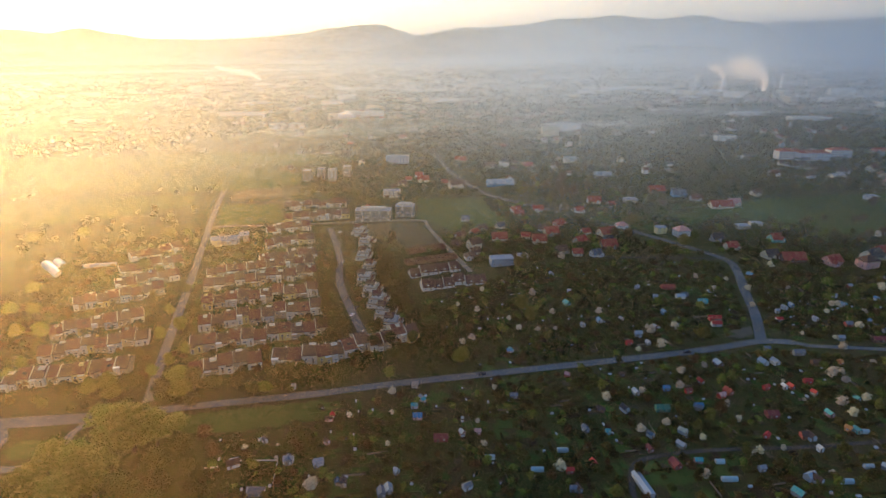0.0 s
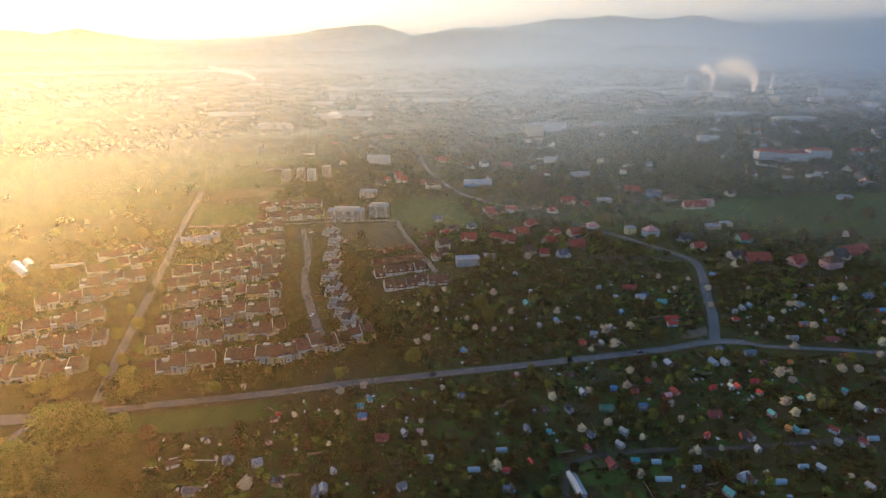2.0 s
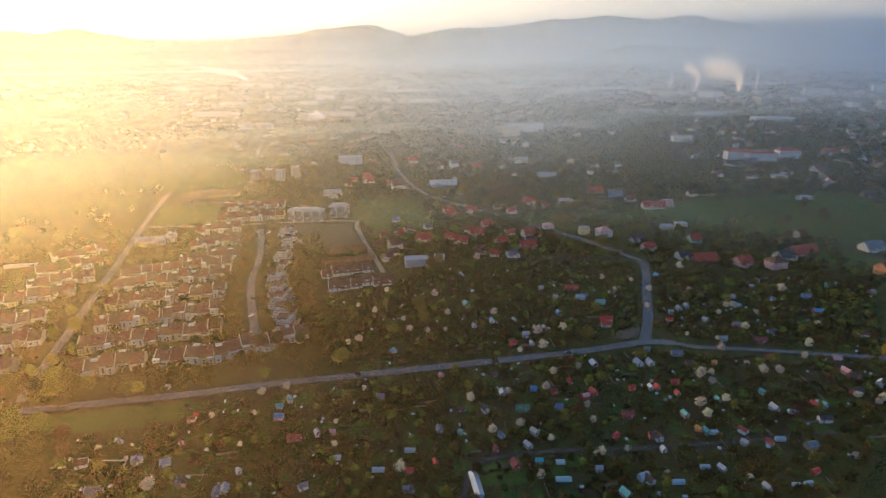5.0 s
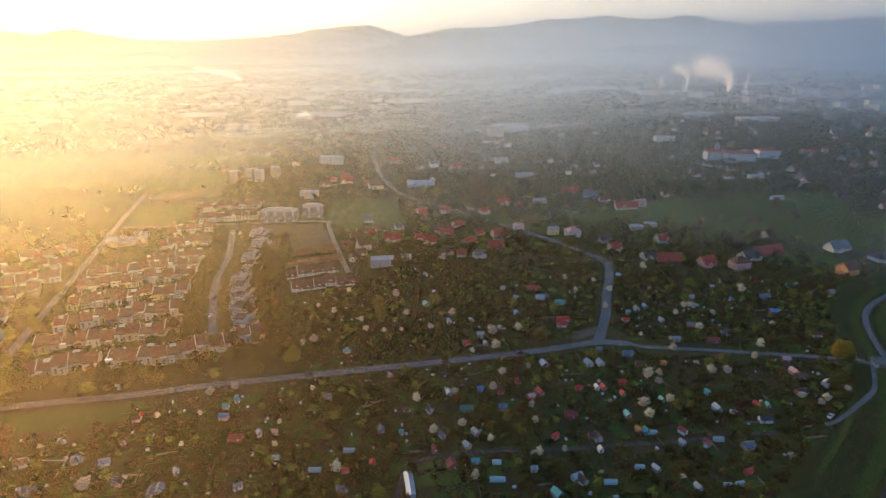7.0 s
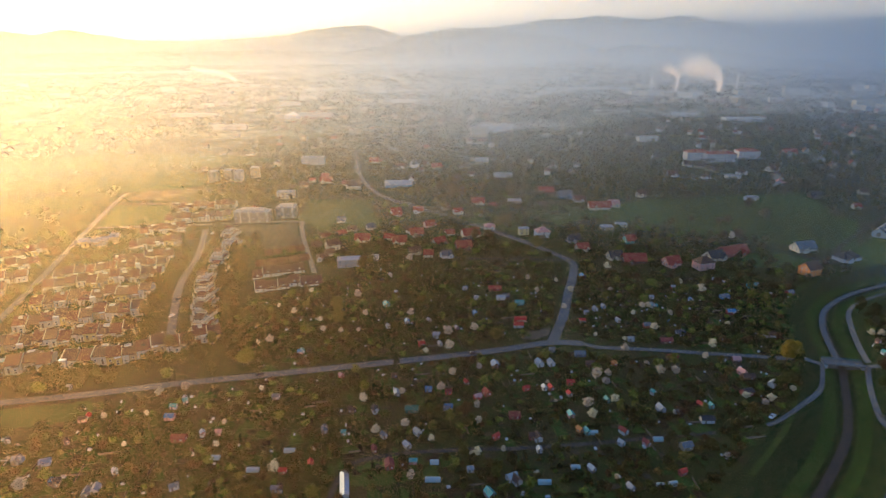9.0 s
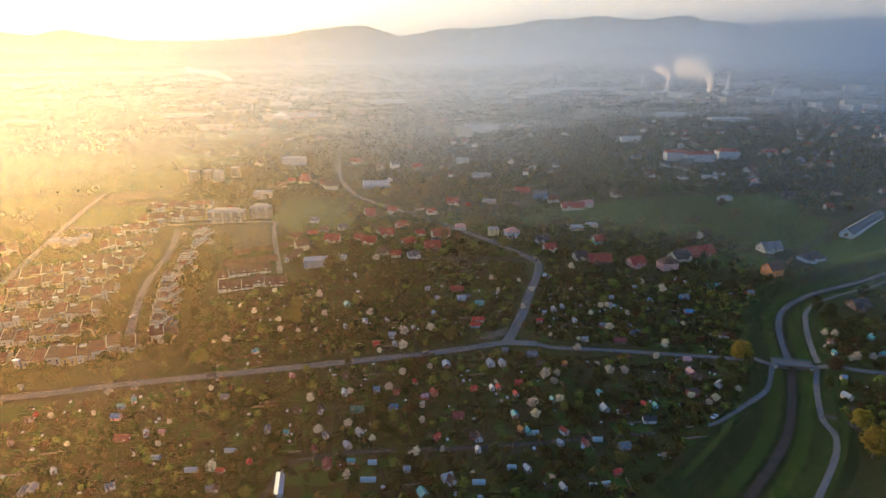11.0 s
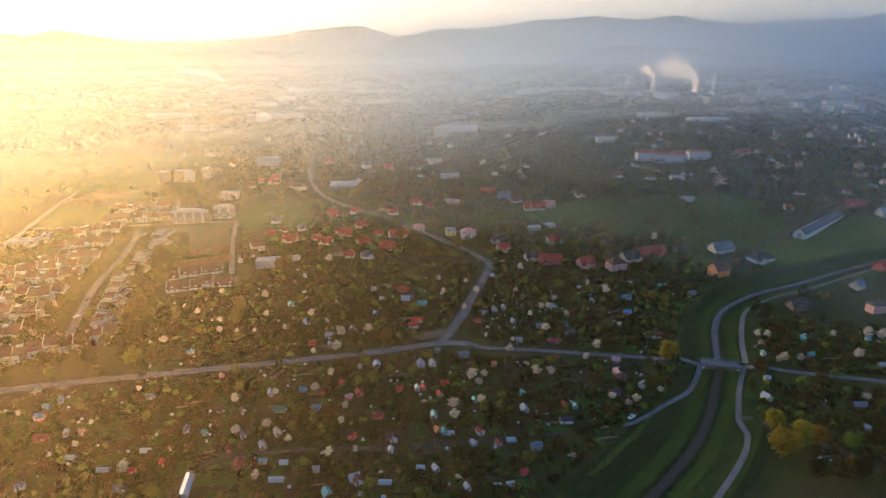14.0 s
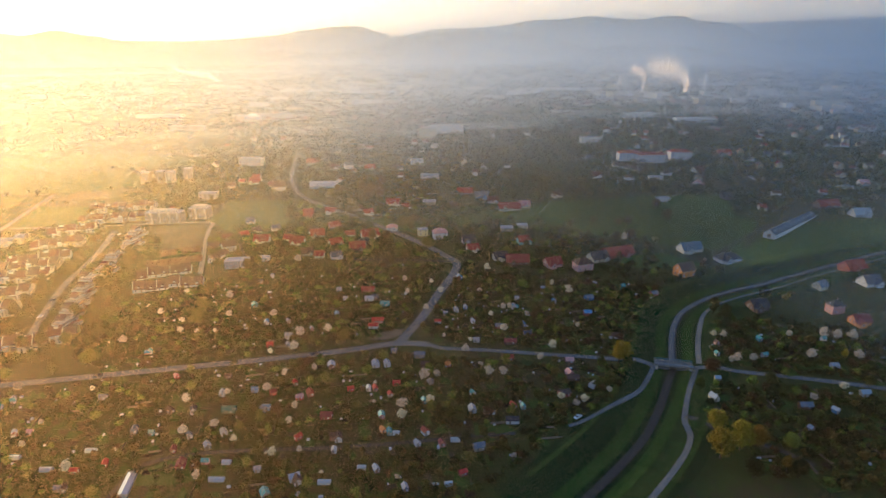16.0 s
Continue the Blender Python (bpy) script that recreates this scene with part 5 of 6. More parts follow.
house(162.9, 758.5, 18.7, 'white', 'grey', 0, 1)
house(59.1, 743.5, 12.7, 'white', 'grey', 0, 1)
house(-22.9, 681.8, 14.4, 'cream', 'redb', 0, 1)
house(219.9, 599.3, 17.3, 'brown', 'redb', 0, 1)
house(236.4, 582.3, 14.6, 'blue', 'bluegrey', 0, 1)
house(246.3, 564.9, 10.9, 'grey', 'grey', 0, 1)
house(310.7, 577.9, 10.1, 'white', 'lblue', 10, 1)
house(437.5, 716.5, 13.6, 'white', 'grey', 0, 1)
house(382.1, 417.6, 18.4, 'white', 'bluegrey', 15, 1)
house(400.9, 396.3, 18.3, 'white', 'dark', 15, 1)
house(361.3, 372.9, 12.9, 'orange', 'brown', 20, 2)
house(326.9, 412.8, 27.3, 'darkred', 'redb', 20, 1)
house(310.8, 405.0, 16.3, 'white', 'dark', 25, 1)
house(296.6, 389.1, 13.4, 'pink', 'brown', 15, 2)
house(426.4, 315.0, 9.3, 'pink', 'dark', 10, 2)
house(436.6, 347.1, 8.5, 'white', 'bluegrey', 25, 1)
house(476.0, 375.7, 16.7, 'darkred', 'redb', 15, 1)
house(385.3, 321.0, 11.0, 'brown', 'dark', 10, 1)
house(431.5, 300.0, 10.5, 'orange', 'darkred', 5, 1)
house(470.4, 350.5, 12.1, 'white', 'lblue', 10, 1)
house(409.6, 554.6, 9.7, 'white', 'flat', 0, 1)
house(597.6, 580.4, 9.0, 'white', 'grey', 20, 1)
house(622.0, 592.1, 10.3, 'grey', 'pink', 0, 1)
house(542.6, 518.1, 23.2, 'brown', 'redb', 10, 1)
house(554.5, 490.7, 17.3, 'grey', 'grey', 5, 1)
house(468.9, 555.2, 10.8, 'brown', 'dark', 0, 1)
# terraced estate, row by row
terrace(-227.1, 267.4, -166.6, 277.7, 'brown')
terrace(-225.3, 294.3, -171.4, 312.3, 'brown')
terrace(-233.8, 319.9, -187.3, 341.3, 'brown')
terrace(-242.2, 359.0, -192.3, 383.3, 'brown')
terrace(-229.9, 389.7, -192.8, 409.6, 'brown')
terrace(-238.2, 414.2, -202.1, 440.1, 'brown')
terrace(-244.0, 443.6, -213.5, 468.4, 'brown')
terrace(-131.3, 271.6, -96.3, 283.1, 'brown')
terrace(-142.1, 299.2, -67.2, 316.6, 'brown')
terrace(-147.4, 325.7, -75.8, 344.7, 'brown')
terrace(-157.4, 356.6, -83.9, 371.8, 'brown')
terrace(-166.9, 385.1, -91.0, 404.6, 'brown')
terrace(-171.4, 404.9, -97.3, 426.5, 'brown')
terrace(-137.7, 427.8, -98.6, 445.3, 'brown')
terrace(-144.1, 464.6, -107.3, 479.9, 'brown')
terrace(-153.2, 501.8, -118.1, 516.7, 'brown')
terrace(-194.6, 477.3, -165.2, 488.4, 'grey')
terrace(-91.5, 282.3, -67.7, 284.3, 'brown')
terrace(-66.0, 283.1, -12.2, 307.7, 'brown')
terrace(-21.9, 396.9, 13.4, 408.0, 'dark')
terrace(-13.2, 373.5, 31.0, 384.4, 'dark')
terrace(-158.2, 577.3, -97.1, 585.9, 'brown')
terrace(-148.6, 539.9, -88.3, 547.0, 'brown')
# stepped row along the estate street
stepped(-72.9, 499.5, 14.8, 0)
stepped(-63.1, 472.7, 15.0, 0)
stepped(-61.7, 441.9, 14.2, 0)
stepped(-53.1, 414.0, 13.4, 0)
stepped(-54.9, 393.7, 14.4, 0)
stepped(-47.6, 374.4, 14.5, 0)
stepped(-42.0, 356.8, 13.9, 0)
stepped(-35.4, 340.4, 14.1, 0)
stepped(-30.5, 323.9, 14.1, 0)
brick_rows(-28.8, 427.2, 10.5, 438.7, )
brick_rows(-28.6, 451.0, 1.6, 460.9, )
# apartment blocks
block(-65.2, 537.3, 32.7, 12, 3, 'stone')
block(-35.9, 547.9, 18.2, 12, 3, 'stone')
block(-163.0, 706.0, 10.0, 10, 4, 'plaster')
block(-147.0, 712.0, 9.0, 10, 4, 'plaster')
block(-133.0, 706.0, 9.0, 10, 4, 'pale')
block(-118.0, 722.0, 9.0, 10, 4, 'plaster')
block(-54.2, 618.4, 18.0, 10, 2, 'cream')
block(-60.5, 788.0, 30.0, 12, 3, 'white')
block(428.0, 735.7, 27.9, 14, 3, 'lilac')
block(450.5, 721.2, 35.5, 14, 3, 'lilac')
block(489.4, 733.6, 26.4, 14, 3, 'lilac')
block(-216.7, 1258.6, 42.2, 14, 4, 'cream')
block(-163.1, 1299.6, 72.5, 14, 3, 'white')
block(-295.3, 1148.3, 64.5, 14, 3, 'white')
block(170.8, 960.2, 27.1, 14, 5, 'cream')
block(200.2, 1000.4, 56.4, 16, 4, 'white')
block(409.4, 868.3, 28.0, 14, 2, 'white')
block(949.6, 1464.0, 59.1, 14, 5, 'white')
block(647.7, 1549.3, 128.0, 30, 1, 'white')
block(698.3, 1506.4, 96.8, 30, 1, 'white')
block(989.5, 1808.6, 99.1, 30, 2, 'white')
block(521.7, 1738.0, 111.3, 30, 1, 'white')
block(-255.5, 2060.6, 207.5, 30, 1, 'white')
block(-45.6, 1907.3, 174.7, 30, 1, 'white')
block(19.7, 1547.5, 85.6, 26, 1, 'white')
block(-457.3, 1388.2, 103.1, 20, 2, 'white')
block(439.8, 1182.1, 65.9, 20, 2, 'white')
block(559.7, 1114.2, 62.2, 20, 2, 'lblue')
block(623.7, 1028.2, 67.2, 20, 1, 'white')
# industrial chimneys
chimney(675.6, 1511.3, 5.5, 40)
chimney(796.3, 1519.0, 5.6, 40)
chimney(858.5, 1576.7, 5.8, 36)
chimney(629.6, 1553.9, 4.3, 26)
chimney(-811.5, 2759.4, 10.1, 40)
barn(447.1, 437.3, 510.7, 493.5, )
long_shed(75.7, 195.8, 77.9, 182.8, )
tunnel(-317.6, 449.5, -291.2, 424.6, )
tunnel(-311.1, 453.8, -290.8, 433.4, )
long_shed(-282.3, 442.0, -259.4, 447.3, )
house(402.2, 706.1, 6.7, 'cream', 'brown', 10, 1)
house(406.7, 699.6, 6.7, 'white', 'brown', 10, 1)
house(411.1, 693.2, 6.6, 'cream', 'brown', 10, 1)
house(415.4, 686.9, 6.5, 'white', 'brown', 10, 1)
house(418.1, 677.9, 6.5, 'cream', 'brown', 10, 1)
house(420.7, 669.1, 6.4, 'white', 'brown', 10, 1)
# dark tree belts round the estate
tree(-52.3, 450.8, 10.8, 'dark', 8)
tree(-46.0, 405.0, 10.6, 'dark', 9)
tree(-34.4, 414.5, 10.0, 'dark', 8)
tree(-24.5, 353.0, 9.4, 'dark', 8)
tree(-16.3, 329.3, 9.6, 'dark', 8)
tree(-7.4, 301.5, 9.5, 'dark', 8)
tree(-17.0, 305.4, 8.3, 'olive', 7)
tree(3.2, 285.4, 9.1, 'dark', 8)
tree(14.3, 296.7, 7.5, 'olive', 6)
tree(-37.6, 320.2, 8.0, 'dark', 8)
tree(-29.6, 303.1, 8.3, 'dark', 8)
tree(-71.6, 322.4, 8.7, 'dark', 9)
tree(-65.8, 308.6, 7.8, 'dark', 8)
tree(-89.9, 398.5, 8.1, 'dark', 7)
tree(-77.0, 361.0, 7.4, 'dark', 8)
tree(-116.0, 265.6, 9.8, 'olive', 7)
tree(-104.3, 265.0, 8.6, 'dark', 7)
tree(-94.1, 259.5, 8.4, 'olive', 6)
tree(-70.6, 268.2, 9.8, 'dark', 8)
tree(-56.0, 267.3, 8.6, 'olive', 6)
tree(-42.7, 277.2, 8.9, 'dark', 7)
tree(-153.3, 278.1, 7.8, 'lime', 7)
tree(-148.9, 288.9, 8.0, 'lime', 7)
tree(-144.3, 300.5, 7.6, 'lime', 7)
tree(-167.7, 295.8, 7.5, 'olive', 7)
tree(-158.6, 350.2, 7.2, 'olive', 6)
tree(-175.5, 351.3, 8.7, 'lime', 7)
tree(-178.3, 386.0, 7.9, 'olive', 6)
tree(-258.1, 326.8, 11.7, 'lime', 8)
tree(-267.4, 357.3, 11.1, 'lime', 8)
tree(-283.0, 358.3, 11.1, 'lime', 8)
tree(-193.4, 264.7, 8.6, 'olive', 5)
tree(-178.5, 263.9, 11.4, 'lime', 7)
tree(-140.3, 262.0, 14.2, 'dark', 8)
tree(-122.0, 251.5, 11.0, 'dark', 6)
tree(-211.2, 388.4, 7.9, 'olive', 6)
tree(-274.0, 392.9, 10.4, 'olive', 7)
tree(-291.0, 394.0, 12.1, 'lime', 7)
tree(-284.0, 471.9, 11.3, 'olive', 8)
tree(-273.4, 498.6, 12.9, 'olive', 8)
tree(-243.5, 510.7, 13.1, 'olive', 8)
tree(-324.5, 518.1, 15.4, 'lime', 8)
tree(-363.6, 506.3, 17.1, 'lime', 8)
tree(-162.5, 448.6, 9.0, 'olive', 6)
tree(335.2, 450.6, 8.9, 'brown', 6)
tree(345.8, 449.8, 10.7, 'brown', 7)
tree(346.4, 485.5, 7.6, 'brown', 6)
tree(354.7, 487.9, 8.6, 'brown', 6)
tree(326.6, 494.9, 5.8, 'brown', 5)
tree(389.1, 490.2, 6.7, 'olive', 6)
tree(267.9, 450.0, 9.8, 'dark', 8)
tree(307.7, 459.7, 6.4, 'olive', 5)
tree(211.0, 455.3, 7.2, 'dark', 7)
tree(322.9, 397.6, 5.6, 'dark', 9)
tree(261.8, 431.6, 6.9, 'dark', 8)
tree(274.4, 430.3, 6.0, 'olive', 6)
tree(80.6, 605.8, 11.7, 'yellow', 9)
tree(121.2, 589.9, 14.9, 'brown', 11)
tree(133.1, 599.1, 12.7, 'brown', 11)
tree(68.2, 618.7, 9.6, 'olive', 8)
tree(110.3, 624.7, 12.0, 'brown', 10)
tree(160.0, 642.1, 12.3, 'yellow', 8)
tree(167.5, 502.8, 12.8, 'yellow', 8)
tree(151.5, 467.5, 10.2, 'brown', 7)
tree(431.1, 586.0, 16.9, 'dark', 9)
tree(446.9, 573.9, 18.8, 'dark', 9)
tree(473.4, 581.8, 20.2, 'dark', 10)
tree(500.6, 589.9, 20.4, 'dark', 10)
tree(515.2, 577.9, 20.0, 'dark', 10)
tree(405.0, 578.1, 14.5, 'dark', 8)
tree(383.9, 580.3, 14.6, 'dark', 8)
tree(362.6, 582.6, 13.5, 'olive', 8)
tree(341.1, 585.0, 13.5, 'dark', 8)
tree(323.0, 597.9, 15.0, 'dark', 8)
tree(298.6, 612.1, 15.3, 'dark', 8)
tree(270.2, 593.2, 13.7, 'olive', 8)
# extra village houses
house(71.3, 537.1, 9.0, 'brown', 'redb', -6, 1)
house(103.0, 431.1, 7.4, 'cream', 'redb', -1, 1)
house(68.9, 472.8, 8.0, 'white', 'redb', -10, 1)
house(25.0, 441.1, 7.5, 'cream', 'brown', 27, 1)
house(119.6, 478.3, 8.1, 'cream', 'redb', 18, 1)
house(85.4, 491.7, 8.3, 'white', 'brown', -5, 1)
house(133.7, 457.7, 7.7, 'grey', 'dark', 23, 1)
house(26.6, 486.8, 8.2, 'cream', 'redb', 37, 1)


# dark growth beside the large limes
for tx, ty, tw, tc, th in ((-118.0, 205.0, 13.0, 'olive', 10), (-112.0, 217.0, 11.0, 'olive', 8), (-112.0, 193.0, 12.0, 'dark', 9), (-104.0, 203.0, 9.0, 'olive', 7), (-106.0, 226.0, 9.0, 'brown', 6), (-98.0, 214.0, 8.0, 'brown', 6), (-120.0, 232.0, 11.0, 'lime', 8), (-99.0, 192.0, 8.0, 'dark', 6), (-90.0, 219.0, 7.0, 'dark', 6), (-80.0, 226.0, 6.0, 'olive', 5), (-66.0, 228.0, 7.0, 'dark', 6), (-110.0, 182.0, 12.0, 'olive', 9), (-96.0, 181.0, 9.0, 'olive', 6)):
    tree(tx, ty, tw, tc, th)


def rail_fence(x0, y0, x1, y1):
    """A pale board fence: posts, and two rails that follow the ground."""
    length, n = math.hypot(x1 - x0, y1 - y0), max(2, round(math.hypot(x1 - x0, y1 - y0) / 2.6))
    turn = math.degrees(math.atan2(y1 - y0, x1 - x0))
    paint = plain("pale_fence_paint", (0.55, 0.52, 0.46), 0.7, 2, 0.2)
    o = thing("fence", place(x0, y0, turn), "low pale-painted board fence round a garden yard", "fence", "yard fences")
    for k in range(n + 1):
        u = k / n
        drop = ground_z(x0 + (x1 - x0) * u, y0 + (y1 - y0) * u) - ground_z(x0, y0)
        part("post", mesh("fence_post", lambda: box(0.16, 0.16, 1.35, 0, 0, -0.2)), paint, o, pose(u * length, 0, drop))
    rise = ground_z(x1, y1) - ground_z(x0, y0)
    for z in (0.45, 0.85):
        part("rail", mesh(("fence_rail", round(length, 1)), lambda: box(math.hypot(length, rise), 0.07, 0.24, math.hypot(length, rise) / 2)), paint, o, pose(0, 0.12, z, 0, -math.degrees(math.atan2(rise, length)), 0))


rail_fence(-85.2, 210.6, -69.4, 209.9)
rail_fence(-69.4, 209.7, -68.0, 197.0)
rail_fence(-99.0, 206.5, -93.5, 206.9)


# ---- bridge, cars ----
def bridge():
    (x0, y0), (x1, y1) = ZONES["bridge"]
    length, turn = math.hypot(x1 - x0, y1 - y0), math.degrees(math.atan2(y1 - y0, x1 - x0))
    mx, my = (x0 + x1) / 2, (y0 + y1) / 2
    o = thing("bridge", pose(mx, my, base_z(mx, my) + 0.2, 0, 0, turn), "small concrete road bridge with pale blue railings over the stream", "bridge")
    part("deck", mesh("deck", lambda: box(length, 5.8, 0.6, 0, 0, -0.3)), ASPHALT, o)
    for s in (-1, 1):
        part("parapet", mesh("bridge_kerb", lambda: box(length, 0.3, 0.16)), plain("dark_concrete", (0.16, 0.16, 0.15), 0.9, 1, 0.25), o, pose(0, s * 2.75, 0.3))
        part("railing", mesh("bridge_rail", lambda: joined(box(length, 0.1, 0.1, 0, 0, 0.95), box(length, 0.07, 0.07, 0, 0, 0.6))), plain("railing_paint", (0.13, 0.22, 0.32), 0.6), o, pose(0, s * 2.75, 0.3))
        for k in range(11):
            part("post", mesh("bridge_post", lambda: box(0.14, 0.14, 0.85)), MATS["railing_paint"], o, pose(-length / 2 + 0.3 + k * (length - 0.6) / 10, s * 2.75, 0.44))
        part("abutment", mesh("abutment", lambda: box(1.2, 5.8, 3.2)), CONCRETE, o, pose(s * (length / 2 - 1), 0, -3.4))


bridge()


def car_body():
    prof = [(-2.1, 0.35), (-2.1, 0.8), (-1.2, 0.92), (-0.7, 1.42), (0.9, 1.45), (1.6, 0.95), (2.05, 0.85), (2.1, 0.35)]
    n = len(prof)
    v = [(x, s * (0.82 if z < 1 else 0.68), z) for s in (-1, 1) for x, z in prof]
    return v, [tuple(range(n - 1, -1, -1)), tuple(range(n, 2 * n))] + [(k, (k + 1) % n, n + (k + 1) % n, n + k) for k in range(n)]


def wheel_mesh():
    v, fc = tube(0.32, 0.32, 0.2, 14)
    return [(x, z, y) for x, y, z in v], [tuple(reversed(q)) for q in fc]


def car(x, y, turn, paint, word):
    o = thing("car", pose(x, y, ground_z(x, y) + 0.22, 0, 0, turn), f"small {word} parked passenger car", "car", "parked cars")
    part("body", mesh("car_body", car_body), paint, o)
    part("windscreen", mesh("car_glass", lambda: ([(-0.75, -0.62, 1.40), (-0.75, 0.62, 1.40), (-1.2, 0.74, 0.96), (-1.2, -0.74, 0.96)], [(0, 1, 2, 3)])), GLASS_M, o, pose(-0.03, 0, 0.02))
    part("rear_window", mesh("car_rear", lambda: ([(0.93, -0.62, 1.42), (1.58, -0.74, 1.0), (1.58, 0.74, 1.0), (0.93, 0.62, 1.42)], [(0, 1, 2, 3)])), GLASS_M, o, pose(0.03, 0, 0.02))
    for s in (-1, 1):
        part("side_window", mesh("car_side", lambda: box(1.7, 0.04, 0.36)), GLASS_M, o, pose(0.05, s * 0.76, 0.98))
        for wx in (-1.3, 1.3):
            part("wheel", mesh("wheel", wheel_mesh), plain("tyre", (0.03, 0.03, 0.03), 0.9), o, pose(wx, s * 0.78 - 0.1, 0.32))


WHITE_CAR, DARK_CAR, RED_CAR = plain("white_car_paint", (0.7, 0.7, 0.7), 0.25, 1, 0.05, bump=0), plain("dark_car_paint", (0.03, 0.035, 0.05), 0.25, 1, 0.05, bump=0), plain("red_car_paint", (0.35, 0.03, 0.03), 0.25, 1, 0.05, bump=0)
car(258.9, 224.4, 40, WHITE_CAR, 'white')
car(-76.6, 435.0, 80, WHITE_CAR, 'white')
car(-85.9, 480.5, 80, DARK_CAR, 'dark')
car(-64.4, 368.6, 75, DARK_CAR, 'dark')
car(-57.0, 343.5, 70, WHITE_CAR, 'white')
car(20.1, 270.9, 8, DARK_CAR, 'dark')
car(-55.4, 352.9, 60, DARK_CAR, 'dark')
car(-91.0, 507.5, 60, WHITE_CAR, 'white')
car(130.4, 285.9, 8, DARK_CAR, 'dark')
car(-210.0, 440.8, 60, DARK_CAR, 'dark')


# ---- garden planting between the huts ----
rnd = random.Random(7)


def free(x, y, gap=0.0):
    return not near_road(x, y) and all((x - a) ** 2 + (y - b) ** 2 > (r + gap) ** 2 for a, b, r in TAKEN)


def scatter(poly, n, gap):
    xs, ys = [q[0] for q in poly], [q[1] for q in poly]
    made = 0
    for _ in range(n * 6):
        x, y = rnd.uniform(min(xs), max(xs)), rnd.uniform(max(100, min(ys)), max(ys))
        if inside(x, y, poly) and free(x, y, gap):
            made += 1
            yield x, y
            if made >= n:
                return


BUSH_WORDS = {"dark": "dark low garden bush", "olive": "olive-green garden shrub", "brown": "red-brown bare garden shrub", "lime": "fresh green garden shrub", "yellow": "yellow-green garden shrub", "cream": "small shrub in pale blossom"}


BUSHES, ORCHARD, UNDER = [0], [0], {c: [] for c in BUSH_WORDS}


def bush(x, y, w, h, colour):
    TREES[0] += 1
    k = TREES[0] % 4
    if BUSHES[0] >= 290 or y > 300 or rnd.random() < 0.55:
        UNDER['olive' if colour == 'cream' else colour].append((x, y, ground_z(x, y) - 0.2 * h, w * 0.5, h))
        return
    BUSHES[0] += 1
    me = mesh(("bush", k), lambda: crown_mesh(80 + k, 26, 12, 0.062))
    ob = new("bush", painted(me, leafy("leaves_" + colour, CROWNS[colour])))
    ob.matrix_basis = place(x, y, (TREES[0] * 97) % 360, 0.2 * h) @ Matrix.Diagonal((w, w, h, 1))
    tagged(ob, BUSH_WORDS[colour] + " between the allotments", "bush", "garden bushes")


for zone, shrubs, small in (("south", 1700, 130), ("middle", 1100, 95), ("east", 900, 70), ("riverside", 420, 30), ("southeast", 420, 34), ("estate", 1100, 40), ("village", 520, 46), ("farm", 300, 26), ("north", 360, 40)):
    poly = ZONES[zone]
    for x, y in scatter(poly, small, 1.5 if zone != "estate" else -1.0):
        c = rnd.choice(["dark", "olive", "olive", "brown", "dark", "lime", "yellow"])
        h = rnd.uniform(3.6, 7.0)
        TAKEN.append((x, y, 1.5))
        ORCHARD[0] += 1
        if ORCHARD[0] > 290:
            UNDER[c].append((x, y, ground_z(x, y) - 0.1 * h, h * 0.48, h))
            continue
        grow("fruit_tree", x, y, h, h * rnd.uniform(0.8, 1.2), c, TREE_WORDS[c] + " on an allotment", "garden trees", True)
    for x, y in scatter(poly, shrubs, 0.5 if zone != "estate" else -1.5):
        w = rnd.uniform(1.6, 5.2) * (1.5 if zone in ('estate', 'village', 'farm', 'north') else 1)
        bush(x, y, w, w * rnd.uniform(0.6, 1.0), rnd.choice(["dark", "dark", "dark", "olive", "olive", "brown", "lime", "olive", "yellow", "dark", "cream"] if zone != "estate" else ["dark", "dark", "olive", "dark", "brown", "olive"]))


def stuff(name, v, fc, material, label, category):
    me = bpy.data.meshes.new(name)
    me.from_pydata(v, [], fc)
    me.materials.append(material)
    return tagged(new(name, me), label, category, kind="stuff")


def turned_box(x, y, w, d, h, a, sink=0.2):
    c, s = math.cos(a), math.sin(a)
    z = ground_z(x, y) - sink
    v, fc = box(w, d, h + sink)
    return [(x + px * c - py * s, y + px * s + py * c, z + pz) for px, py, pz in v], fc


beds = {"soil": [], "green": [], "straw": [], "fence": [], "clutter": []}
for zone, n in (("south", 620), ("middle", 400), ("east", 320), ("riverside", 140), ("southeast", 110)):
    for x, y in scatter(ZONES[zone], n, 0.3):
        a = 0.12 + rnd.choice((0, math.pi / 2)) + rnd.uniform(-0.12, 0.12)
        kind = rnd.choice(["soil", "soil", "green", "green", "green", "straw"])
        big = 1.8 if kind == "green" else 1.0
        beds[kind].append(turned_box(x, y, rnd.uniform(2, 7) * big, rnd.uniform(1.2, 4) * big, 0.12 if big == 1 else 0.06, a))
        if rnd.random() < 0.1:
            beds["fence"].append(turned_box(x + 2, y + 2, rnd.uniform(4, 11), 0.08, 1.0, a))
        if rnd.random() < 0.2:
            beds["clutter"].append(turned_box(x - 1.5, y + 1, rnd.uniform(0.6, 1.8), rnd.uniform(0.5, 1.2), rnd.uniform(0.4, 1.0), a))
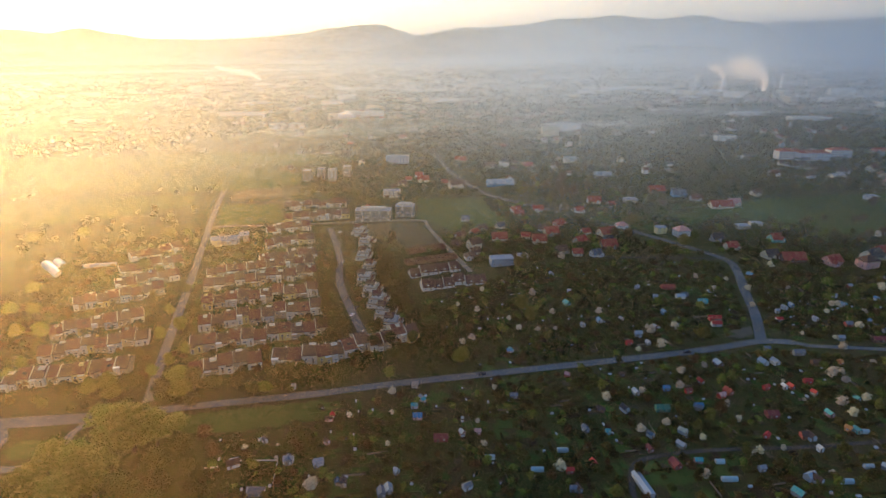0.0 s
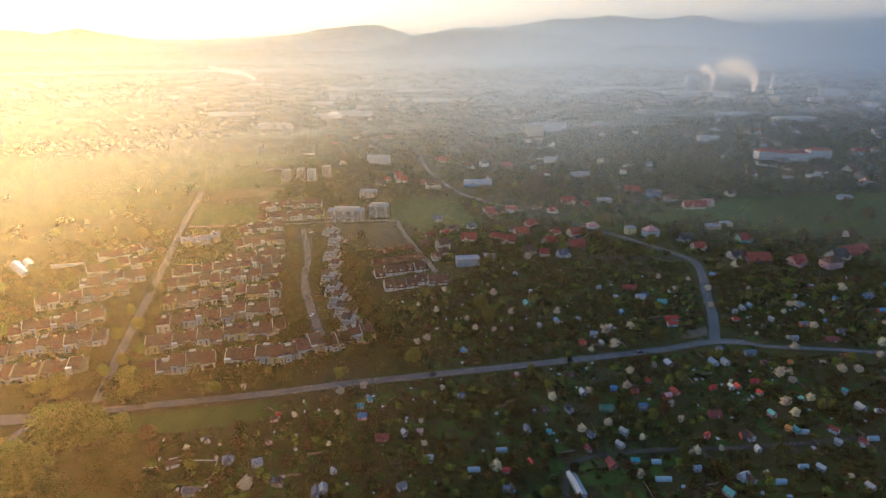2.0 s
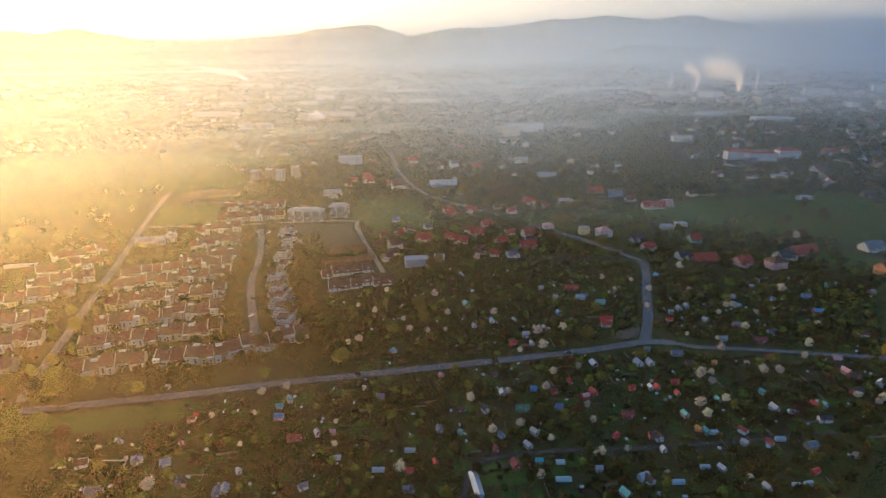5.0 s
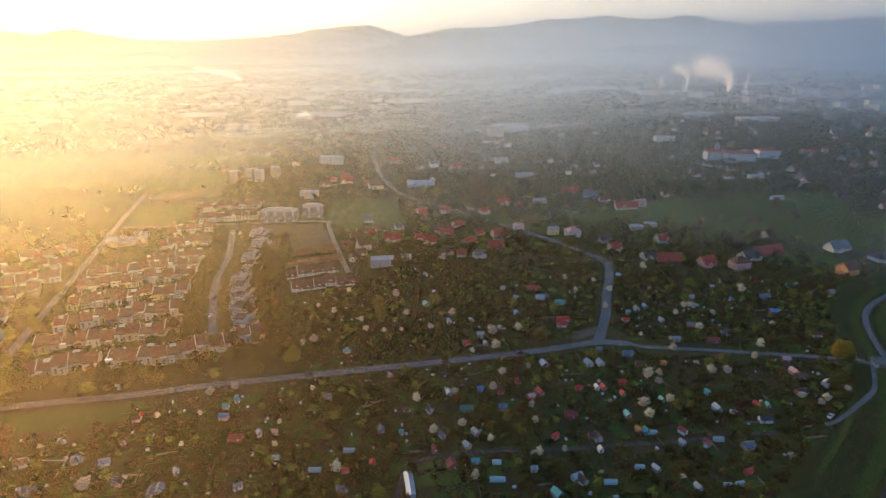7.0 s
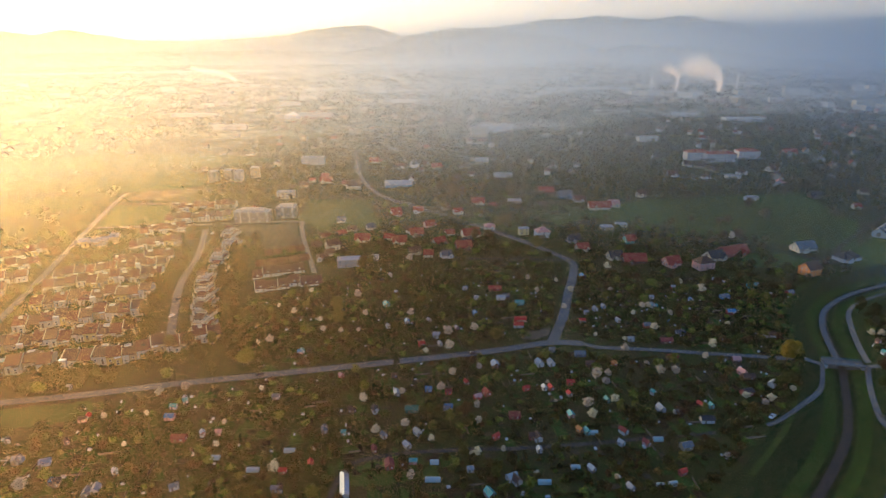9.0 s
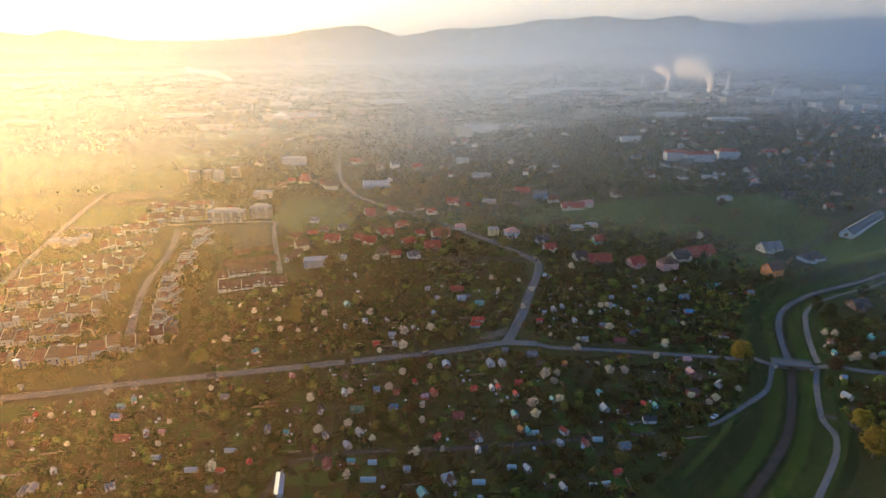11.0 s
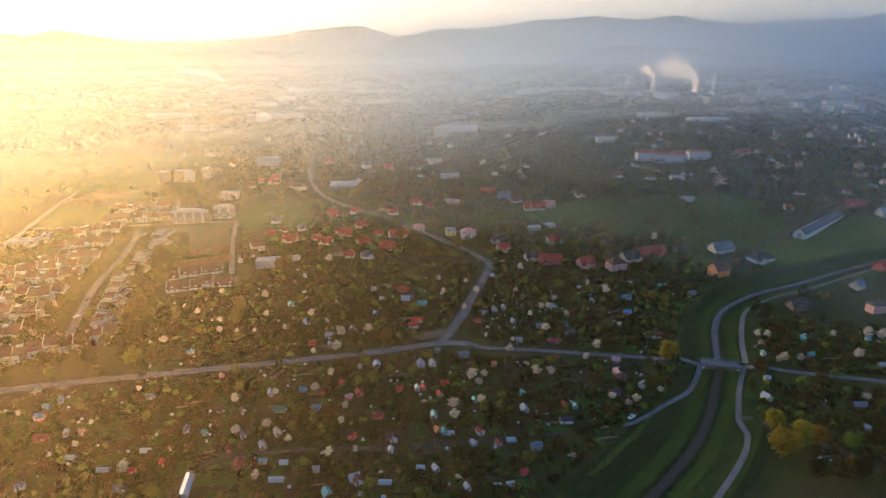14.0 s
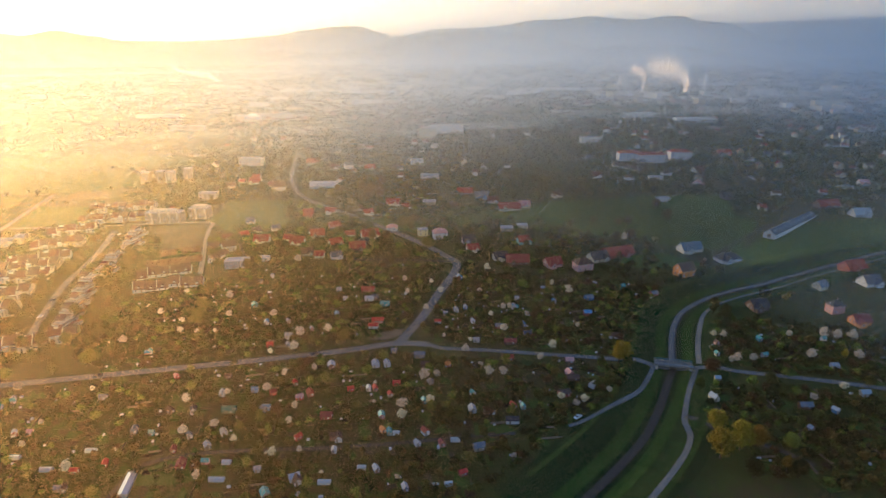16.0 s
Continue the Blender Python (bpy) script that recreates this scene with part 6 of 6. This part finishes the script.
for kind, material, label, category in (
        ("soil", ground_like("dug_soil", [(0.022, 0.015, 0.010), (0.035, 0.025, 0.016)], 0.3), "freshly dug dark vegetable beds between the huts", "garden beds"),
        ("green", ground_like("lawn", [(0.040, 0.074, 0.014), (0.068, 0.112, 0.020)], 0.2), "small bright lawns and green beds between the huts", "garden beds"),
        ("straw", ground_like("straw", [(0.07, 0.055, 0.03), (0.10, 0.08, 0.045)], 0.3), "pale dry garden beds covered with straw", "garden beds"),
        ("fence", WOOD, "thin weathered wooden fences between the plots", "fences"),
        ("clutter", plain("garden_clutter_paint", (0.42, 0.42, 0.41), 0.6, 0.2, 0.5), "pale barrels, boxes and covers in the gardens", "garden clutter")):
    v, fc = joined(*beds[kind])
    stuff({"soil": "dug_beds", "green": "green_beds", "straw": "straw_beds", "fence": "garden_fences", "clutter": "garden_clutter"}[kind], v, fc, material, label, category)

# ---- distant town, woods ----
FIELD_POLYS = [q for q in FIELDS.values()]
ALL_ZONES = [ZONES[k] for k in ("south", "middle", "east", "riverside", "southeast", "estate", "village", "farm")]


def open_land(x, y):
    return any(inside(x, y, q) for q in FIELD_POLYS) or any(inside(x, y, q) for q in ALL_ZONES)


def thin_west(x, y):
    """The open farmland west of the avenue, with few trees and houses."""
    return x < -150 - 0.1 * (y - 500) and y < 2300


def fan(d0, d1, spread=44):
    """A place in the wide fan of land ahead, evenly over its area."""
    d = math.sqrt(rnd.uniform(d0 * d0, d1 * d1))
    a = radians(rnd.uniform(-spread, spread))
    return 100 + d * math.sin(a), d * math.cos(a), d


far_walls, far_roofs = {"white": [], "cream": [], "grey": [], "plaster": []}, {"redb": [], "rust": [], "brown": [], "umber": [], "slate": [], "darkred": [], "grey": []}


def turned(pv, pf, x, y, a):
    c, s, z = math.cos(a), math.sin(a), base_z(x, y)
    return [(x + px * c - py * s, y + px * s + py * c, z + pz) for px, py, pz in pv], pf


named = 0
for k in range(4700):
    x, y, d = fan(520, 3600) if k < 3400 else fan(1000, 2600)
    if open_land(x, y) or (d < 1050 and near_road(x, y, 7)) or (thin_west(x, y) and rnd.random() < 0.6):
        continue
    if d < 800 and not free(x, y, 6):
        continue
    if noise.noise((x * 0.004, y * 0.004, 5)) < (-0.12 if d < 900 else -0.4):
        continue
    w, dd = rnd.choice((6, 7, 8, 9)), rnd.choice((6, 6.5, 7))
    h, rise = rnd.choice((2.4, 2.6, 4.6)), dd * 0.42
    a = rnd.choice((0, 90)) + 12 * noise.noise((x * 0.003, y * 0.003, 9)) * 3
    wall, roof = rnd.choice(("plaster", "cream", "grey", "plaster", "white")), rnd.choice(("redb", "rust", "brown", "brown", "umber", "slate", "darkred"))
    if named < 170 and d < 1100:
        named += 1
        TAKEN.append((x, y, 6))
        o = thing("house", place(x, y, a), f"{WORDS.get(wall, wall)} house with a {WORDS.get(roof, roof)} gable roof in haze", "house", "distant houses")
        part("wall", mesh(("far_wall", w, dd, h), lambda: gable_walls(w, dd, h, rise)), wall_mat(wall), o)
        part("roof", mesh(("far_roof", w, dd, h), lambda: gable_roof(w, dd, h, rise, 0.4, 0.2)), roof_mat(roof), o)
    else:
        if d > 1400 and rnd.random() < 0.12:
            w, dd, h, rise = rnd.uniform(20, 60), 14, rnd.choice((6, 9, 13)), 0.6
        far_walls[wall].append(turned(*gable_walls(w, dd, h, rise), x, y, radians(a)))
        far_roofs[roof if w < 20 else "grey"].append(turned(*gable_roof(w, dd, h, rise, 0.4, 0.2), x, y, radians(a)))
for c, pieces in far_walls.items():
    stuff("distant_walls", *joined(*pieces), wall_mat(c), f"{WORDS.get(c, c)} walls of the far town in the mist", "distant town")
for c, pieces in far_roofs.items():
    stuff("distant_roofs", *joined(*pieces), roof_mat(c), f"{WORDS.get(c, c)} roofs of the far town in the mist", "distant town")


def wood_mesh(places, blades, colour, name, label, leaf=1.0):
    """Many trees as one mesh: blades gathered into clumps round each trunk."""
    g = np.random.default_rng(len(places))
    P = np.array(places)
    n = len(P)
    base = np.repeat(P, blades, axis=0)
    u = g.normal(size=(n * blades, 3))
    u /= np.linalg.norm(u, axis=1)[:, None]
    rad = g.uniform(0.35, 1.0, (n * blades, 1)) * g.uniform(0.7, 1.1, (n, 1)).repeat(blades, axis=0)
    c = base[:, :3] + u * rad * np.c_[base[:, 3], base[:, 3], base[:, 4] * 0.45]
    c[:, 2] += base[:, 4] * 0.55
    s = g.normal(size=(n * blades, 3))
    s /= np.linalg.norm(s, axis=1)[:, None]
    t = np.cross(s, u + 0.4 * g.normal(size=u.shape))
    t /= np.linalg.norm(t, axis=1)[:, None] + 1e-9
    size = base[:, 3:4] * g.uniform(0.2, 0.42, (n * blades, 1)) * leaf
    v = np.stack([c - s * size, c - t * size, c + s * size, c + t * size], axis=1).reshape(-1, 3)
    me = bpy.data.meshes.new(name)
    me.from_pydata(v.tolist(), [], np.arange(len(v)).reshape(-1, 4).tolist())
    me.materials.append(leafy("leaves_" + colour, CROWNS[colour]))
    tagged(new(name, me), label, "distant trees", kind="stuff")


# clipped hedges along the plot boundaries
for zone, n in (("south", 110), ("middle", 70), ("east", 60), ("riverside", 24), ("southeast", 20)):
    for x, y in scatter(ZONES[zone], n, 0.5):
        a, long = 0.12 + rnd.choice((0, 0, math.pi / 2)) + rnd.uniform(-0.1, 0.1), rnd.uniform(5, 18)
        for k in range(int(long / 1.1)):
            hx, hy = x + k * 1.1 * math.cos(a), y + k * 1.1 * math.sin(a)
            if free(hx, hy, 0.2):
                UNDER["dark" if n % 4 else "olive"].append((hx, hy, ground_z(hx, hy) - 0.2, rnd.uniform(0.6, 0.95), rnd.uniform(1.3, 1.9)))

for c, places in UNDER.items():
    if not places:
        continue
    wood_mesh(places, 64, c, 'undergrowth', BUSH_WORDS[c].replace('garden ', '') + 's massed between the allotments', 0.74)
groves = {"far": [], "olive": [], "brown": [], "yellow": []}
for k in range(21000):
    x, y, d = fan(480, 3800) if k % 2 else fan(440, 1300)
    if d < 1050 and (near_road(x, y, 6) or not free(x, y, 2)):
        continue
    if open_land(x, y) or (thin_west(x, y) and rnd.random() < 0.72) or (d > 900 and noise.noise((x * 0.0022, y * 0.006, 7)) + 0.4 * noise.noise((x * 0.008, y * 0.016, 3)) < (0.05 if d > 1500 else -0.1)):
        continue
    w = rnd.uniform(2.0, 4.5) * (1 if d < 1200 else 1.5)
    groves[rnd.choice(("far", "far", "far", "olive", "brown", "yellow") if noise.noise((x * 0.01, y * 0.01, 2)) < 0.1 else ("far", "far", "olive"))].append((x, y, base_z(x, y), w, w * rnd.uniform(1.6, 2.4)))
for c, places in groves.items():
    wood_mesh(places, 16, c, "distant_woods", {"far": "dark hazy garden trees of the far town", "olive": "olive-green trees of the far town", "brown": "red-brown budding trees of the far town", "yellow": "yellow-green trees of the far town"}[c])

# ---- mountains ----
ROCK = ground_like("forested_slope", [(0.030, 0.045, 0.030), (0.055, 0.070, 0.042), (0.10, 0.11, 0.07)], 0.006, fine=0.05)


def mountains(name, reach, crests, depth, label, lo=-60, hi=60):
    """A range on an arc round the valley: its tops and saddles as bearing and height, with spurs and gullies down to the plain."""
    v, fc = [], []
    na, nd = 561, 17
    for j in range(nd):
        for i in range(na):
            b = lo + (hi - lo) * i / (na - 1)
            if b <= crests[0][0]:
                crest = crests[0][1]
            elif b >= crests[-1][0]:
                crest = crests[-1][1]
            else:
                (a0, h0), (a1, h1) = next((p, q) for p, q in zip(crests, crests[1:]) if p[0] <= b <= q[0])
                k = (b - a0) / (a1 - a0)
                crest = h0 + (h1 - h0) * (0.45 * k + 0.55 * softly(0, 1, k))
            crest += 4 * noise.noise((b * 0.9, 4, reach * 0.01)) + 3 * noise.noise((b * 2.6, 9, reach * 0.01)) + 1.5 * noise.noise((b * 7, 5, reach * 0.01))
            u = j / (nd - 1)
            spur = math.sin(math.pi * u) * max(0, crest - 60)
            r = reach - depth * u + 90 * noise.noise((b * 0.5, u * 2, reach)) * u
            z = crest * (1 - u) ** 1.2 + 40 * u + spur * (0.22 * noise.noise((b * 0.8 + u, u * 2.5, reach)) + 0.14 * noise.noise((b * 2.0 - u, u * 4, reach)) + 0.07 * noise.noise((b * 5, u * 9, reach)))
            v.append((100 + r * math.sin(radians(b)), r * math.cos(radians(b)), z))
    fc = [(j * na + i, j * na + i + 1, (j + 1) * na + i + 1, (j + 1) * na + i) for j in range(nd - 1) for i in range(na - 1)]
    me = bpy.data.meshes.new(name)
    me.from_pydata(v, [], fc)
    for q in me.polygons:
        q.use_smooth = True
    me.materials.append(ROCK)
    tagged(new(name, me), label, "mountains", kind="structure")


mountains("backdrop_far_mountains", 4950, [(18, 180), (22.3, 312), (25.2, 344), (28.4, 360), (34.5, 368), (45, 350)], 50, "farthest blue mountain ridge against the dawn sky", 14, 62)
mountains("backdrop_main_mountains", 4840, [(-45, 300), (-35, 280), (-32.9, 262), (-30.6, 296), (-28.4, 263), (-25.6, 230), (-21.7, 229), (-17.6, 246), (-14.3, 270), (-11.4, 311), (-8.9, 335), (-6.9, 344), (-4.9, 296), (-3.7, 264), (-2.4, 280), (0.7, 320), (3.7, 327), (6.7, 346), (8.7, 377), (11.1, 383), (14, 399), (15.9, 382), (17.8, 372), (20, 391), (21.3, 389), (22.6, 358), (25.2, 332), (27.4, 247), (29.6, 139), (33, 90), (60, 80)], 110, "long forested mountain ridge with several rounded summits")
mountains("backdrop_middle_hills", 4650, [(-60, 120), (-30, 150), (-16, 165), (-9, 150), (-4.9, 198), (-3.4, 252), (-0.3, 290), (3.2, 301), (7.2, 285), (10.7, 249), (13.7, 180), (17, 90), (60, 80)], 110, "rounded forested hill in front of the mountain ridge")
mountains("backdrop_near_hills", 4480, [(-60, 70), (9, 70), (12.8, 121), (14.2, 165), (16.1, 194), (18.4, 186), (21.6, 186), (24.7, 151), (28.9, 108), (36, 120), (60, 130)], 200, "lower dark forested foothill at the edge of the plain")


# ---- morning mist over the valley, added glare and sky-tint sheets ----
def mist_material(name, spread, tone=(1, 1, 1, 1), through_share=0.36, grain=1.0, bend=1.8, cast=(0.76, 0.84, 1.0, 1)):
    """Streak surface: passes light onward by rough refraction, spreads the rest to all sides; tone and cast hold the
    haze colour.
    """
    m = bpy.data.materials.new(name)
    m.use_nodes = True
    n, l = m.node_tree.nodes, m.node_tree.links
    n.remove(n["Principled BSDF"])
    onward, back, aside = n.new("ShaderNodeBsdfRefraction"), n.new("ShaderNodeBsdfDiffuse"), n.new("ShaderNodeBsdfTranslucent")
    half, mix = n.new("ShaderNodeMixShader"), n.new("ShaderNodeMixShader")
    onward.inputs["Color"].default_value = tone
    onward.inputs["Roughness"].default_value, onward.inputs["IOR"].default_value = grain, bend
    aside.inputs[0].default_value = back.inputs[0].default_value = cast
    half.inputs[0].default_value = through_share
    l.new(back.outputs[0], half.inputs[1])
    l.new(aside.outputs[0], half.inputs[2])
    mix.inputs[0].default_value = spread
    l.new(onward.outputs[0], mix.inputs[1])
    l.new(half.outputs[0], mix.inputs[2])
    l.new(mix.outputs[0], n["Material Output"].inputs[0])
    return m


# MIST: gold onward tone and blue cast put haze light into the colour.
MIST, SKY_TINT, GLARE = mist_material("mist", 0.78, (0.255, 0.25, 0.18, 1), 0.58, cast=(0.74, 0.84, 1.0, 1)), mist_material("sky_tint", 1.0, (1, 1, 1, 1), 1.0, cast=(1.0, 0.94, 0.94, 1)), mist_material("haze", 0.0, (1.0, 0.67, 0.29, 1), grain=0.90, bend=2.15)
# Red and yellow tones put warm veiling glare into the near sheets.
FAR_GLARE = mist_material("far_glare", 0.0, (1.0, 0.85, 0.47, 1), grain=0.90, bend=2.15)


def curtain(points, levels, thickness, label, material, slant=0.0):
    """A loose curtain of fine upright tinted streaks for mist, haze and glare; thickness(i, z) is the share of the air
    that they fill.
    """
    v, fc = [], []
    for i in range(len(points) - 1):
        a, b = points[i], points[i + 1]
        half = (b - a) / 2
        mid = (a + b) / 2
        foot, lean = base_z(mid.x, mid.y) - 1, half.normalized() * slant
        o = len(v)
        for z in levels:
            c = max(0.0, min(0.95, thickness(mid, z)))
            q = mid + lean * z
            v += [(q.x - half.x * c, q.y - half.y * c, foot + z), (q.x + half.x * c, q.y + half.y * c, foot + z)]
        fc += [(o + 2 * k, o + 2 * k + 1, o + 2 * k + 3, o + 2 * k + 2) for k in range(len(levels) - 1)]
    me = bpy.data.meshes.new("haze_sheet")
    me.from_pydata(v, [], fc)
    me.materials.append(material)
    ob = new("haze_sheet", me)
    ob.visible_shadow = False
    tagged(ob, label, "mist", "mist banks", kind="stuff")


def haze_sheet(reach, left, right, low, high, top, pitch, slant, wide=100, levels=(0, 8, 16, 26, 40, 60, 90, 125, 165, 210, 270, 340, 430, 550), mid=0.0):
    """Mist and distance haze added as tinted streaks on an arc across the valley; it thins towards the east, the ground
    and the open sky.
    """
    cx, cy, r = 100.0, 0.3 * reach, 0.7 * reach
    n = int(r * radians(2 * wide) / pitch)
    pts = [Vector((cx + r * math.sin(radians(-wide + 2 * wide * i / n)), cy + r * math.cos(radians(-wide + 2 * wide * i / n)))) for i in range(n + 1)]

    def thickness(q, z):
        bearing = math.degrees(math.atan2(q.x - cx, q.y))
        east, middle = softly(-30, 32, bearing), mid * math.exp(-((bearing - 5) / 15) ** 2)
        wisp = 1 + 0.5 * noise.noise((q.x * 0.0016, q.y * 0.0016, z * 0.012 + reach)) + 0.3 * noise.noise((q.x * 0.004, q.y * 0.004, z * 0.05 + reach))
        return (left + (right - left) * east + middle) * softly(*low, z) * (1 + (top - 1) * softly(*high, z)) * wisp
    curtain(pts, levels, thickness, "thin morning mist over the valley town, as tinted haze streaks", MIST, slant)


def glare_sheet(reach, fill, pitch, slant, material):
    """A faint warm-tinted sheet added across the gardens to stand in for veiling glare."""
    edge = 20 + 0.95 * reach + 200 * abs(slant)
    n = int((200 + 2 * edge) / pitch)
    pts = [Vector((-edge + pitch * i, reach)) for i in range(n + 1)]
    curtain(pts, [0, 30, 60, 280], lambda q, z: fill * softly(0, 60, z), "warm-tinted streak sheet added as veiling glare in the near air", material, slant)


LOW = (0, 10, 25, 45, 70, 105)
TALL = (0, 20, 60, 130, 200, 300, 420)
haze_sheet(470, 0.03, 0.06, (2, 25), (70, 150), 0.0, 0.28, -0.55, 100, (0, 12, 25, 70, 110, 150), 0.04)
haze_sheet(630, 0.10, 0.13, (4, 60), (130, 260), 0.0, 0.35, 0.25, 100, (0, 15, 30, 60, 130, 195, 260), 0.19)
haze_sheet(800, 0.16, 0.00, (2, 30), (45, 100), 0.0, 0.42, -0.9, 80, LOW)
haze_sheet(900, 0.24, 0.00, (2, 45), (45, 100), 0.0, 0.45, -0.3, 80, LOW)
haze_sheet(1030, 0.20, 0.36, (4, 60), (100, 260), 0.0, 0.5, 0.75, 90, TALL, 0.14)
haze_sheet(1350, 0.22, 0.22, (4, 60), (60, 180), 0.0, 0.6, 0.4, 80, TALL, 0.16)
haze_sheet(1700, 0.22, 0.50, (4, 60), (130, 380), 0.0, 0.8, -0.7, 80, TALL)
haze_sheet(2600, 0.15, 0.54, (4, 60), (100, 260), 0.0, 1.2, 0.0, 68, TALL)
haze_sheet(3300, 0.17, 0.60, (2, 20), (50, 105), 0.0, 1.5, 1.2, 68, LOW)
haze_sheet(3700, 0.15, 0.50, (4, 40), (60, 180), 0.0, 1.45, -1.1, 68, TALL)


def ridge_haze(reach, left, right, top):
    """Tinted haze streaks added to lighten the farther range, on an arc of even distance."""
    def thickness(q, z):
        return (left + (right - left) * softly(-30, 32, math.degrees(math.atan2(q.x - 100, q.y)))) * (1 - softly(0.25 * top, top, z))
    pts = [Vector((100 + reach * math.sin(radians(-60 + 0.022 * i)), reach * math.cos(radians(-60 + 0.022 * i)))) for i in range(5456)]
    curtain(pts, (0, 60, 130, 200, 270, 350, 450), thickness, "tinted haze streaks added between the mountain ranges", MIST)


ridge_haze(4885, 0.35, 0.42, 430)
ridge_haze(4710, 0.40, 0.66, 420)
ridge_haze(4525, 0.40, 0.70, 380)


def wisp(x0, y0, x1, y1, height, fill, pitch, lift=2.0):
    """A drawn-out shred of ground fog with frayed ends."""
    a, b = Vector((x0, y0)), Vector((x1, y1))
    n = int((b - a).length / pitch)
    pts = [a.lerp(b, i / n) for i in range(n + 1)]

    def thickness(q, z):
        u = (q - a).length / (b - a).length
        body = math.sin(math.pi * min(1, max(0, u))) ** 0.6 * math.sin(math.pi * min(1, max(0, (z - lift) / height)))
        return fill * body * max(0.0, 0.8 + 0.9 * noise.noise((q.x * 0.008, q.y * 0.008, z * 0.04)))
    curtain(pts, [lift + height * k / 6 for k in range(7)], thickness, "low shred of ground fog over the town", MIST, 0.3)


wisp(330, 1090, 830, 1080, 24, 0.26, 0.5)
wisp(60, 960, 420, 1010, 22, 0.20, 0.5)
wisp(-330, 1010, 60, 1050, 20, 0.2, 0.5)
wisp(520, 1290, 1150, 1330, 26, 0.2, 0.6)
wisp(-500, 3900, 1900, 3700, 85, 0.4, 1.6)
# Added sheets: their orange and yellow tint paints glare over the near view.
glare_sheet(45, 0.026, 0.027, 0.15, GLARE)
glare_sheet(75, 0.026, 0.043, -0.15, GLARE)
glare_sheet(110, 0.026, 0.064, 0.3, GLARE)
glare_sheet(330, 0.042, 0.18, -0.4, FAR_GLARE)
# Added far sheet whose pale colour turns the low sky cream.
curtain([Vector((100 + 4900 * math.sin(radians(-60 + 0.03 * i)), 4900 * math.cos(radians(-60 + 0.03 * i)))) for i in range(4001)], (150, 300, 700), lambda q, z: 0.72, "pale streak sheet added to tint the low sky cream", SKY_TINT, 0.6)

# ---- steam from the works ----
STEAM = leafy("steam", (0.94, 0.88, 0.88), 0.85, 0.03)


def steam(x, y, puffs, label, flakes=260):
    """A plume of fine flakes: puffs as offset across, height over the ground, radius, thinning to their rims."""
    g = np.random.default_rng(int(abs(x)))
    c = []
    for (ax, az, ar), (bx, bz, br) in zip(puffs, puffs[1:]):
        n = int(2.4 * flakes * max(1, (ar + br) / 12))
        u = g.random((n, 1))
        r = ar + (br - ar) * u
        ball = g.normal(size=(n, 3)) * 0.5
        c.append(np.c_[x + ax + (bx - ax) * u, np.full((n, 1), y), az + (bz - az) * u] + ball * r)
    c = np.concatenate(c)
    c[:, 2] += base_z(x, y)
    s, t = (g.normal(size=c.shape) for _ in range(2))
    s *= 0.62 / np.linalg.norm(s, axis=1)[:, None]
    t *= 0.62 / np.linalg.norm(t, axis=1)[:, None]
    v = np.stack([c - s, c - t, c + s, c + t], axis=1).reshape(-1, 3)
    plume = stuff("steam_plume", v.tolist(), np.arange(len(v)).reshape(-1, 4).tolist(), STEAM, label, "steam")
    plume.visible_shadow = False


steam(676, 1511, [(0, 8, 3.0), (3, 28, 4.5), (5, 46, 6.0), (-10, 60, 9.0), (-28, 66, 10.0)], 'white steam column over the factory roofs', 650)
steam(786, 1519, [(0, 8, 4.0), (2, 28, 6.5), (-4, 44, 11.0), (-28, 59, 22.0), (-54, 64, 30.0), (-84, 66, 20.0)], 'billowing pale steam cloud over the works', 850)
steam(841, 1545, [(0, 8, 2.8), (3, 48, 4.2)], 'thin steam trail beside the works', 420)
steam(630, 1554, [(0, 11, 2.9), (3, 44, 4.3)], 'thin steam trail over the factory hall', 420)
steam(-784, 2665, [(0, 19, 4.9), (-41, 41, 14.6), (-107, 53, 12.2), (-151, 58, 4.9), (-185, 70, 9.7)], 'sunlit steam drifting from a chimney', 1200)
steam(-202, 1255, [(-12, 7, 3.5), (4, 12, 7.0), (16, 7, 3.5)], 'golden steam puff over a flat roof', 1000)
